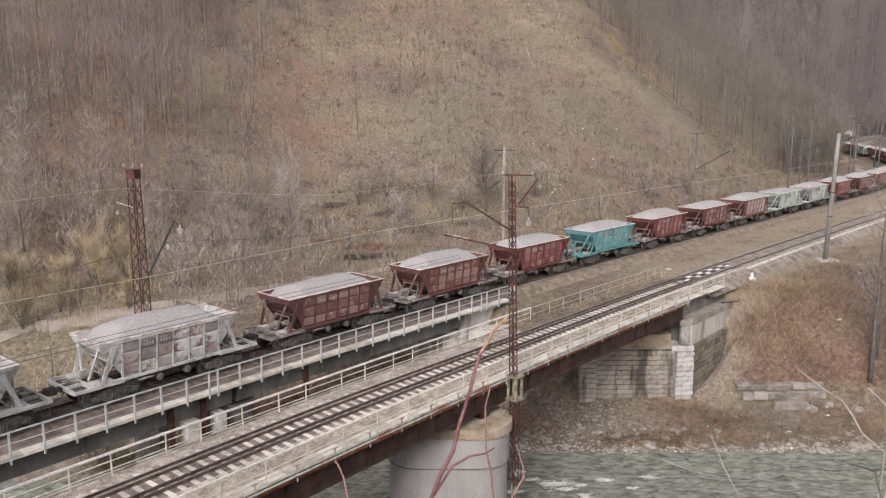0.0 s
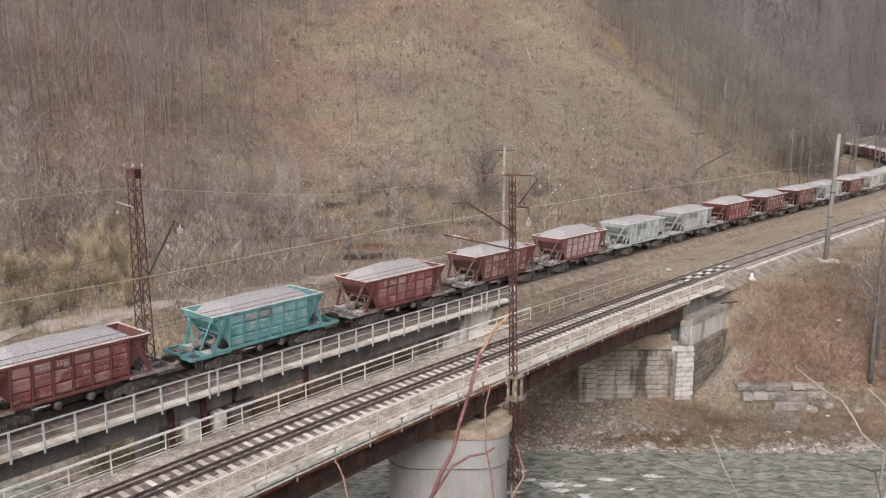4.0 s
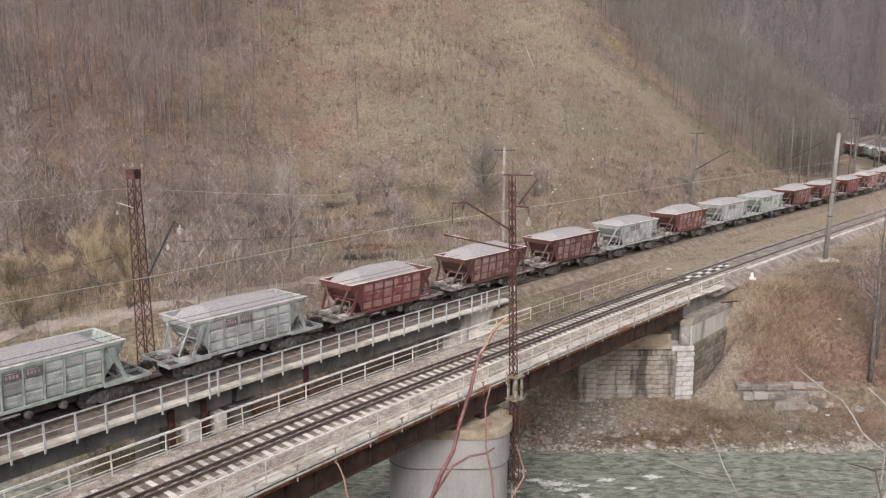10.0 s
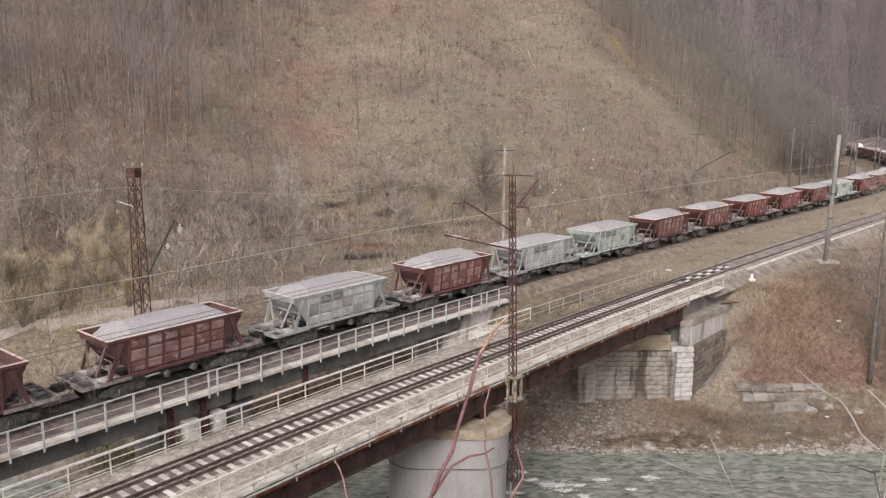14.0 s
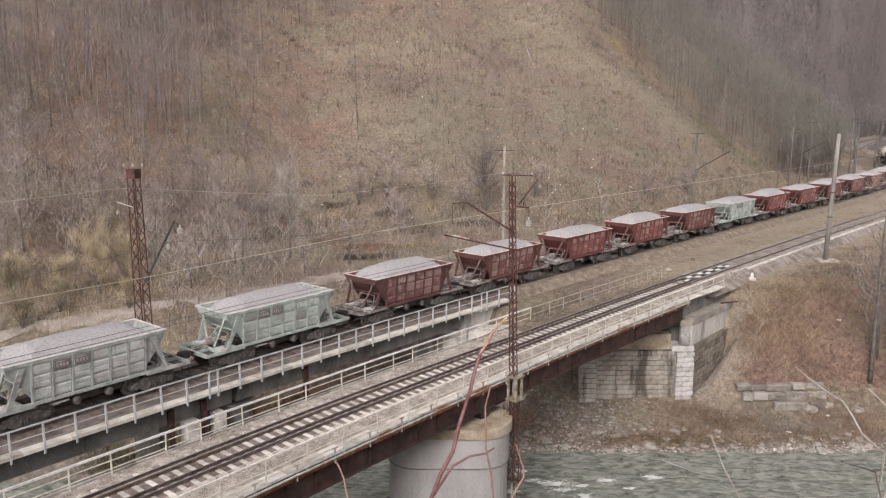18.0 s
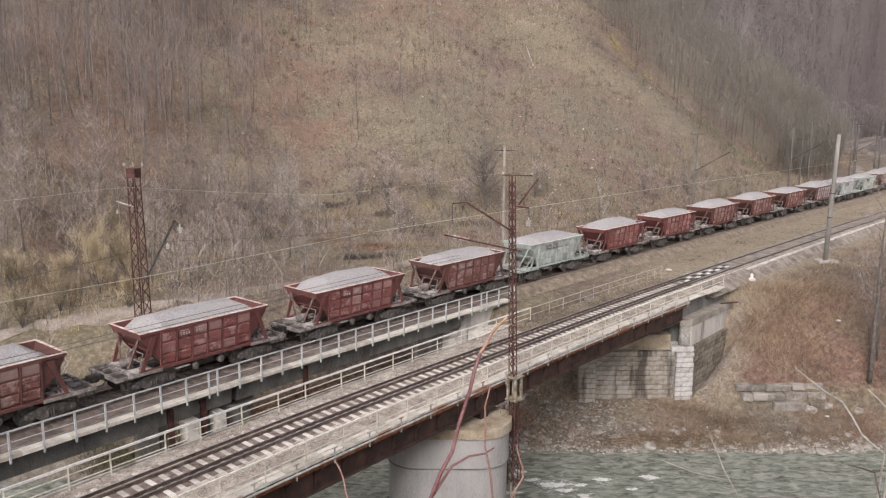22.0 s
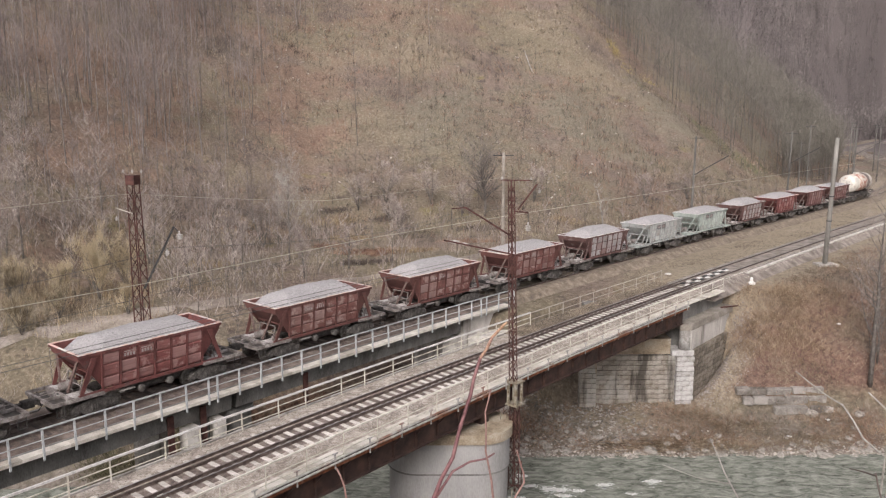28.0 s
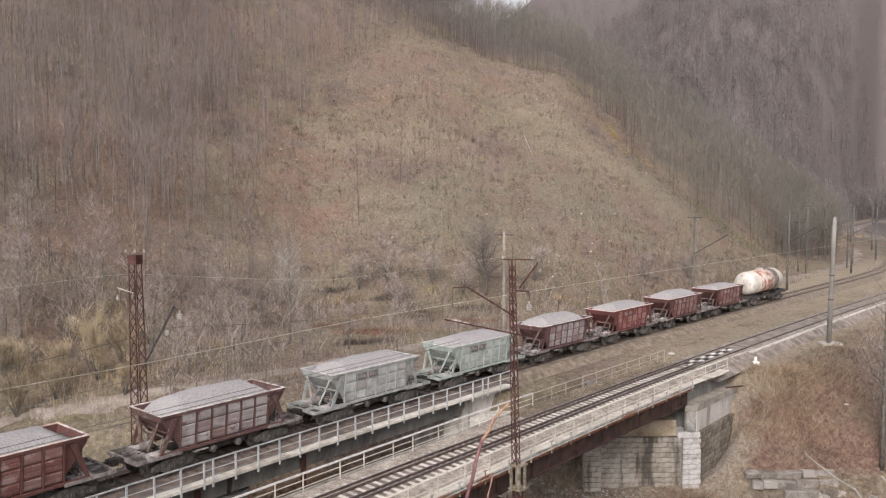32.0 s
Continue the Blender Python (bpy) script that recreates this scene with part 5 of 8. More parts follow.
POLE = ramp_mat("pole_concrete", [(0.145, 0.137, 0.122), (0.205, 0.194, 0.176), (0.28, 0.266, 0.244)], 1.5, 0.9, bump=0.15, fine=18.0, stretch=(1, 1, 0.3))
pb = Vector((36.35, 71.2, -1.2))
big = concrete_pole(pb, (36.60, 71.3, 11.2), "tall leaning concrete pole with steel bands on a slab", (), 0.23, 0.17, POLE)
for z in (3.4, 5.7):
    bm = bmesh.new()
    c = pb + (Vector((36.60, 71.3, 11.2)) - pb) * ((z + 1.2) / 12.4)
    bm_tube(bm, [c, c + Vector((0, 0, 0.1))], [0.235, 0.235], 12)
    part("band", bm, BLACK, big)
bm = bmesh.new()
bm_box(bm, -0.7, 1.1, -0.7, 0.7, -1.3, -0.62, Matrix.Translation((36.25, 71.2, 0)))
part("slab", bm, CONCRETE, big)


DARK_WIRE = ramp_mat("dark_wire", [(0.07, 0.065, 0.062), (0.13, 0.12, 0.115)], 2.0, 0.6, 0.2, bump=0.0)
WIRE = ramp_mat("old_wire", [(0.38, 0.36, 0.29), (0.52, 0.50, 0.41)], 2.0, 0.6, 0.3, bump=0.0)


def wires():
    w = tagged(new("overhead_wires"), "thin overhead wires strung along the tracks", "wires")

    def strand(lat, z, s0, s1, r, mat, sag=0.0, span=33.0, phase=0.0, drop=0.0):
        bm = bmesh.new()
        pts = []
        s = s0
        while s <= s1:
            u = ((s - phase) % span) / span
            pts.append(on(s, lat, z - sag * 4 * u * (1 - u) - drop * min(1.0, max(0.0, (-8 - s) / 14))))
            s += 1.5
        bm_tube(bm, pts, [r] * len(pts), 4)
        part("wire", bm, mat, w)
    strand(NEAR, 5.70, -60, -9.5, 0.012, DARK_WIRE)
    strand(NEAR + 0.1, 5.84, -60, -9.5, 0.011, DARK_WIRE)
    strand(NEAR + 0.5, 8.35, -60, -9.5, 0.008, DARK_WIRE, 1.6, 60.0, -9.9)
    strand(-0.2, 5.55, -60, 240, 0.017, WIRE, drop=0.35)
    strand(0.0, 6.75, -60, 13, 0.013, DARK_WIRE, 1.0, 33.0, -20.8)
    strand(3.6, 8.1, -60, 13, 0.009, WIRE, 0.4, 33.0, -20.8, -1.2)


wires()

# ---- bare woods, brush and grass ----
DARK_SCRUB = ramp_mat("dark_scrub", [(0.05, 0.038, 0.033), (0.11, 0.085, 0.073), (0.19, 0.155, 0.135)], 0.3, 0.95, bump=0.0, island=0.5, fine=2.0)
PLAIN_BRUSH = ramp_mat("plain_brushwood", [(0.085, 0.066, 0.052), (0.215, 0.176, 0.138), (0.42, 0.352, 0.275)], 0.22, 0.95, bump=0.0, island=0.5, fine=0.5)
OLIVE_SCRUB = ramp_mat("olive_scrub", [(0.07, 0.062, 0.032), (0.16, 0.145, 0.085), (0.30, 0.275, 0.18)], 0.3, 0.95, bump=0.0, island=0.5, fine=2.0)
REED = ramp_mat("dead_reed", [(0.17, 0.11, 0.068), (0.33, 0.235, 0.155), (0.50, 0.385, 0.275)], 0.3, 0.95, bump=0.0, island=0.5, fine=2.0)
TALL_REED = ramp_mat("tall_reed", [(0.20, 0.14, 0.08), (0.34, 0.255, 0.16), (0.48, 0.385, 0.26)], 0.3, 0.95, bump=0.0, island=0.5, fine=2.0)
HILL_RED = ramp_mat("hill_bramble", [(0.105, 0.057, 0.042), (0.235, 0.138, 0.098), (0.41, 0.27, 0.20)], 0.22, 0.95, bump=0.0, island=0.5, fine=0.5)
WOOD_TWIG = ramp_mat("woodland_twigs", [(0.165, 0.133, 0.122), (0.215, 0.178, 0.164), (0.27, 0.228, 0.21)], 0.05, 0.95, bump=0.0, island=0.4, fine=0.6)
# ridge twigs: darker olive tones, with the flank's shade in the colour
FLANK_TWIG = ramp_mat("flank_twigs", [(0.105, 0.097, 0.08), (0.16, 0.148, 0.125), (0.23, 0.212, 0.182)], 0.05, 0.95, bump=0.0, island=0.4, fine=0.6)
MOSS = ramp_mat("yellow_moss", [(0.24, 0.18, 0.075), (0.36, 0.285, 0.13), (0.48, 0.40, 0.21)], 0.3, 0.95, bump=0.0, island=0.5, fine=2.0)
GREY_BARK = ramp_mat("grey_bark", [(0.11, 0.093, 0.083), (0.175, 0.152, 0.14), (0.29, 0.262, 0.245)], 0.6, 0.95, bump=0.0, island=0.5, fine=2.0)
RNG = np.random.default_rng(7)


def strips(base, tip, w0, w1=0.0):
    """Thin upright slivers from base to tip; one triangle each, or two where the end has width."""
    d = tip - base
    a = RNG.uniform(0, 6.283, len(base))
    side = np.stack([np.cos(a), np.sin(a), np.zeros(len(base))], 1)
    w0 = np.broadcast_to(w0, (len(base),))[:, None] / 2
    v = np.stack([base - side * w0, base + side * w0, tip], 1).reshape(-1, 3)
    return v, np.arange(len(v)).reshape(-1, 3)


def trunk_verts(base, top, r0, r1, sides=3):
    """Tapered round stems, one for each row."""
    n = len(base)
    d = top - base
    vs = []
    r0, r1 = np.broadcast_to(r0, (n,)), np.broadcast_to(r1, (n,))
    for p, r in ((base, r0), (base + d * 0.5, (r0 + r1) * 0.52), (top, r1)):
        for k in range(sides):
            a = 6.28319 * k / sides
            off = np.stack([np.cos(a) * r, np.sin(a) * r, np.zeros(n)], 1)
            vs.append(p + off)
    v = np.stack(vs, 1).reshape(-1, 3)
    f = []
    for lev in (0, 1):
        for k in range(sides):
            a, b = lev * sides + k, lev * sides + (k + 1) % sides
            f += [(a, b, b + sides), (a, b + sides, a + sides)]
    f = np.array(f)
    return v, (f[None] + (np.arange(n) * 3 * sides)[:, None, None]).reshape(-1, 3)


def stack(parts):
    vs, fs, o = [], [], 0
    for v, f in parts:
        vs.append(v)
        fs.append(f + o)
        o += len(v)
    return np.concatenate(vs), np.concatenate(fs)


def woods(name, x, y, h, trunk_r, limbs, twigs, twig_w, trunk_mat, twig_mat, label, spread=0.20, low=0.35):
    z = ground(x, y) - 0.15
    n = len(x)
    base = np.stack([x, y, z], 1)
    lean = RNG.normal(0, 0.035, (n, 2)) * h[:, None]
    top = base + np.stack([lean[:, 0], lean[:, 1], h], 1)
    root = tagged(new(name), label, "woodland", kind="stuff")
    v, f = trunk_verts(base, top, trunk_r * h / 12, trunk_r * 0.2 * h / 12)
    ob = new("trunks", tri_mesh("trunks", v, f, trunk_mat))
    ob.parent = root
    ob["kind"] = "stuff"
    pieces = []
    # limbs
    i = np.repeat(np.arange(n), limbs)
    u = RNG.uniform(low, 0.95, len(i))
    a = RNG.uniform(0, 6.283, len(i))
    b0 = base[i] + (top - base)[i] * u[:, None]
    ln = h[i] * spread * (1.25 - 0.8 * (u - low) / (1 - low)) * RNG.uniform(0.6, 1.3, len(i))
    e0 = b0 + np.stack([np.cos(a) * ln, np.sin(a) * ln, ln * RNG.uniform(0.5, 1.6, len(i))], 1)
    pieces.append(strips(b0, e0, twig_w * 2.2))
    # twigs
    j = RNG.integers(0, len(i), n * twigs)
    k = RNG.uniform(0.2, 1.0, len(j))
    b1 = b0[j] + (e0 - b0)[j] * k[:, None]
    t = h[i[j]] * spread * RNG.uniform(0.25, 0.75, len(j))
    a = RNG.uniform(0, 6.283, len(j))
    e1 = b1 + np.stack([np.cos(a) * t * 0.5, np.sin(a) * t * 0.5, t * RNG.uniform(0.3, 1.2, len(j))], 1)
    pieces.append(strips(b1, e1, twig_w))
    v, f = stack(pieces)
    ob = new("branches", tri_mesh("branches", v, f, twig_mat))
    ob.parent = root
    ob["kind"] = "stuff"
    return root


def tufts(name, x, y, per, h, w, lean, material, label, spread=0.35, category="brush", z=None):
    z = ground(x, y) - 0.05 if z is None else z
    n = len(x)
    i = np.repeat(np.arange(n), per)
    hh = np.broadcast_to(h, (n,))[i] * RNG.uniform(0.45, 1.2, len(i))
    b = np.stack([x[i] + RNG.normal(0, spread, len(i)), y[i] + RNG.normal(0, spread, len(i)), z[i]], 1)
    tip = b + np.stack([RNG.normal(0, lean, len(i)) * hh, RNG.normal(0, lean, len(i)) * hh, hh], 1)
    v, f = strips(b, tip, w)
    return tagged(new(name, tri_mesh(name, v, f, material)), label, category, kind="stuff")


def scatter(n, az0, az1, r0, r1):
    """Even scatter over a sector seen from the bank."""
    a = np.radians(RNG.uniform(az0, az1, n))
    r = np.sqrt(RNG.uniform(0, 1, n) * (r1 ** 2 - r0 ** 2) + r0 ** 2)
    return r * np.sin(a), r * np.cos(a)


def polar(x, y):
    r, az = np.hypot(x, y), np.degrees(np.arctan2(x, y))
    foot = np.interp(az, AZ, FOOT)
    return r, az, r - foot, r - foot - np.interp(az, AZ, RISE1)


def off_tracks(x, y, d0=5.0, d1=5.0):
    return (line_distance(x, y, 0.0, -100, 440) > d0) & (line_distance(x, y, NEAR, -100, 440) > d1)


# cleared slope: low brush all over
x, y = scatter(90000, -33, 30, 78, 330)
r, az, f, c = polar(x, y)
keep = (f > -4) & (c < 25) & (0.6 * wave(x, y, 0.42, 5.0) + 0.5 * wave(x, y, 1.1, 6.0) + RNG.normal(0, 0.25, len(x)) > -0.12)
x, y, f, az = x[keep], y[keep], f[keep], az[keep]
pick = wave(x, y, 0.035, 8.0) + RNG.normal(0, 0.45, len(x)) + 0.4 * np.clip((-2 - az) / 14, 0, 1)
hgt = 0.9 + 0.7 * np.clip(wave(x, y, 0.05, 9.0) + 0.3, 0, 1.2)
A = pick > 0.55
B = pick < -0.55
tufts("hillside_brush", x[~A & ~B], y[~A & ~B], 7, hgt[~A & ~B] * 0.8, 0.055, 0.5, BRUSH, "tangled brown brushwood and saplings on the cleared slope")
tufts("hillside_red_brush", x[A], y[A], 5, hgt[A] * 0.8, 0.06, 0.4, HILL_RED, "reddish dead bramble patches on the cleared slope")
tufts("hillside_grass", x[B], y[B], 6, hgt[B] * 0.7, 0.06, 0.4, STRAW, "straw-coloured dry grass on the cleared slope", category="grass")

SAPLING = ramp_mat("sapling_twigs", [(0.07, 0.055, 0.046), (0.15, 0.122, 0.104), (0.36, 0.31, 0.265)], 0.05, 0.95, bump=0.0, island=0.7, fine=0.6)

# saplings dotted over the cleared slope
x, y = scatter(7600, -20, 24, 92, 290)
r, az, f, c = polar(x, y)
keep = (f > -2) & (c < 10) & (RNG.uniform(0, 1, len(x)) < np.interp(f, [0, 30, 120], [1.0, 0.75, 0.4]))
x, y = x[keep], y[keep]
woods("slope_saplings", x, y, RNG.uniform(1.2, 3.4, len(x)), 0.11, 6, 14, 0.032, DARK_SCRUB, SAPLING, "bare saplings scattered over the cleared slope", 0.3, 0.15)

# plain between the railway and the slope
x, y = scatter(16000, -34, 32, 46, 150)
r, az, f, c = polar(x, y)
t = y - bank_line(x)
keep = (f < 6) & (t > 9) & off_tracks(x, y, 4.2, 4.5) & (ground(x, y) > -3) & ((x < 2) | (line_distance(x, y, 0.0, -60, 300) > 6))
side = np.where(keep)[0]
x, y = x[keep], y[keep]
beyond = (y - np.interp(x, XX[::4], YY[::4])) > 0
n1 = wave(x, y, 0.12, 2.0) + RNG.normal(0, 0.4, len(x))
s1, s2 = beyond & (n1 > 0.25), beyond & (n1 <= 0.25)
tufts("plain_grass", x[s1], y[s1], 6, 0.8, 0.035, 0.3, STRAW, "dry straw-coloured grass on the valley floor", category="grass")
tufts("plain_brush", x[s2], y[s2], 6, 0.9, 0.03, 0.3, PLAIN_BRUSH, "leafless thicket on the valley floor")
tufts("verge_grass", x[~beyond], y[~beyond], 5, 0.22, 0.03, 0.5, STRAW, "short dry grass between the tracks", category="grass")

s = RNG.uniform(6, 95, 9000)
lat = np.where(RNG.uniform(0, 1, 9000) < 0.6, RNG.uniform(-7.9, -2.5, 9000), RNG.uniform(-17, -12.8, 9000))
h = np.interp(s, SS, HH)
x, y = np.interp(s, SS, XX) - np.sin(h) * lat, np.interp(s, SS, YY) + np.cos(h) * lat
n1 = wave(x, y, 0.35, 4.0) + RNG.normal(0, 0.35, len(x))
keep = (s > np.where(lat < -12, 22, 6)) & (n1 > -0.1)
tufts("verge_turf", x[keep & (n1 < 0.45)], y[keep & (n1 < 0.45)], 6, 0.14, 0.03, 1.0, STRAW, "thin dry turf on the gravelly verge", category="grass")
tufts("verge_weeds", x[keep & (n1 >= 0.45)], y[keep & (n1 >= 0.45)], 6, 0.22, 0.03, 0.9, BRUSH, "brown dead weeds on the gravelly verge", category="grass")

s = RNG.uniform(-3, 17, 1500)
lat = RNG.uniform(1.15, 2.45, 1500)
h = np.interp(s, SS, HH)
x, y = np.interp(s, SS, XX) - np.sin(h) * (NEAR + lat), np.interp(s, SS, YY) + np.cos(h) * (NEAR + lat)
tufts("shoulder_turf", x, y, 6, 0.12, 0.025, 1.0, BRUSH, "thin brown turf on the shoulder of the track", 0.10, "grass", np.interp(lat, [1.0, 2.2, 2.56], [-0.125, -0.15, -0.21]))

# river bank: red-brown brambles on the slope, dead reeds low down
x, y = scatter(30000, -32, 34, 44, 92)
t = y - bank_line(x)
near_side = line_distance(x, y, NEAR, -30, 300)
keep = (t > 1.2) & (y < np.interp(x, (XX + np.sin(HH) * 10.4)[::4], (YY - np.cos(HH) * 10.4)[::4])) & (near_side > 4.4) & ~((x > 8.5) & (x < 22.5) & (y > 53.4) & (y < 70) & (x < 18.6 + (y - 54) * 0.87))
x, y, t = x[keep], y[keep], t[keep]
n1 = wave(x, y, 0.3, 3.0) + RNG.normal(0, 0.4, len(x))
tufts("bank_straw", x[n1 > 0.35], y[n1 > 0.35], 6, 0.6, 0.030, 0.9, STRAW, "pale dead grass stems on the river bank", category="grass")
n2 = (n1 > -0.1) & (n1 <= 0.35)
tufts("bank_bramble", x[n2], y[n2], 6, 0.55, 0.030, 0.9, RED_BRUSH, "red-brown dead bramble on the river bank")
tufts("bank_grass", x[n1 <= -0.1], y[n1 <= -0.1], 6, 0.5, 0.028, 0.7, BRUSH, "dead grey-brown grass on the river bank", category="grass")

# dead reeds flattened along the water
x = RNG.uniform(3, 36, 2600)
y = bank_line(x) + RNG.uniform(0.8, 5.0, len(x))
keep = wave(x, y, 0.5, 4.0) + RNG.normal(0, 0.3, len(x)) > 0.05
pick = RNG.uniform(0, 1, len(x)) < 0.45
tufts("dead_reeds", x[keep & pick], y[keep & pick], 7, 0.5, 0.03, 1.5, REED, "orange-brown dead reeds flattened along the water", category="grass")
tufts("dead_bramble", x[keep & ~pick], y[keep & ~pick], 7, 0.55, 0.026, 1.3, RED_BRUSH, "reddish dead bramble stems along the water", category="grass")

# tall tan reeds by the old river arm
x, y = RNG.uniform(-40, -16, 800), RNG.uniform(46, 66, 800)
keep = (line_distance(x, y, 0.0, -60, 20) > 5.5) & (wave(x, y, 0.25, 7.0) + RNG.normal(0, 0.3, len(x)) > 0.1)
tufts("tall_reeds", x[keep], y[keep], 9, 1.3, 0.03, 0.25, TALL_REED, "tall tan dead reeds beside the railway", category="grass")

# patches of tan grass, rusty bracken and dark scrub on the valley floor
def patch(name, spots, per, h, w, lean, material, label):
    xs, ys = [], []
    for cx, cy, rx, ry, n in spots:
        a, q = RNG.uniform(0, 6.283, n), np.sqrt(RNG.uniform(0, 1, n)) * RNG.uniform(0.7, 1.25, n)
        xs.append(cx + rx * q * np.cos(a))
        ys.append(cy + ry * q * np.sin(a))
    tufts(name, np.concatenate(xs), np.concatenate(ys), per, h, w, lean, material, label, category="grass")


patch("tan_grass", ((-23.5, 91.8, 4.5, 0.8, 300), (-15.5, 96.5, 5.0, 1.0, 420), (-24.0, 88.3, 3.0, 1.0, 220), (-11.2, 89.5, 2.4, 1.4, 260), (16.4, 99.2, 2.6, 0.8, 140), (-3.3, 80.1, 2.6, 0.6, 140), (-22.6, 74.2, 3.0, 1.5, 220)), 8, 0.5, 0.035, 0.8, TALL_REED, "tan matted grass on the valley floor")
patch("rusty_bracken", ((-8.0, 80.6, 3.6, 1.5, 520), (-23.7, 89.6, 2.0, 0.5, 120), (-12.5, 84.5, 2.0, 1.0, 160), (3.0, 85.5, 3.0, 0.8, 160)), 8, 0.4, 0.04, 1.0, RED_BRUSH, "rusty dead bracken on the valley floor")
patch("dark_scrub", ((-25.0, 93.6, 2.6, 0.5, 200), (-14.5, 99.0, 2.5, 0.6, 120), (-6.8, 96.4, 2.5, 0.7, 140), (-7.5, 74.6, 3.0, 0.6, 160), (4.6, 93.3, 3.0, 0.8, 160)), 7, 0.6, 0.04, 0.5, DARK_SCRUB, "dark low scrub on the valley floor")
patch("mossy_edge", ((41.8, 192.0, 1.5, 4.0, 130), (43.5, 186.0, 2.0, 3.0, 50), (49.0, 186.0, 2.0, 4.0, 40)), 7, 0.7, 0.06, 0.6, MOSS, "yellow mossy grass along the edge of the wood")


patch("between_bridges", ((-3.5, 44.5, 3.5, 1.6, 160), (0.5, 49.0, 3.0, 1.6, 260), (3.6, 51.4, 2.2, 1.2, 200)), 8, 0.9, 0.035, 0.6, RED_BRUSH, "rusty dead bramble between the two bridges")
patch("river_scrub", ((-20.8, 45.6, 2.4, 1.1, 220), (-17.8, 47.6, 1.6, 0.9, 120)), 9, 0.9, 0.035, 0.5, OLIVE_SCRUB, "olive-green scrub on the bank under the bridges")
patch("rusty_scrub", ((-14.2, 49.4, 2.8, 1.2, 240), (-8.5, 50.4, 3.2, 1.2, 260), (-3.5, 51.5, 2.5, 1.0, 180)), 9, 0.9, 0.032, 0.6, RED_BRUSH, "rusty dead bramble on the bank behind the bridge")
patch("orange_bramble", ((26.5, 60.2, 3.2, 1.8, 260), (30.0, 60.5, 3.0, 2.2, 220), (24.2, 57.5, 1.6, 1.4, 120), (27.5, 57.4, 2.6, 1.2, 160)), 9, 0.75, 0.028, 0.9, REED, "orange-brown dead bramble on the bank slope")
patch("pale_grass", ((18.5, 49.9, 4.6, 0.5, 240), (25.0, 50.6, 3.5, 0.5, 140), (21.0, 52.5, 3.5, 0.8, 160), (27.0, 55.6, 3.0, 0.8, 120)), 8, 0.45, 0.024, 1.2, STRAW, "pale bent dead grass along the bank")


def driftwood():
    """Sticks and stalks washed flat along the water's edge."""
    x, y = RNG.normal(14.4, 2.4, 420), RNG.normal(49.6, 0.38, 420)
    z = ground(x, y) + RNG.uniform(0.02, 0.22, len(x))
    a = RNG.normal(0.05, 0.35, len(x))
    ln = RNG.uniform(0.4, 1.5, len(x))
    d = np.stack([np.cos(a) * ln, np.sin(a) * ln * 0.5, RNG.normal(0, 0.10, len(x))], 1)
    c = np.stack([x, y, z], 1)
    v, f = trunk_verts(c - d / 2, c + d / 2, RNG.uniform(0.012, 0.035, len(x)), 0.010)
    tagged(new("driftwood", tri_mesh("driftwood", v, f, REED)), "orange-tan sticks and reeds washed up along the water", "driftwood", kind="stuff")


driftwood()


def fallen_log():
    bm = bmesh.new()
    bm_tube(bm, [(17.7, 169.0, 26.8), (18.1, 165.5, 24.5), (18.6, 161.8, 22.1)], [0.05, 0.11, 0.15], 8)
    me = to_mesh("log", bm, PALE_BARK, True)
    tagged(new("log", me), "pale barkless log lying down the cleared slope", "log")


fallen_log()

# thicket of young trees on the valley floor
x, y = scatter(2000, -34, 24, 52, 125)
r, az, f, c = polar(x, y)
beyond = (y - np.interp(x, XX[::4], YY[::4])) > 8 + 3 * wave(x, y, 0.1, 1.0)
keep = beyond & (f < 10) & (f > -60) & (RNG.uniform(0, 1, len(x)) < np.interp(az, [-34, -16, -8, 5, 24], [1.0, 0.8, 0.28, 0.14, 0.2])) & (wave(x, y, 0.09, 6.0) > -0.25)
x, y = x[keep], y[keep]
woods("valley_thicket", x, y, RNG.uniform(2.5, 5.5, len(x)), 0.09, 12, 60, 0.028, BARK, TWIG, "dense leafless thicket of young trees on the valley floor", 0.28, 0.1)

# woods: left flank, crest, right flank and the far hill
x, y = scatter(6800, -36, 4, 78, 320)
r, az, f, c = polar(x, y)
edge = np.interp(f, [0, 20, 45, 75], [-11, -14, -16, -13]) + 2.5 * wave(x, y, 0.05, 2.0)
dens = np.where(az < edge - 2, 1.0, np.where(az < edge + 3, 0.35, 0.015))
upper = f > np.interp(az, [-20, -15.7, -11.7, -7.6, -3.5, 0, 4], [58, 68, 76, 98, 122, 134, 146]) + 5 * wave(x, y, 0.08, 4.0)
dens = np.where(upper & (c < 60), np.maximum(dens, 0.55), dens)
keep = (f > -8) & (RNG.uniform(0, 1, len(x)) < dens * np.where(f < 25, 0.75, 1.0))
x, y, f = x[keep], y[keep], f[keep]
woods("left_woodland", x, y, RNG.uniform(7, 15, len(x)) * np.where(f < 20, 0.6, 1.0), 0.075, 12, 76, 0.034, GREY_BARK, WOOD_TWIG, "leafless grey woodland with pale straight trunks")
x, y = scatter(6000, -6, 33, 120, 420)
r, az, f, c = polar(x, y)
keep = (c > -4) & (c < 175) & (f > 12) & off_tracks(x, y, 8, 8) & (az < 34) & (RNG.uniform(0, 1, len(x)) < np.interp(c, [-4, 10, 40], [0.35, 0.6, 1.0]))
x, y = x[keep], y[keep]
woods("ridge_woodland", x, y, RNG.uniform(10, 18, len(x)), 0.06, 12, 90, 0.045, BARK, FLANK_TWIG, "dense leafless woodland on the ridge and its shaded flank")


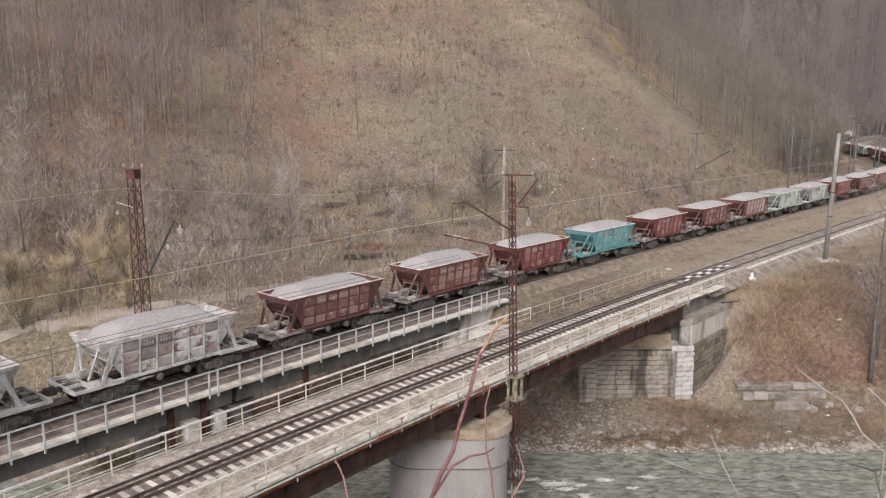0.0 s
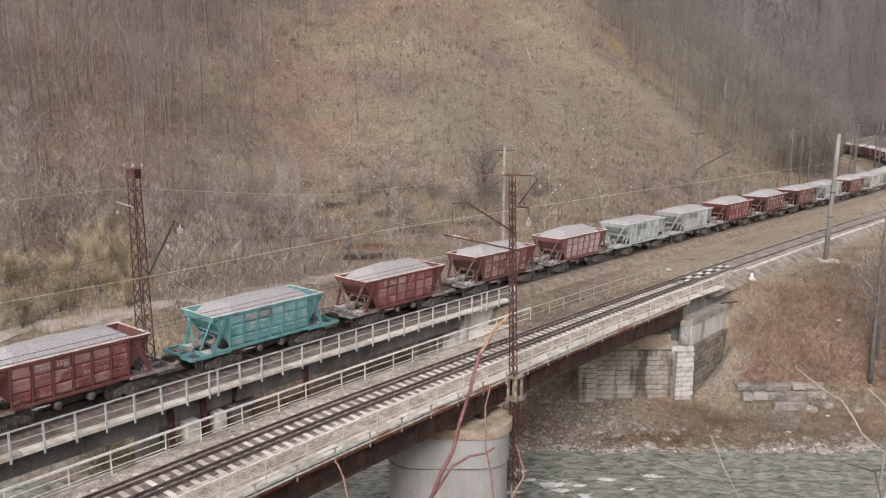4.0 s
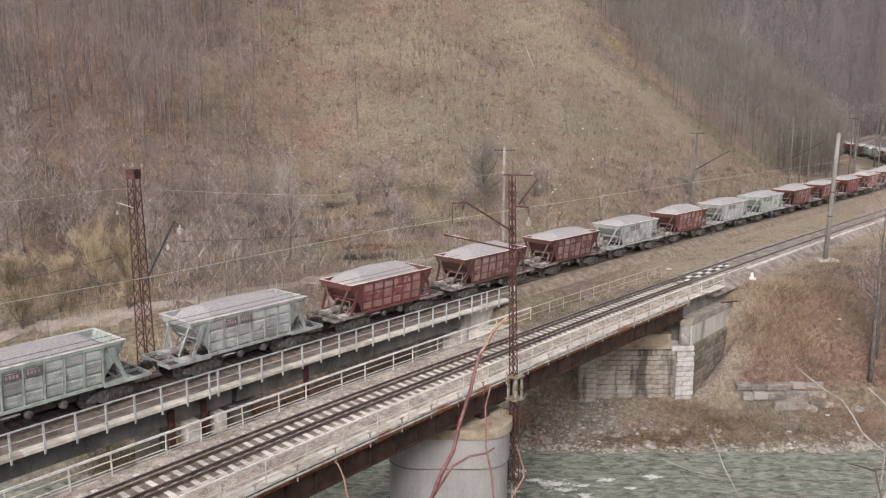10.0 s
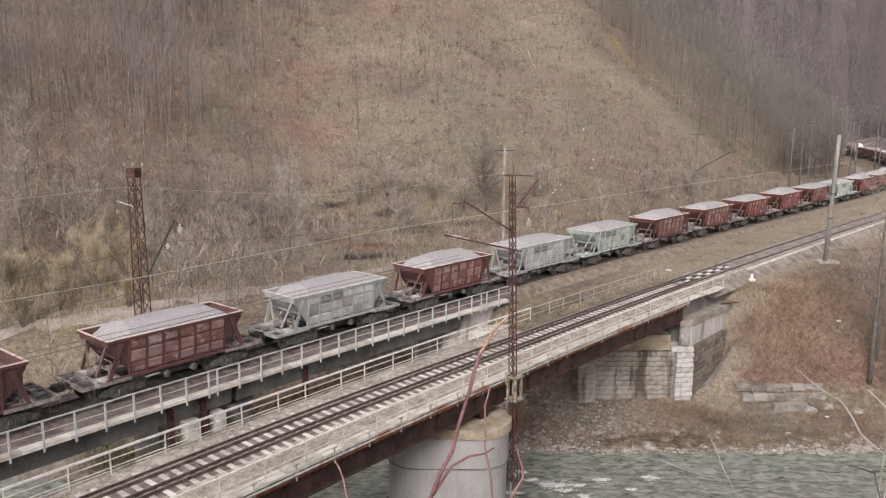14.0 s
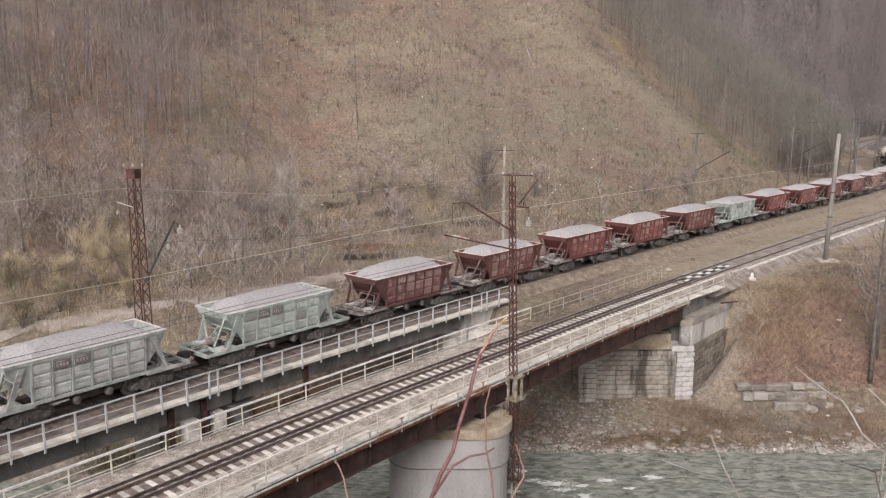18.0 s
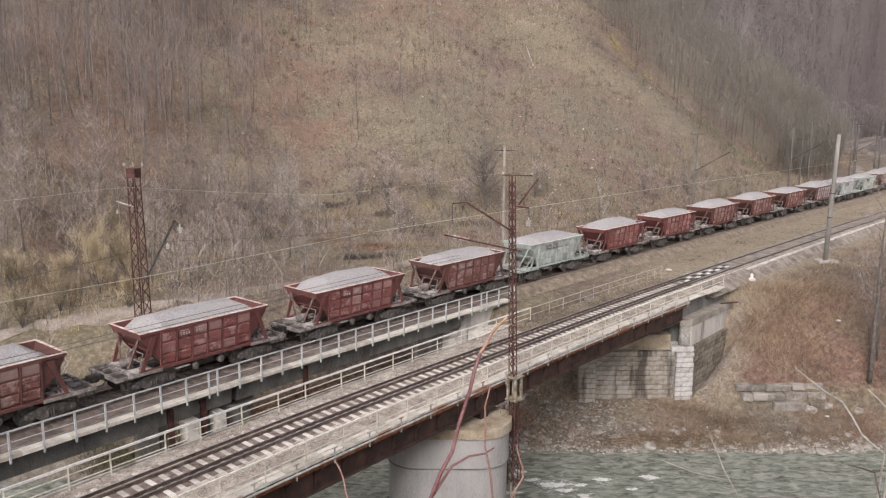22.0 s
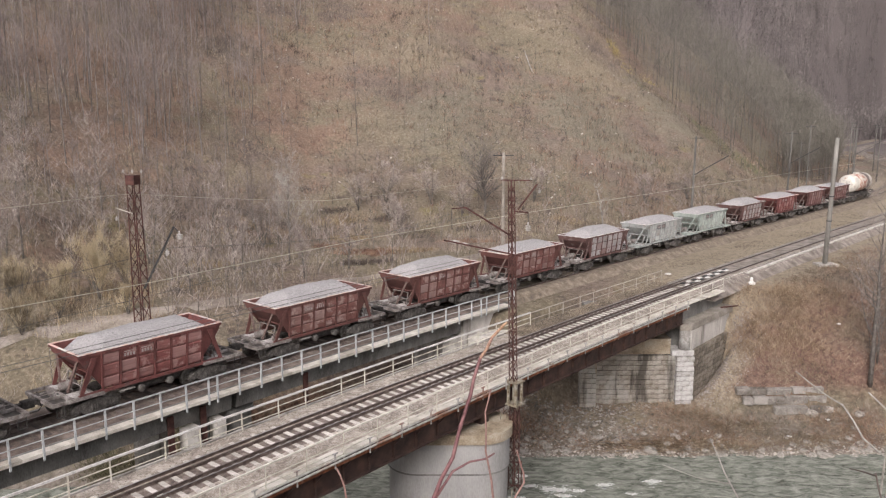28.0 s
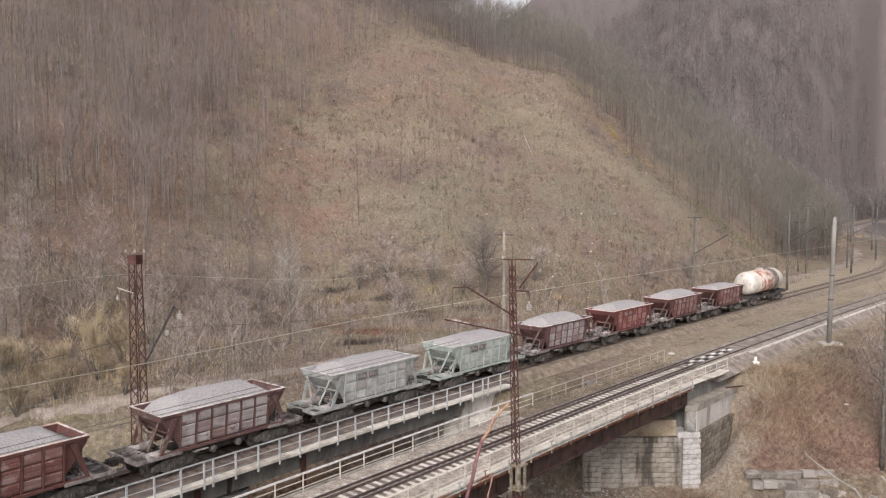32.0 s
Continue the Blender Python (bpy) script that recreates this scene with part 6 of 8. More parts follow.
def far_forest(name, x, y, h, per, size, trunk_mat, crown_mat, label):
    """Distant leafless trees: stems under loose crowns of many small twig fans."""
    n = len(x)
    base = np.stack([x, y, ground(x, y) - 0.3], 1)
    root = tagged(new(name), label, "woodland", kind="stuff")
    v, f = trunk_verts(base, base + np.stack([RNG.normal(0, 0.3, n), RNG.normal(0, 0.3, n), h * 0.9], 1), 0.16, 0.05)
    ob = new("trunks", tri_mesh("trunks", v, f, trunk_mat))
    ob.parent = root
    ob["kind"] = "stuff"
    i = np.repeat(np.arange(n), per)
    a, q = RNG.uniform(0, 6.283, len(i)), np.sqrt(RNG.uniform(0, 1, len(i)))
    up = RNG.uniform(-1, 1, len(i))
    wide = h[i] * 0.24 * np.sqrt(1 - up ** 2 * 0.8)
    c = base[i] + np.stack([np.cos(a) * q * wide, np.sin(a) * q * wide, h[i] * (0.66 + 0.36 * up)], 1)
    d = RNG.normal(0, 1, (len(i), 3)) * np.array([0.5, 0.5, 0.9])
    e = RNG.normal(0, 1, (len(i), 3)) * 0.5
    k = size * RNG.uniform(0.5, 1.3, len(i))[:, None]
    v = np.stack([c - d * k - e * k * 0.25, c - d * k * 0.2 + e * k * 0.5, c + d * k], 1).reshape(-1, 3)
    ob = new("crowns", tri_mesh("crowns", v, np.arange(len(v)).reshape(-1, 3), crown_mat))
    ob.parent = root
    ob["kind"] = "stuff"
    return root


near_part, far_part = scatter(6600, 2, 37, 325, 640), scatter(900, 1, 34, 640, 950)
x, y = np.concatenate([near_part[0], far_part[0]]), np.concatenate([near_part[1], far_part[1]])
keep = off_tracks(x, y, 12, 12)
x, y = x[keep], y[keep]
far_forest("far_woodland", x, y, RNG.uniform(11, 20, len(x)), 66, 0.55, FAR_TRUNK, FAR_TWIG, "distant leafless forest on the far hillside")
# trees on the toe of the spur, where the line comes round it
x, y = scatter(420, 23.8, 27.35, 175, 288)
keep = off_tracks(x, y, 7, 7)
x, y = x[keep], y[keep]
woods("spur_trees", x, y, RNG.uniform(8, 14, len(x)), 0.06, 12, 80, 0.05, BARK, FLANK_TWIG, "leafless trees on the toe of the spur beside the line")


# ---- single trees and bushes ----
def dirt_road():
    bm = bmesh.new()
    lats = ((-44, 28.5), (-30, 25.5), (-20, 23.0), (-14.7, 19.9), (-7.2, 16.9), (5.2, 14.8), (10.5, 13.7), (29.5, 11.0), (60, 9.5), (85, 8.5), (130, 8.0), (190, 8.0))
    rows = []
    for s in np.arange(-44, 190, 1.5):
        m = float(np.interp(s, [a for a, _ in lats], [b for _, b in lats]))
        w = 1.05 + 0.35 * math.sin(s * 0.7) + 0.25 * math.sin(s * 1.9)
        row = []
        for d, lift in ((-w, 0.01), (-w * 0.5, 0.10), (w * 0.5, 0.10), (w, 0.01)):
            q = on(float(s), m + d)
            row.append(bm.verts.new((q.x, q.y, float(ground(np.array([q.x]), np.array([q.y]))[0]) + lift)))
        rows.append(row)
    for a, b in zip(rows, rows[1:]):
        for i in range(3):
            bm.faces.new((a[i], b[i], b[i + 1], a[i + 1]))
    me = to_mesh("road", bm, ramp_mat("pale_dirt", [(0.16, 0.132, 0.108), (0.255, 0.215, 0.182), (0.36, 0.315, 0.275)], 0.6, 0.95, bump=0.4, fine=6.0), True)
    tagged(new("road", me), "pale worn dirt road along the railway", "road", kind="structure")


dirt_road()


def bare_tree(name, x, y, h, r, limbs, twigs, trunk_mat, twig_mat, label, spread=0.3, low=0.25, seed=1, stems=1, up=1.0, tw=0.03, taper=0.75):
    rng = np.random.default_rng(seed)
    z = float(ground(np.array([x]), np.array([y]))[0]) - 0.1
    p = tagged(new(name), label, "tree" if stems == 1 else "bush")
    bm = bmesh.new()
    starts = []
    for k in range(stems):
        a0 = rng.uniform(0, 6.283)
        out = 0.0 if stems == 1 else rng.uniform(0.15, 0.45)
        pts, q = [], Vector((x, y, z))
        d = Vector((math.cos(a0) * out, math.sin(a0) * out, 1)).normalized()
        hh = h * (1 if stems == 1 else rng.uniform(0.7, 1.0))
        for i in range(7):
            pts.append(q.copy())
            q = q + d * hh / 6
            d = (d + Vector((rng.normal(0, 0.07), rng.normal(0, 0.07), 0.02))).normalized()
        rad = [r * (1 - 0.88 * i / 6) for i in range(7)]
        bm_tube(bm, pts, rad, 6)
        starts.append((pts, rad))
    part("trunk", bm, trunk_mat, p, smooth=True)
    bm = bmesh.new()
    ends = []
    for k in range(limbs):
        pts, rad = starts[k % stems]
        u = low + (0.97 - low) * (k + 0.5) / limbs
        i = min(5, int(u * 6))
        b = pts[i].lerp(pts[i + 1], u * 6 - i)
        a = rng.uniform(0, 6.283)
        ln = h * spread * (1.2 - taper * u) * rng.uniform(0.7, 1.25)
        d = Vector((math.cos(a), math.sin(a), up * rng.uniform(0.5, 1.3))).normalized()
        q, lp = b.copy(), [b.copy()]
        for j in range(3):
            d = (d + Vector((rng.normal(0, 0.18), rng.normal(0, 0.18), 0.10))).normalized()
            q = q + d * ln / 3
            lp.append(q.copy())
        r0 = max(0.012, rad[i] * 0.42)
        bm_tube(bm, lp, [r0, r0 * 0.7, r0 * 0.45, r0 * 0.2], 4)
        ends += [lp[1].lerp(lp[2], v) for v in (0, 0.5)] + [lp[2].lerp(lp[3], v) for v in (0, 0.4, 0.8)] + [lp[3]]
    crown = part("branchwork", bm, trunk_mat, p)
    e = np.array([[v.x, v.y, v.z] for v in ends])
    b = e[rng.integers(0, len(e), twigs)]
    ln = h * spread * rng.uniform(0.15, 0.5, twigs)
    a = rng.uniform(0, 6.283, twigs)
    tip = b + np.stack([np.cos(a) * ln * 0.8, np.sin(a) * ln * 0.8, ln * up * rng.uniform(0.1, 1.1, twigs)], 1)
    v, f = strips(b, tip, tw)
    v2, f2 = strips(b + (tip - b) * 0.4, b + (tip - b) * 0.4 + (tip - b)[rng.permutation(twigs)] * 0.6, tw * 0.7)
    v, f = stack([(v, f), (v2, f2)])
    ob = new("twig_crown", tri_mesh("twig_crown", v, f, twig_mat))
    ob.parent = p
    return p


PALE_TWIG = ramp_mat("pale_twigs", [(0.26, 0.235, 0.21), (0.38, 0.35, 0.32), (0.50, 0.47, 0.43)], 0.6, 0.95, bump=0.0, island=0.4)
DARK_TWIG = ramp_mat("dark_twigs", [(0.12, 0.10, 0.092), (0.18, 0.155, 0.143), (0.25, 0.22, 0.205)], 0.6, 0.95, bump=0.0, island=0.4)
WILLOW = ramp_mat("willow_twigs", [(0.29, 0.225, 0.14), (0.43, 0.345, 0.225), (0.55, 0.465, 0.33)], 0.6, 0.95, bump=0.0, island=0.4)
bare_tree("birch_tree", -15.2, 74.5, 9.6, 0.11, 40, 900, GREY_BARK, PALE_TWIG, "pale leafless tree with a wide fine crown", 0.40, 0.20, 1, tw=0.022)
bare_tree("oak_tree", 5.5, 97.5, 8.4, 0.24, 64, 2600, BARK, DARK_TWIG, "dark leafless tree with a round twiggy crown", 0.40, 0.22, 2, tw=0.022, up=0.8, taper=0.25)
bare_tree("birch_tree", 20.6, 97.3, 6.0, 0.10, 16, 260, PALE_BARK, PALE_TWIG, "slim white-stemmed young birch beside the railway", 0.20, 0.25, 3)
for k, (x, y, h) in enumerate(((-6.8, 96.0, 4.0), (-5.6, 94.5, 3.2), (-7.5, 101, 6.5), (-1.5, 100, 5.5), (-11, 99, 5), (12.5, 104, 5.5), (-5.0, 90, 4.0), (2.5, 97, 4.5), (-20, 84, 5.0), (30, 112, 5.5), (38, 118, 5))):
    bare_tree("bush", x, y, h, 0.06, 26, 700, BARK, TWIG, "grey leafless bush at the foot of the slope", 0.46, 0.12, 20 + k, 6, tw=0.05, up=0.8)
for k, (x, y, h, mat) in enumerate(((-28.8, 61.5, 5.4, WILLOW), (-26.9, 63.5, 4.6, WILLOW), (-33.5, 58, 3.6, STRAW), (-30.5, 53.5, 3.2, STRAW), (-24.0, 56.5, 2.6, WILLOW), (-27.6, 60.0, 4.4, WILLOW), (-30.5, 59.5, 3.6, WILLOW), (-34.5, 61.0, 3.4, WILLOW), (-29.0, 56.0, 2.8, STRAW))):
    bare_tree("willow_bush", x, y, h, 0.035, 36, 1700, BARK, mat, "yellowish leafless willow bush", 0.36, 0.1, 40 + k, 8, 1.6, tw=0.02)
for k, (x, y, h) in enumerate(((-38, 68, 8.5), (-33, 72, 9.5), (-29, 74, 8.0), (-24, 78, 9.0), (-41, 75, 11), (-35.5, 79, 11), (-20, 72, 6.5), (-36, 62, 7.0), (-27, 70, 7.5), (-17.8, 66.5, 5.0), (-12.5, 67.5, 4.6), (-9.0, 72, 4.2), (-21, 62, 4.5))):
    bare_tree("thicket_tree", x, y, h, 0.10, 24, 620, BARK, TWIG, "leafless grey-brown tree in the thicket by the railway", 0.30, 0.2, 60 + k, tw=0.04)
for k, (x, y, h, r) in enumerate(((32.2, 54.8, 14.0, 0.19), (35.6, 56.8, 11.0, 0.12), (37.5, 60.5, 12.0, 0.14), (34.4, 54.2, 7.5, 0.07), (39.5, 57.0, 13.0, 0.16), (33.4, 56.2, 9.0, 0.08), (36.4, 59.0, 10.0, 0.09), (40.5, 62.0, 12.0, 0.11), (35.0, 53.4, 6.0, 0.05))):
    bare_tree("bank_tree", x, y, h, r, 22, 520, BARK, TWIG, "leafless dark-stemmed tree on the river bank", 0.30, 0.25, 90 + k, tw=0.022)


for k, (x, y, h) in enumerate(((32.8, 56.0, 5.2), (33.8, 54.2, 4.4), (34.8, 57.5, 5.0))):
    bare_tree("bank_shrub", x, y, h, 0.04, 22, 420, BARK, DARK_TWIG, "dark leafless shrub on the river bank", 0.34, 0.1, 140 + k, 5, tw=0.02)


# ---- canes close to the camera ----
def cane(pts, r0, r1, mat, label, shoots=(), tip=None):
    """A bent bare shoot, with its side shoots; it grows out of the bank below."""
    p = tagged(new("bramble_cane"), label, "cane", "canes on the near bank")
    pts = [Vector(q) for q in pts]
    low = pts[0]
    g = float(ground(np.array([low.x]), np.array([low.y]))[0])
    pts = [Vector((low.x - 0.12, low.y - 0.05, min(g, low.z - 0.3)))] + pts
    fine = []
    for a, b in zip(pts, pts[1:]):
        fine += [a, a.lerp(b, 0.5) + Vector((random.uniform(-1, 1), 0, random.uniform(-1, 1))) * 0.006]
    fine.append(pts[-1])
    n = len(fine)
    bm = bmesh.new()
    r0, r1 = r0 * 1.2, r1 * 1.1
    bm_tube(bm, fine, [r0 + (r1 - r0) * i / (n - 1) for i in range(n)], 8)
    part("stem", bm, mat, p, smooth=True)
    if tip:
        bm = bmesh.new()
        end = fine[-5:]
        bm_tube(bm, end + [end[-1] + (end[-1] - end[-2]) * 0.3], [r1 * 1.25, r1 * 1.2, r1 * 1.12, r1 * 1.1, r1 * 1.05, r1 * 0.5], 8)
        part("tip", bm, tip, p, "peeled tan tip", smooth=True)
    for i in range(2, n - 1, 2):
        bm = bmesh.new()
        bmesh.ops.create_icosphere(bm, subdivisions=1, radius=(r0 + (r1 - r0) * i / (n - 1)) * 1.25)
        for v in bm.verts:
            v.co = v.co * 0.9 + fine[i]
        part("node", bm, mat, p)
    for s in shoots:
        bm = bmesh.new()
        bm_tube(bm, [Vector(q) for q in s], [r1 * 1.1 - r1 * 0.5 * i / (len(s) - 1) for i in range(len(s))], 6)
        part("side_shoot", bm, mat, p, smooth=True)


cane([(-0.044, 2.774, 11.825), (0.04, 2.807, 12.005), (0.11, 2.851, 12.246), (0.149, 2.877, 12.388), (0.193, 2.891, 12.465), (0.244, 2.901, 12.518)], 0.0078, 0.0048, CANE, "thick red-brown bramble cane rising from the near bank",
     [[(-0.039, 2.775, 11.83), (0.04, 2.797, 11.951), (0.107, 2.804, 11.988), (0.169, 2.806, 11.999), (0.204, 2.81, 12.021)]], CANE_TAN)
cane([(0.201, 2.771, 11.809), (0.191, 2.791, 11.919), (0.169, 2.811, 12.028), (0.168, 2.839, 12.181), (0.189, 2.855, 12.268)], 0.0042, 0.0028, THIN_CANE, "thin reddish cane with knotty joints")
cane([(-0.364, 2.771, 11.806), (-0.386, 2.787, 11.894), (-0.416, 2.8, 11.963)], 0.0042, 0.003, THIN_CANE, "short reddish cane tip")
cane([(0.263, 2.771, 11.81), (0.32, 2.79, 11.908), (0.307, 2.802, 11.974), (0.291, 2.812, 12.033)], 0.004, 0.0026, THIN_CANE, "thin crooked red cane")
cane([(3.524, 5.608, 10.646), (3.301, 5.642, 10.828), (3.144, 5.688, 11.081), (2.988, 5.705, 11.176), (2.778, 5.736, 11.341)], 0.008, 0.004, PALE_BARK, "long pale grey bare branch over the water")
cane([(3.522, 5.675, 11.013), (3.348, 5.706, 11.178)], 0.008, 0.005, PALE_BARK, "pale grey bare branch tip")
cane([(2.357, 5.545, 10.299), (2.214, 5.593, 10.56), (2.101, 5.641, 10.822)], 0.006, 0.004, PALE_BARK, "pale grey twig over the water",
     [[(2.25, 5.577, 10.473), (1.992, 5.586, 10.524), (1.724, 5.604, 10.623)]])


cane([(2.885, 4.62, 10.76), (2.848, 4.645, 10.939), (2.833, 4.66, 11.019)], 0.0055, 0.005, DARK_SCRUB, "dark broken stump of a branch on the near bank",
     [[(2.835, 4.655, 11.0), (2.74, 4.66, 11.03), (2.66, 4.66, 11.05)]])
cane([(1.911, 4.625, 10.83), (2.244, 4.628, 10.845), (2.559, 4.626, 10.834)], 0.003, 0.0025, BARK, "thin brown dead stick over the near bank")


# ---- stones along the water ----
def bank_stones():
    shapes = []
    for k in range(6):
        bm = bmesh.new()
        bmesh.ops.create_icosphere(bm, subdivisions=2, radius=0.5)
        for v in bm.verts:
            v.co = Vector((v.co.x * 1.25, v.co.y, v.co.z * 0.62)) * (1 + 0.35 * noise.noise(v.co * 2.2 + Vector((k * 9.1, 3, 1))))
        shapes.append(to_mesh("bank_stone", bm, ROCK))
    rng = random.Random(11)
    for i in range(240):
        x = rng.uniform(-12, 34)
        t = abs(rng.gauss(0.2, 1.3)) * (1 if rng.random() < 0.8 else 2.2)
        y = float(bank_line(np.array([x]))[0]) + t - 0.2
        z = float(ground(np.array([x]), np.array([y]))[0])
        s = rng.uniform(0.18, 0.55) * (1.9 if rng.random() < 0.06 else 1.0)
        ob = new("bank_stone", rng.choice(shapes))
        ob.matrix_basis = Matrix.Translation((x, y, z + 0.08 * s)) @ Matrix.Rotation(rng.uniform(0, 6.28), 4, "Z") @ Matrix.Diagonal((s, s, s, 1))
        tagged(ob, "grey-brown rounded stone at the water's edge", "stone", "stones along the river")


bank_stones()


def small_stones(name, x, y, z, size, material, label):
    """Loose angular stones, eight-faced and each of its own shape."""
    n = len(x)
    unit = np.array([(1, 0, 0), (0, 1, 0), (-1, 0, 0), (0, -1, 0), (0, 0, 1), (0, 0, -1)], float)
    v = unit[None] * RNG.uniform(0.6, 1.3, (n, 6, 1)) * np.array([1.15, 0.9, 0.6]) * np.broadcast_to(size, (n,))[:, None, None] / 2
    a = RNG.uniform(0, 6.283, n)[:, None]
    v = np.stack([v[..., 0] * np.cos(a) - v[..., 1] * np.sin(a), v[..., 0] * np.sin(a) + v[..., 1] * np.cos(a), v[..., 2] + v[..., 0] * 0.3], 2)
    v = v + np.stack([x, y, z], 1)[:, None]
    f = np.array([(0, 1, 4), (1, 2, 4), (2, 3, 4), (3, 0, 4), (1, 0, 5), (2, 1, 5), (3, 2, 5), (0, 3, 5)])
    f = (f[None] + (np.arange(n) * 6)[:, None, None]).reshape(-1, 3)
    return tagged(new(name, tri_mesh(name, v.reshape(-1, 3), f, material)), label, "gravel", kind="stuff")


SCREE = ramp_mat("scree", [(0.17, 0.145, 0.132), (0.27, 0.235, 0.22), (0.40, 0.36, 0.34)], 0.5, 0.95, bump=0.0, fine=3.0, island=0.6)


def shingle():
    x = RNG.uniform(-9, 40, 5600)
    t = np.abs(RNG.normal(0.5, 1.0, len(x)))
    y = bank_line(x) + t - 0.4
    small_stones("shingle", x, y, ground(x, y), RNG.uniform(0.06, 0.2, len(x)) * np.where(RNG.uniform(0, 1, len(x)) < 0.08, 2.2, 1), PEBBLE, "pale shingle along the water's edge")
    x = 2 + 15 * RNG.beta(1.2, 2.2, 2600)
    y = bank_line(x) + RNG.uniform(1, 5.0, len(x))
    small_stones("rubble", x, y, ground(x, y), RNG.uniform(0.08, 0.34, len(x)), ROCK, "dark broken rubble below the bridge")
    u, d = RNG.uniform(0, 8.5, 2200), np.abs(RNG.normal(0, 1.2, 2200)) + 0.2
    x, y = 18.6 + u * 0.655 + d * 0.755, 54.1 + u * 0.755 - d * 0.655
    small_stones("scree", x, y, ground(x, y), RNG.uniform(0.05, 0.15, len(x)), SCREE, "grey scree beside the abutment")


def track_stones():
    s, u = RNG.uniform(-36, 17, 22000), RNG.uniform(0, 1, 22000)
    side = RNG.uniform(0, 1, 22000) < 0.6
    s = np.where(side | (s < -3.2), s, s - 22)
    lat = np.where(side, -1.22 - 0.72 * u, 0.9 + 1.5 * u)
    z = np.where(side, np.interp(-lat, [1.12, 1.30, 1.85, 2.0], [-0.19, -0.14, -0.24, -0.30]), np.interp(lat, [0.9, 1.5, 2.45], [-0.135, -0.15, -0.25]))
    h = np.interp(s, SS, HH)
    x, y = np.interp(s, SS, XX) - np.sin(h) * (NEAR + lat), np.interp(s, SS, YY) + np.cos(h) * (NEAR + lat)
    small_stones("track_stones", x, y, z + 0.01, RNG.uniform(0.035, 0.062, len(x)), PEBBLE, "loose pinkish-grey ballast stones along the bridge track")
    s, lat = RNG.uniform(17, 60, 9000), RNG.uniform(-2.0, 2.0, 9000)
    keep = np.abs(lat) > 0.85
    s, lat = s[keep], lat[keep]
    h = np.interp(s, SS, HH)
    x, y = np.interp(s, SS, XX) - np.sin(h) * (NEAR + lat), np.interp(s, SS, YY) + np.cos(h) * (NEAR + lat)
    small_stones("track_stones", x, y, np.interp(np.abs(lat), [0.85, 1.2, 1.6, 2.1], [-0.11, -0.13, -0.21, -0.48]) , RNG.uniform(0.05, 0.11, len(x)), PEBBLE, "loose ballast stones beside the rails")


def slope_stones():
    x, y = scatter(1500, -15, 15, 94, 260)
    r, az, f, c = polar(x, y)
    keep = (f > 0) & (c < 0) & (wave(x, y, 0.07, 3.0) + RNG.normal(0, 0.4, len(x)) > 0.1)
    x, y = x[keep], y[keep]
    small_stones("slope_stumps", x, y, ground(x, y) + 0.25, RNG.uniform(0.2, 0.6, len(x)), STUMP, "pale stumps and stones on the cleared slope")


STUMP = ramp_mat("pale_stump", [(0.20, 0.165, 0.13), (0.36, 0.31, 0.255), (0.55, 0.495, 0.43)], 0.5, 0.95, bump=0.0, fine=3.0, island=0.6)
shingle()
track_stones()
slope_stones()


WORN_SLEEPER = ramp_mat("dusty_sleeper", [(0.20, 0.175, 0.16), (0.30, 0.27, 0.25), (0.40, 0.365, 0.345)], 3.0, 0.9, bump=0.2, objrand=0.3)
bm = bmesh.new()
sweep(bm, 26.0, 130.0, rect(-0.12, 0.12, -0.14, 0.0), 2.0, NEAR - 1.62, -0.13)
part("cable_trough", bm, PALE_CONCRETE, track_2, "pale concrete cable trough beside the rails")


def litter_bits():
    """Small pale debris by the tracks, each a thing of its own."""
    for x, y, s, kind in ((19.8, 84.0, 0.2, 0), (20.6, 84.6, 0.16, 0), (20.3, 67.2, 0.28, 1), (1.4, 84.2, 0.6, 1), (2.4, 83.6, 0.45, 1), (28.3, 53.0, 0.16, 0), (24.6, 51.0, 0.18, 0), (31.6, 58.9, 0.18, 0), (38.6, 69.4, 0.14, 0)):
        bm = bmesh.new()
        bmesh.ops.create_icosphere(bm, subdivisions=1, radius=s)
        for v in bm.verts:
            v.co = Vector((v.co.x * 1.2, v.co.y * 0.8, v.co.z * 0.45)) * (1 + 0.3 * noise.noise(v.co * 3 + Vector((x, y, 0))))
        ob = new("pale_rag" if kind == 0 else "stone_slab", to_mesh("bit", bm, WHITE if kind == 0 else CONCRETE))
        ob.location = (x, y, float(ground(np.array([x]), np.array([y]))[0]) + s * 0.25)
        tagged(ob, "scrap of white rubbish lying on the ground" if kind == 0 else "pale stone slab lying on the ground", "rubbish" if kind == 0 else "stone")


litter_bits()

# ---- sleepers, piece by piece ----
sleepers(track_1, NEAR, 0.0, -36.0, 16.8, 0.545, SLEEPER, swing=1.0)
sleepers(track_2, NEAR, 0.0, 17.1, 27.5, 0.545, SLEEPER)
sleepers(track_2, NEAR, 0.0, 27.8, 92.0, 0.545, WORN_SLEEPER)
sleepers(track_3, 0.0, RAIL_T, -45.0, 4.8, 0.545, OLD_SLEEPER)
sleepers(track_4, 0.0, RAIL_T, 5.2, 70.0, 0.545, OLD_SLEEPER)


# ---- hopper wagons ----
RIM_Z, RIM_L, RIM_W, PITCH = 3.10, 7.46, 3.03, 10.89


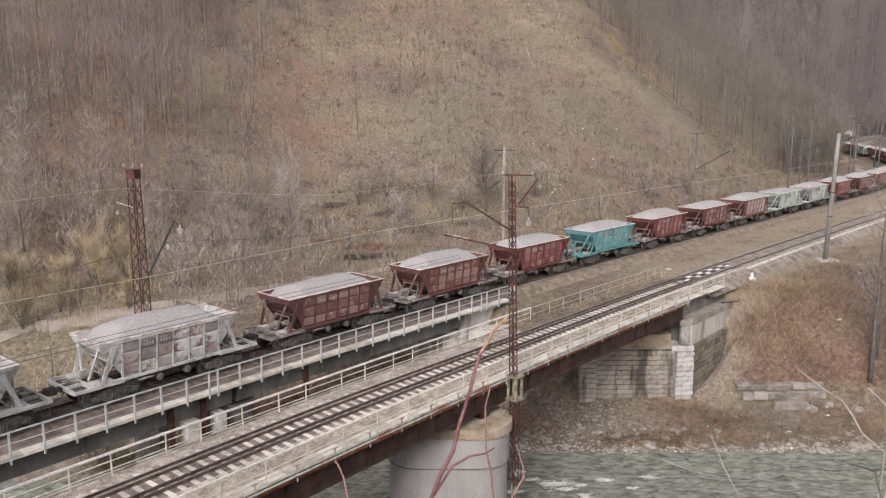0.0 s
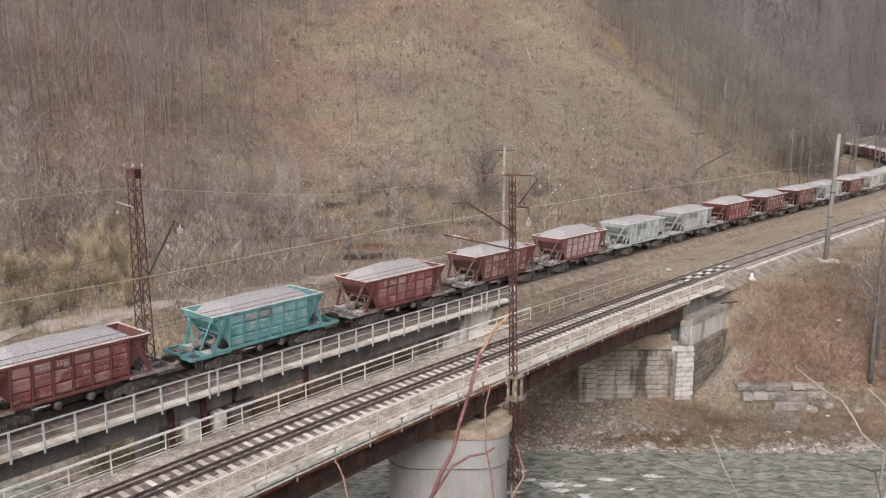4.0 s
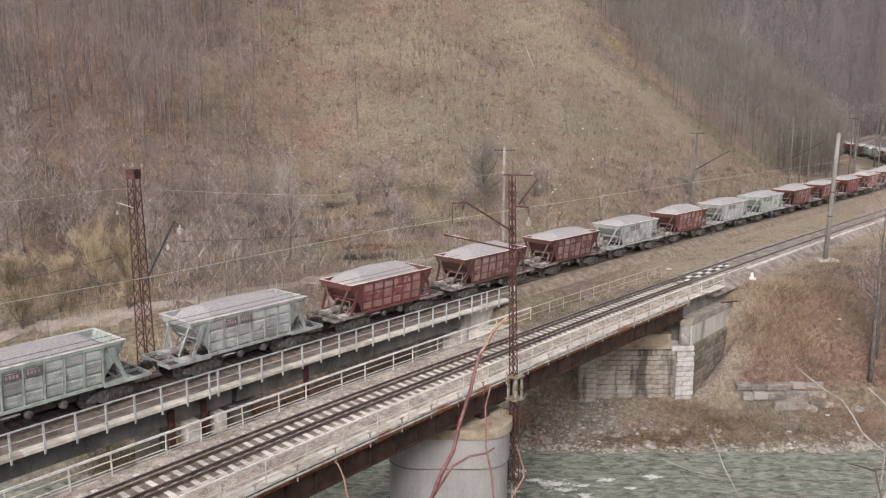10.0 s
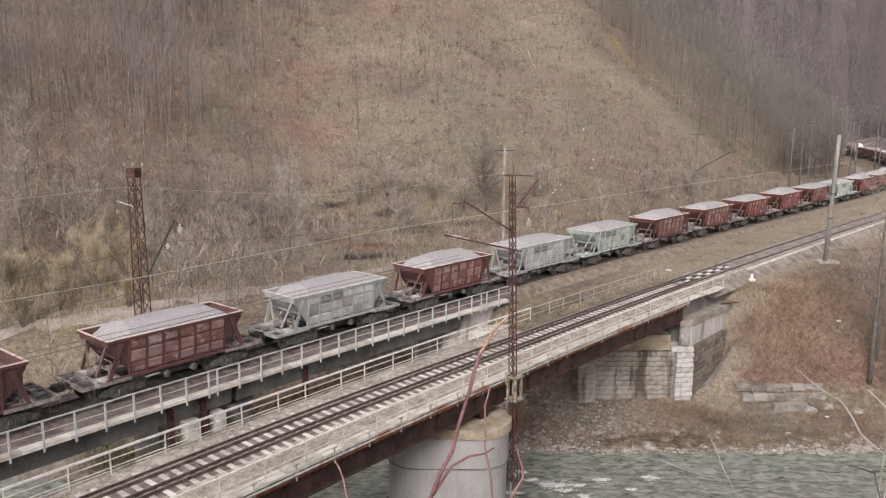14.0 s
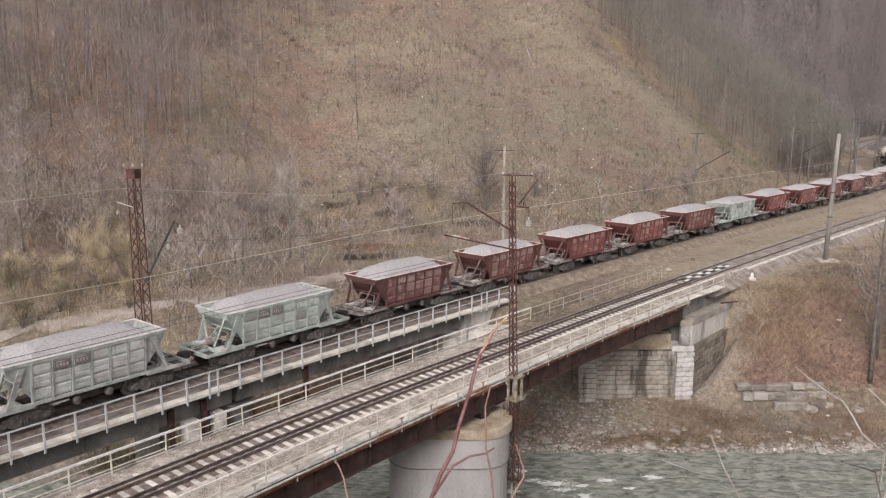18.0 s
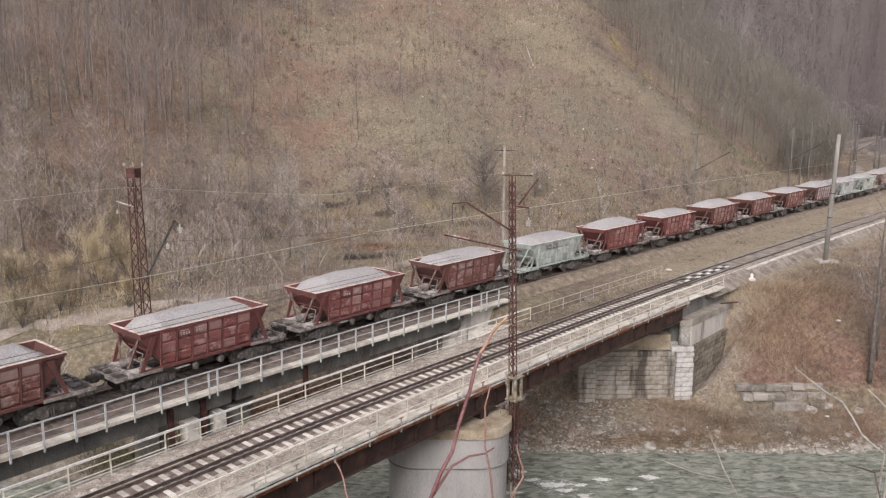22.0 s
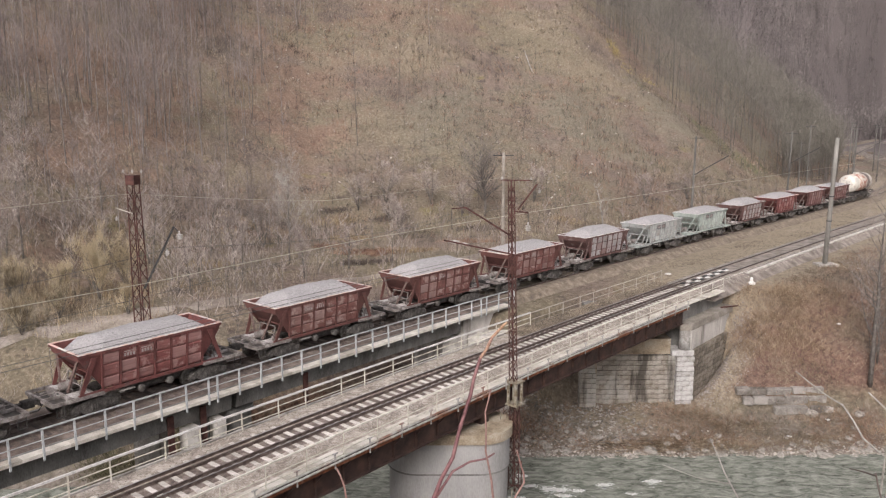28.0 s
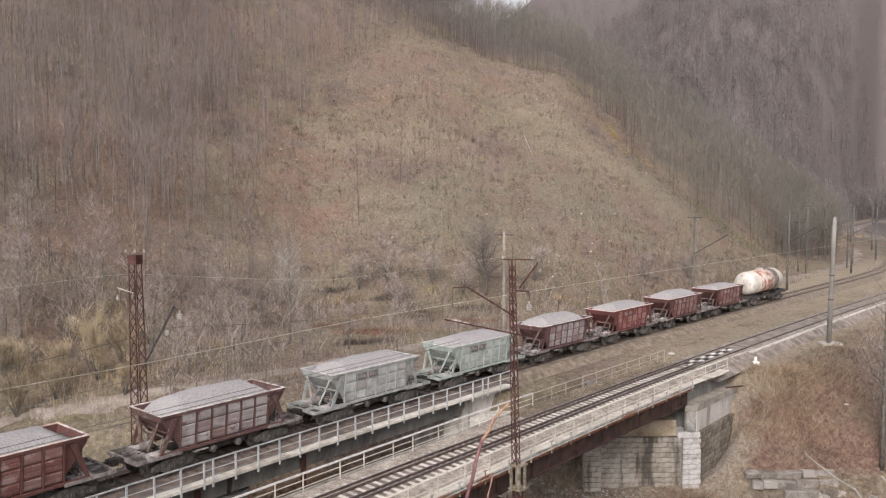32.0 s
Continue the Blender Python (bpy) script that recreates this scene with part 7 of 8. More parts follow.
def wheelset_mesh():
    bm = bmesh.new()
    for sgn in (-1, 1):
        m = Matrix.Rotation(radians(90), 4, "Z") @ Matrix.Translation((sgn * 0.80, 0, 0))
        bm_lathe(bm, [(0.10, -0.07 * sgn), (0.30, -0.05 * sgn), (0.34, -0.08 * sgn), (0.505, -0.08 * sgn), (0.475, -0.05 * sgn), (0.470, 0.06 * sgn), (0.40, 0.06 * sgn), (0.36, 0.02 * sgn), (0.16, 0.03 * sgn), (0.12, 0.10 * sgn)], 18, m)
    bm_lathe(bm, [(0.075, -1.05), (0.075, 1.05)], 10, Matrix.Rotation(radians(90), 4, "Z"))
    return to_mesh("wheelset", bm, WHEEL)


def side_frame_mesh():
    bm = bmesh.new()
    out = [(-1.12, 0.50), (-0.95, 0.62), (-0.45, 0.78), (0.45, 0.78), (0.95, 0.62), (1.12, 0.50), (1.10, 0.36), (0.72, 0.36), (0.42, 0.20), (-0.42, 0.20), (-0.72, 0.36), (-1.10, 0.36)]
    bm_prism(bm, out, -0.09, 0.09)
    for x in (-0.925, 0.925):
        bm_box(bm, x - 0.15, x + 0.15, -0.17, 0.13, 0.33, 0.60)
    for x in (-0.12, 0.0, 0.12):
        bm_lathe(bm, [(0.055, 0.18), (0.055, 0.62)], 8, Matrix.Translation((x, -0.13, 0)) @ Matrix.Rotation(radians(-90), 4, "Y"))
    return to_mesh("side_frame", bm, BOGIE_STEEL)


def bogie(parent, x, meshes):
    g = new("bogie", meshes["bolster"])
    g.parent = parent
    g.location = (x, 0, 0)
    for y in (-1.02, 1.02):
        piece("side_frame", meshes["side_frame"], g, pose(0, y, 0, 0, 0, 0 if y < 0 else 180))
    for dx in (-0.925, 0.925):
        piece("wheelset", meshes["wheelset"], g, pose(dx, 0, 0.475))
    return g


def bogie_meshes():
    bm = bmesh.new()
    bm_box(bm, -0.24, 0.24, -1.1, 1.1, 0.48, 0.80)
    bm_box(bm, -0.75, 0.75, -0.6, 0.6, 0.55, 0.66)
    return {"bolster": to_mesh("bolster", bm, BOGIE_STEEL), "side_frame": side_frame_mesh(), "wheelset": wheelset_mesh()}


BOGIE = bogie_meshes()


RNG_HEAP = np.random.default_rng(3)


def heap_mesh(seed, fill):
    """Gravel heaped in the hopper: a long mound with a rough back."""
    nx, ny = 52, 24
    lx, ly = RIM_L - 0.66, RIM_W - 0.36
    X, Y = np.meshgrid(np.linspace(-lx / 2, lx / 2, nx), np.linspace(-ly / 2, ly / 2, ny))
    u, v = np.abs((X - 0.10 * math.sin(seed * 5)) / (lx / 2 + 0.1)), np.abs(Y / (ly / 2))
    # a broad back level with the side flanges; the ends run out in short tongues
    Z = np.minimum(0.03 + fill * (1 - 0.55 * u ** 2) * (1 - v ** 2.1), (1.0 - u) * 2.3 - 0.46 - 0.08 * v ** 2)
    Z = Z - 0.07 * v ** 8 + 0.030 * wave(X, Y, 2.3, seed) + 0.022 * wave(X, Y, 7.0, seed + 1)
    Z = Z + RNG_HEAP.normal(0, 0.012, Z.shape)
    i = np.arange(nx * ny).reshape(ny, nx)
    a, b, c, d = i[:-1, :-1].ravel(), i[:-1, 1:].ravel(), i[1:, 1:].ravel(), i[1:, :-1].ravel()
    tris = np.concatenate([np.stack([a, b, c], 1), np.stack([a, c, d], 1)])
    return tri_mesh("gravel_load", np.stack([X.ravel(), Y.ravel(), Z.ravel() + RIM_Z], 1), tris, GRAVEL)


HEAPS = [heap_mesh(1.0 + 0.7 * k, f) for k, f in enumerate((0.22, 0.38, 0.54, 0.30))]


NUMBER = ramp_mat("worn_number", [(0.20, 0.14, 0.13), (0.33, 0.27, 0.255), (0.45, 0.40, 0.385)], 5.0, 0.8, bump=0.0)


def hopper_wagon():
    """An open ballast hopper wagon: ribbed sides, flared ends on slanting struts over open end platforms, two bogies. x runs along the track."""
    w = new("hopper_wagon")
    F, P = PAINTS["red"]
    hl, hw, z1, z0 = RIM_L / 2, RIM_W / 2, RIM_Z, 1.22
    rib_l, ribs = 2.62, 6             # half length of the ribbed side, its panels
    side_top = z1 - 0.16
    wy0, wy1 = hw - 0.30, hw - 0.11   # side wall leans in a little towards the floor

    def yy(z):
        u = min(1.0, max(0.0, (z - z0) / (z1 - 0.45 - z0)))
        return wy0 + (wy1 - wy0) * u

    for sgn in (-1, 1):
        # dusty flange round the mouth, sky light in its tone, on a painted angle
        bm = bmesh.new()
        bm_box(bm, -hl, hl, sgn * hw - (0.13 if sgn > 0 else 0), sgn * hw + (0.13 if sgn < 0 else 0), z1 - 0.03, z1)
        part("top_rail", bm, F, w)
        bm = bmesh.new()
        bm_box(bm, -hl + 0.02, hl - 0.02, min(sgn * (hw - 0.10), sgn * (hw - 0.02)), max(sgn * (hw - 0.10), sgn * (hw - 0.02)), z1 - 0.16, z1 - 0.031)
        part("rail_face", bm, F, w)
        bm = bmesh.new()
        bm_box(bm, sgn * hl - (0.11 if sgn > 0 else 0), sgn * hl + (0.11 if sgn < 0 else 0), -hw + 0.132, hw - 0.132, z1 - 0.032, z1 - 0.002)
        part("end_rail", bm, F, w)
        # upright apron under the end rail
        bm = bmesh.new()
        x = sgn * (hl - 0.05)
        bm_prism(bm, [(x - 0.03, z1 - 0.035), (x + 0.03, z1 - 0.035), (x - sgn * 0.12 + 0.03, z1 - 0.40), (x - sgn * 0.12 - 0.03, z1 - 0.40)], -hw + 0.11, hw - 0.11)
        part("end_apron", bm, F, w)
        # steep sheet from the apron down to the discharge mouth
        bm = bmesh.new()
        bm_prism(bm, [(sgn * (hl - 0.14), z1 - 0.39), (sgn * (hl - 0.21), z1 - 0.39), (sgn * 2.02, z0 - 0.02), (sgn * 2.10, z0 - 0.02)], -wy0 - 0.04, wy0 + 0.04)
        part("end_sheet", bm, F, w)
        bm = bmesh.new()
        bm_beam(bm, (sgn * 2.92, -wy0, 1.93), (sgn * 2.92, wy0, 1.93), 0.07, 0.07)
        part("sheet_rib", bm, F, w)
    for sgn in (-1, 1):
        bm = bmesh.new()
        half = [(hl - 0.05, z1 - 0.04), (hl - 0.15, z1 - 0.40), (hl - 0.30, z1 - 0.62), (rib_l + 0.03, z0 + 0.16), (rib_l, z0)]
        out = half + [(-x, z) for x, z in half[::-1]]
        n0 = [bm.verts.new((x, sgn * yy(z), z)) for x, z in out]
        n1 = [bm.verts.new((x, sgn * (yy(z) - 0.05), z)) for x, z in out]
        for i in range(len(out)):
            bm.faces.new((n0[i], n0[(i + 1) % len(out)], n1[(i + 1) % len(out)], n1[i]))
        for ring in (n0, n1):
            for i in range(4):
                bm.faces.new((ring[i], ring[i + 1], ring[8 - i], ring[9 - i]))
        part("side_wall", bm, F, w)
        # pressed panels between the ribs, in three rows
        xs = [-rib_l + 2 * rib_l * i / ribs for i in range(ribs + 1)]
        rows = ((z0 + 0.03, z0 + 0.50), (z0 + 0.55, z0 + 1.13), (z0 + 1.18, side_top - 0.02))
        for a, b in zip(xs, xs[1:]):
            for lo, hi in rows:
                bm = bmesh.new()
                mid = (lo + hi) / 2
                rings = []
                for z, o in ((lo, 0.003), (lo + 0.07, 0.036), (mid - 0.05, 0.036), (mid, 0.022), (mid + 0.04, 0.036), (hi - 0.05, 0.036), (hi, 0.003)):
                    k = 0.05 if o < 0.01 else 0.085
                    rings.append([bm.verts.new((x, sgn * (yy(z) + y), z)) for x, y in ((a + 0.05, 0.003), (a + k, o), (b - k, o), (b - 0.05, 0.003))] if o > 0.01 else
                                 [bm.verts.new((x, sgn * (yy(z) + o), z)) for x in (a + 0.05, a + 0.085, b - 0.085, b - 0.05)])
                for r0, r1 in zip(rings, rings[1:]):
                    for k in range(3):
                        bm.faces.new((r0[k], r0[k + 1], r1[k + 1], r1[k]))
                part("panel", bm, P, w)
        for x in xs:
            bm = bmesh.new()
            q = []
            for o in (0.0, 0.085):
                for z, dx in ((z0 - 0.14, -0.038), (z0 - 0.14, 0.038), (side_top, 0.038), (side_top, -0.038)):
                    q.append(bm.verts.new((x + dx, sgn * (yy(z) + o), z)))
            for f in ((4, 5, 6, 7), (0, 1, 5, 4), (1, 2, 6, 5), (2, 3, 7, 6), (3, 0, 4, 7)):
                bm.faces.new([q[k] for k in f])
            part("rib", bm, F, w)
        # long sill that runs on to the feet of the corner struts
        bm = bmesh.new()
        bm_box(bm, -3.75, 3.75, sgn * (wy0 + 0.07) - 0.08, sgn * (wy0 + 0.07) + 0.08, z0 - 0.16, z0 - 0.03)
        part("side_sill", bm, F, w)
    # slanting struts that carry the flared ends
    for sx in (-1, 1):
        for sy in (-1, 1):
            bm = bmesh.new()
            a, b = Vector((sx * 2.98, sy * (wy1 + 0.07), 2.86)), Vector((sx * 3.66, sy * (wy0 + 0.13), 1.15))
            q = []
            for p, wd in ((a, 0.14), (b, 0.09)):
                for dx, dy in ((-1, -0.03), (1, -0.03), (1, 0.03), (-1, 0.03)):
                    q.append(bm.verts.new((p.x + dx * wd, p.y + dy, p.z)))
            for f in ((3, 2, 1, 0), (4, 5, 6, 7), (0, 1, 5, 4), (1, 2, 6, 5), (2, 3, 7, 6), (3, 0, 4, 7)):
                bm.faces.new([q[k] for k in f])
            part("corner_strut", bm, F, w)
            bm = bmesh.new()
            bm_beam(bm, (sx * (hl - 0.17), sy * 1.08, z1 - 0.33), (sx * 3.78, sy * 0.30, 1.14), 0.09, 0.10)
            part("inner_strut", bm, F, w)
            bm = bmesh.new()
            bm_beam(bm, (sx * 3.45, sy * 0.80, 1.14), (sx * 2.78, sy * 0.80, 1.82), 0.09, 0.09)
            part("sheet_stay", bm, F, w)
        # bent pipe guard on the platform
        bm = bmesh.new()
        for a, b in (((3.55, -0.95, 1.14), (3.34, -0.95, 1.93)), ((3.34, -0.97, 1.93), (3.34, 0.44, 1.93)), ((3.34, 0.42, 1.93), (3.55, 0.42, 1.14))):
            bm_beam(bm, (sx * a[0], a[1], a[2]), (sx * b[0], b[1], b[2]), 0.05, 0.05)
        part("pipe_guard", bm, FRAME_STEEL, w)
        bm = bmesh.new()
        bm_beam(bm, (sx * 3.45, -0.95, 1.52), (sx * 3.45, 0.42, 1.52), 0.04, 0.04)
        part("cross_bar", bm, FRAME_STEEL, w)
        # open end platform of edge angles and cross members
        bm = bmesh.new()
        for y in (-1.36, 1.36):
            bm_box(bm, min(sx * 2.6, sx * 4.95), max(sx * 2.6, sx * 4.95), y - 0.045, y + 0.045, 0.99, 1.15)
        for x, k in ((4.90, 0.06), (4.02, 0.07), (3.02, 0.07)):
            bm_box(bm, sx * x - k, sx * x + k, -1.31, 1.31, 0.96, 1.14)
        bm_box(bm, min(sx * 4.1, sx * 4.83), max(sx * 4.1, sx * 4.83), -0.30, -0.22, 0.98, 1.13)
        bm_box(bm, min(sx * 4.1, sx * 4.83), max(sx * 4.1, sx * 4.83), 0.22, 0.30, 0.98, 1.13)
        part("end_frame", bm, FRAME_STEEL, w, "dusty open end frame")
        for y0, y1 in ((-1.29, -0.42), (0.55, 1.29)):
            bm = bmesh.new()
            bm_box(bm, min(sx * 3.10, sx * 3.94), max(sx * 3.10, sx * 3.94), y0, y1, 1.10, 1.135)
            part("platform", bm, DECK_STEEL, w, "gravel-dusted platform plate")
        for y in (-0.78, 0.78):
            bm = bmesh.new()
            bm_box(bm, min(sx * 4.10, sx * 4.83), max(sx * 4.10, sx * 4.83), y - 0.46, y + 0.46, 0.955, 0.98)
            part("tray_floor", bm, TRAY, w, "dark tray floor")
        bm = bmesh.new()
        bm_lathe(bm, [(0.10, -0.42), (0.20, -0.36), (0.20, 0.36), (0.10, 0.42)], 12, Matrix.Translation((sx * 3.62, 0.02, 1.38)))
        part("air_tank" if sx < 0 else "brake_cylinder", bm, FRAME_STEEL, w, smooth=True)
        bm = bmesh.new()
        bm_box(bm, sx * 3.62 - 0.10, sx * 3.62 + 0.10, -0.28, 0.30, 1.10, 1.22)
        bm_box(bm, sx * 4.35 - 0.14, sx * 4.35 + 0.14, -0.16, 0.16, 1.12, 1.26)
        bm_beam(bm, (sx * 3.9, 0.1, 1.30), (sx * 4.7, 0.45, 1.16), 0.05, 0.05)
        part("brake_gear", bm, FRAME_STEEL, w)
        bm = bmesh.new()
        bm_box(bm, min(sx * 4.9, sx * 5.25), max(sx * 4.9, sx * 5.25), -0.12, 0.12, 0.92, 1.12)
        bm_box(bm, min(sx * 5.2, sx * 5.47), max(sx * 5.2, sx * 5.47), -0.20, 0.16, 0.86, 1.20)
        part("coupler", bm, STEEL_DARK, w)
        bm = bmesh.new()
        bm_tube(bm, [(sx * 4.92, -0.42, 1.0), (sx * 5.15, -0.40, 0.72), (sx * 5.42, -0.36, 0.70)], [0.03] * 3, 5)
        part("brake_hose", bm, STEEL_DARK, w)
        bogie(w, sx * 2.98, BOGIE)
        for sy in (-1, 1):
            bm = bmesh.new()
            x0 = sx * 4.62
            for dx in (-0.18, 0.18):
                bm_box(bm, x0 + dx - 0.02, x0 + dx + 0.02, sy * 1.43 - 0.015, sy * 1.43 + 0.015, 0.52, 1.0)
            bm_box(bm, x0 - 0.2, x0 + 0.2, sy * 1.43 - 0.05, sy * 1.43 + 0.05, 0.50, 0.53)
            part("step", bm, STEEL_DARK, w)
    # centre sill, discharge gear and its little drums
    bm = bmesh.new()
    bm_box(bm, -5.0, 5.0, -0.22, 0.22, 0.84, 1.12)
    part("centre_sill", bm, STEEL_DARK, w)
    bm = bmesh.new()
    bm_prism(bm, [(-2.1, 1.2), (2.1, 1.2), (1.35, 0.62), (-1.35, 0.62)], -0.95, 0.95)
    part("discharge_hopper", bm, STEEL_DARK, w)
    for x in (-0.75, 0.75):
        for y in (-1.22, 1.22):
            bm = bmesh.new()
            bm_lathe(bm, [(0.06, -0.14), (0.19, -0.11), (0.19, 0.11), (0.06, 0.14)], 12, Matrix.Translation((x, y, 0.74)) @ Matrix.Rotation(radians(90), 4, "Z"))
            part("drum", bm, WHEEL, w)
    for y in (-1.28, 1.28):
        bm = bmesh.new()
        bm_box(bm, -1.9, -1.1, y - 0.12, y + 0.12, 0.88, 0.92)
        part("footboard", bm, FRAME_STEEL, w)
    # fleet numbers too faint to read: worn pale bars on dark plates
    pitch = 2 * rib_l / ribs
    for x0 in (-2 * pitch + 0.12, -pitch + 0.12):
        for sgn in (-1, 1):
            y = sgn * (yy(2.62) + 0.047)
            bm = bmesh.new()
            bm_box(bm, x0 - 0.01, x0 + pitch - 0.19, y - 0.003, y + 0.003, 2.46, 2.84)
            part("number_plate", bm, PLATE, w)
            bm = bmesh.new()
            y = sgn * (yy(2.62) + 0.054)
            for k in range(4):
                xk = x0 + 0.05 + 0.145 * k
                bm_box(bm, xk, xk + 0.09, y - 0.003, y + 0.003, 2.55, 2.70)
            bm_box(bm, x0 + 0.05, x0 + 0.52, y - 0.003, y + 0.003, 2.755, 2.79)
            part("number_bar", bm, NUMBER, w, "worn pale number bar")
    return w


TRAY = ramp_mat("dark_tray", [(0.03, 0.026, 0.024), (0.075, 0.066, 0.06), (0.14, 0.125, 0.115)], 3.0, 0.85, 0.1, bump=0.3)
PLATE = ramp_mat("dark_number_plate", [(0.07, 0.065, 0.065), (0.12, 0.11, 0.11), (0.18, 0.17, 0.168)], 4.0, 0.8, bump=0.0)
STRUT = ramp_mat("strut_steel", [(0.085, 0.052, 0.045), (0.15, 0.10, 0.088), (0.26, 0.20, 0.18)], 4.0, 0.8, 0.1, bump=0.15)
BODY_PARTS = ("top_rail", "rail_face", "end_rail", "end_apron", "end_sheet", "sheet_rib", "side_wall", "rib", "side_sill", "corner_strut", "inner_strut", "sheet_stay", "end_frame")
RIMS = ("top_rail", "end_rail")
MASTER = hopper_wagon()
for o in MASTER.children:
    if o.data and o.name.split(".")[0] in BODY_PARTS + ("panel",):
        o.material_slots[0].link = "OBJECT"
# order of the train, head first: paint, load
TRAIN = ("grey 1", "white 2", "dark 1", "brown 2", "red 1", "turquoise 1", "red 2", "brown 1", "pink 2", "green 0",
         "grey 1", "red 2", "dark 2", "dark 1", "grey 1", "brown 2", "grey 1", "green 1", "dark 2", "brown 1",
         "red 1", "red 2", "brown 1", "green 1", "red 2", "red 1", "brown 2", "brown 2", "brown 1", "greybrown 2",
         "grey 1", "green 1", "greybrown 2", "red 1", "dark 2", "dark 0")
PAINT_WORDS = {"red": "faded red", "brown": "rusty brown-red", "dark": "dark maroon", "pink": "pink and grey patched", "greybrown": "grey-brown patched",
               "grey": "light grey", "white": "whitish grey, maroon-flaked", "green": "pale grey-green", "turquoise": "turquoise"}
WAGONS = []
for i, row in enumerate(TRAIN):
    colour, heap = row.split()
    w = copy_thing(MASTER, pose(0, 0, 0))
    w.name = "hopper_wagon"
    F, P = PAINTS[colour]
    for o in list(w.children):
        kind = o.name.split(".")[0]
        if kind == "number_plate" and colour not in ("white", "grey", "green"):
            bpy.data.objects.remove(o)
        elif kind in RIMS:
            o.material_slots[0].material = RIM_PAINT[colour]
        elif kind in ("inner_strut", "sheet_stay") and colour in ("red", "brown", "dark", "pink", "greybrown"):
            o.material_slots[0].material = STRUT
        elif kind == "end_frame" and colour not in ("white", "grey", "green", "turquoise"):
            o.material_slots[0].material = FRAME_STEEL
        elif kind in BODY_PARTS:
            o.material_slots[0].material = F
        elif kind == "panel":
            o.material_slots[0].material = P
    ob = new("gravel_load", HEAPS[int(heap)])
    ob.parent = w
    ob["label"] = "heaped grey gravel"
    tagged(w, f"{PAINT_WORDS[colour]} ribbed steel hopper wagon heaped with grey gravel", "wagon", "wagons of the gravel train")
    WAGONS.append(w)
for o in (*MASTER.children_recursive, MASTER):
    bpy.data.objects.remove(o)


TANK_WHITE = paint("tank_white", (0.56, 0.53, 0.48), (0.40, 0.30, 0.24), 0.03)


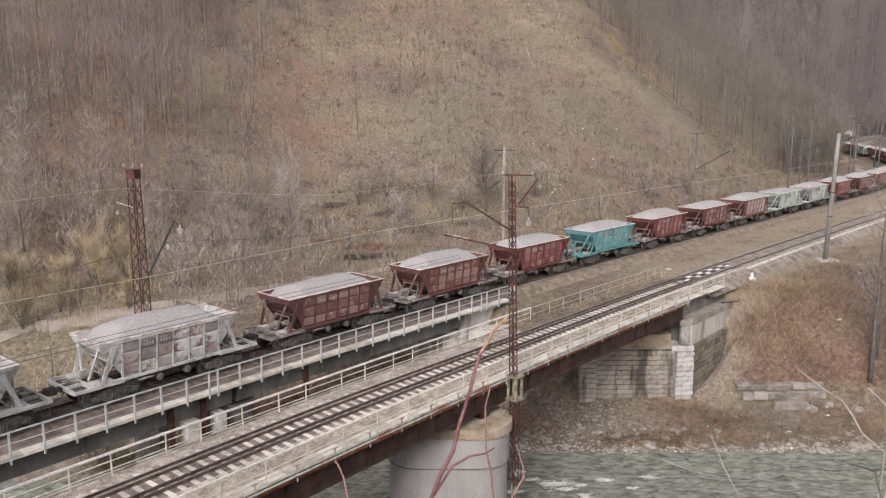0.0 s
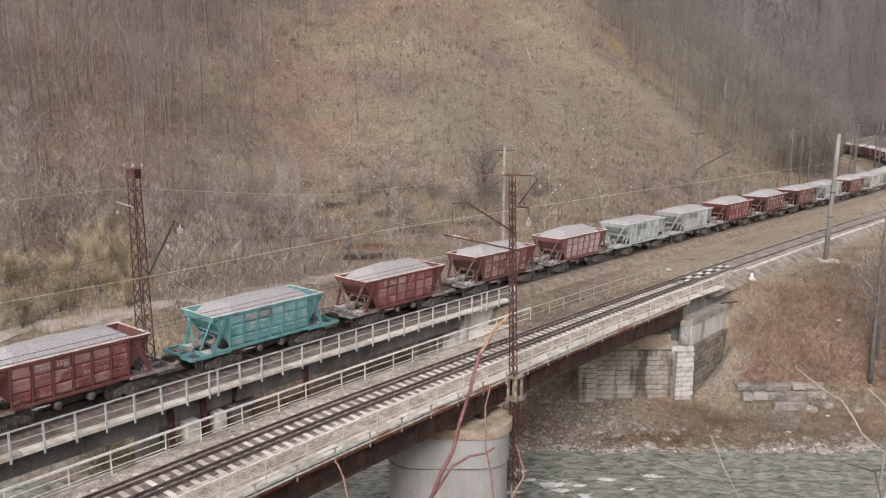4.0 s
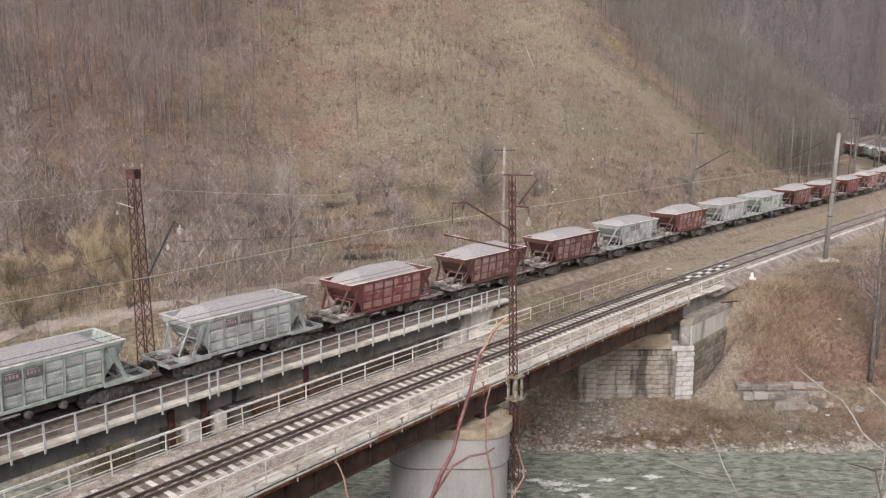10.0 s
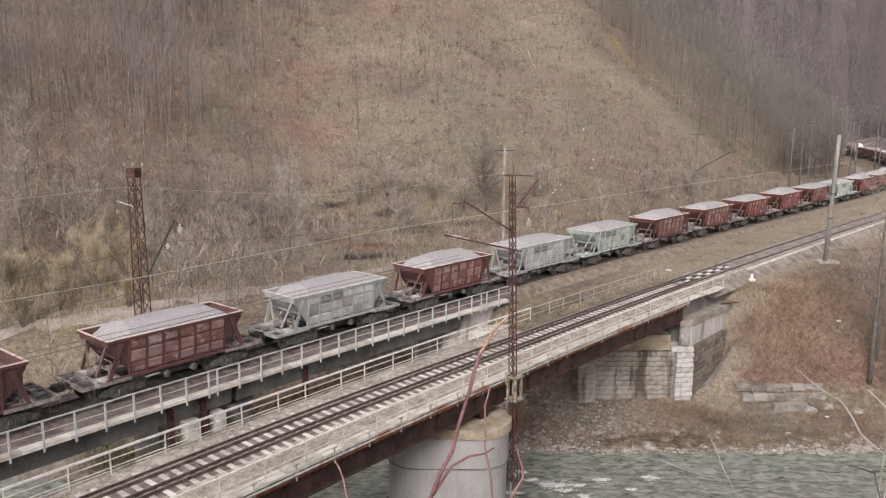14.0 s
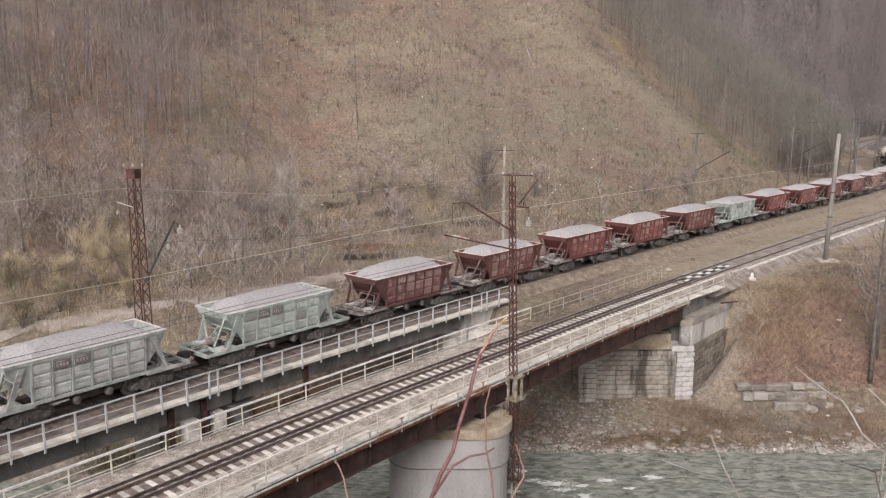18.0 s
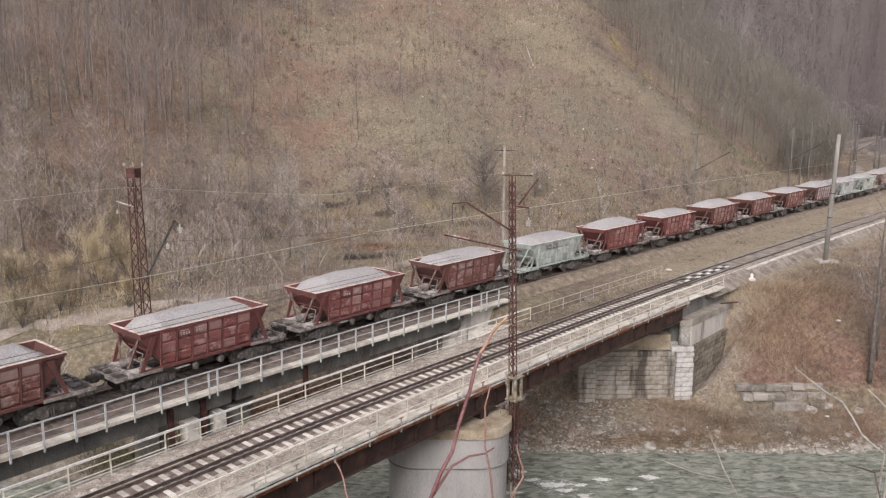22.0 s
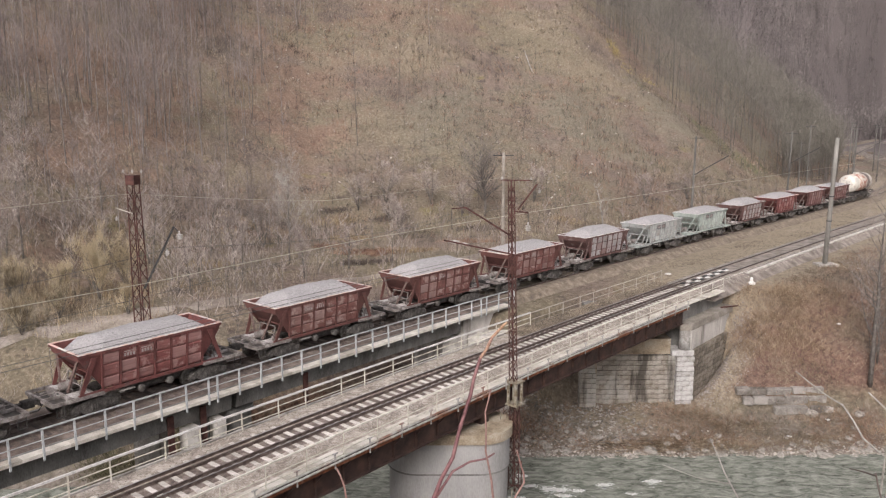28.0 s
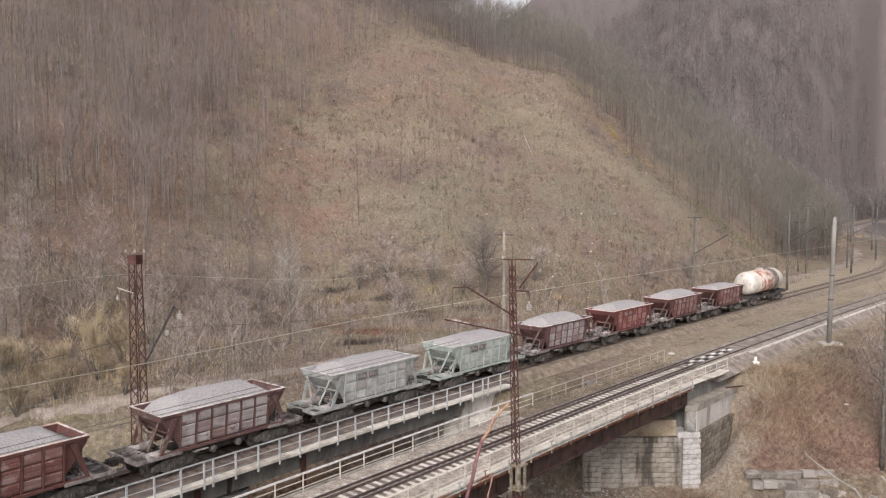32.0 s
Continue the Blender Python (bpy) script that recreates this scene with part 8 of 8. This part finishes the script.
def tank_wagon():
    """The short white tank wagon with a red band and dark stain at the train's tail."""
    w = tagged(new("tank_wagon"), "white tank wagon with red patch and dark spill stain", "wagon", "wagons of the gravel train")
    bm = bmesh.new()
    bm_lathe(bm, [(0.2, -4.75), (0.9, -4.66), (1.3, -4.4), (1.42, -4.0), (1.42, 4.0), (1.3, 4.4), (0.9, 4.66), (0.2, 4.75)], 28, Matrix.Translation((0, 0, 2.72)))
    part("tank", bm, TANK_WHITE, w, smooth=True)
    bm = bmesh.new()
    bm_lathe(bm, [(1.40, -2.6), (1.428, -2.58), (1.428, 1.48), (1.40, 1.50)], 28, Matrix.Translation((0, 0, 2.72)))
    part("red_band", bm, paint("tank_red", (0.36, 0.15, 0.11), (0.60, 0.54, 0.47), 0.16), w, "faded red band", smooth=True)
    bm = bmesh.new()
    bm_lathe(bm, [(1.40, 1.52), (1.430, 1.54), (1.430, 2.85), (1.40, 2.87)], 28, Matrix.Translation((0, 0, 2.72)))
    part("spill_stain", bm, paint("tank_stain", (0.14, 0.11, 0.10), (0.40, 0.36, 0.33), 0.09), w, "dark oily stain", smooth=True)
    bm = bmesh.new()
    bm_lathe(bm, [(0.45, 4.0), (0.45, 4.35)], 16, Matrix.Rotation(radians(-90), 4, "Y"))
    part("dome", bm, TANK_WHITE, w)
    for y in (-1.3, 1.3):
        bm = bmesh.new()
        bm_box(bm, -5.4, 5.4, y - 0.08, y + 0.08, 1.0, 1.2)
        part("side_sill", bm, STEEL_DARK, w)
    for x in (-5.35, -3.6, 0, 3.6, 5.35):
        bm = bmesh.new()
        bm_box(bm, x - 0.15, x + 0.15, -1.22, 1.22, 1.0, 1.36)
        part("saddle", bm, STEEL_DARK, w)
    bm = bmesh.new()
    bm_box(bm, -5.9, 5.9, -0.22, 0.22, 0.85, 1.15)
    part("centre_sill", bm, STEEL_DARK, w)
    for x in (-3.9, 3.9):
        bogie(w, x, BOGIE)
    return w


TANKER = tank_wagon()


def head_position(t):
    """Where the wagon numbered 0 stands along the line at t seconds."""
    return HEAD0 + HEAD1 * t + HEAD2 * t * t + HEAD3 * t ** 3


HEAD0, HEAD1, HEAD2, HEAD3 = 32.42, -9.470, 0.01958, -0.000569


def motions():
    # the foam heaves in its place and slides to and fro with the current
    for ob, x, y, z, k in CRESTS:
        walk(ob, [(0.5 * i, pose(x + 0.12 * math.sin(2.3 * i * 0.5 + k) + 0.05 * math.sin(4.7 * i * 0.5 + 2 * k), y + 0.05 * math.sin(3.1 * i * 0.5 + 3 * k), z + 0.04 * math.sin(3.9 * i * 0.5 + k), 0, 0, 6 * math.sin(1.7 * i * 0.5 + k))) for i in range(65)])
    for i, w in enumerate(WAGONS + [TANKER]):
        base = (i - 6) * PITCH + (0.9 if w is TANKER else 0.0)
        walk(w, [(t, at(base + head_position(t), 0.0, RAIL_T)) for t in [k * 1.0 for k in range(33)]])
    # all wheelsets roll alike: the front and the rear one of a bogie are keyed once, the rest share their keys
    sets = [o for w in WAGONS + [TANKER] for o in w.children_recursive if o.name.split(".")[0] == "wheelset"]
    for dx in (-0.925, 0.925):
        same = [o for o in sets if abs(o.location.x - dx) < 0.01]
        first = same[0]
        rows = []
        for k in range(32 * 15 + 1):
            t = k / 15
            rows.append((t, pose(dx, 0, 0.475) @ Matrix.Rotation((head_position(t) - head_position(0)) / 0.475, 4, "Y")))
        walk(first, rows)
        for o in same[1:]:
            keys = o.animation_data_create()
            o.rotation_mode = "QUATERNION"
            keys.action = first.animation_data.action
            keys.action_slot = first.animation_data.action_slot


motions()
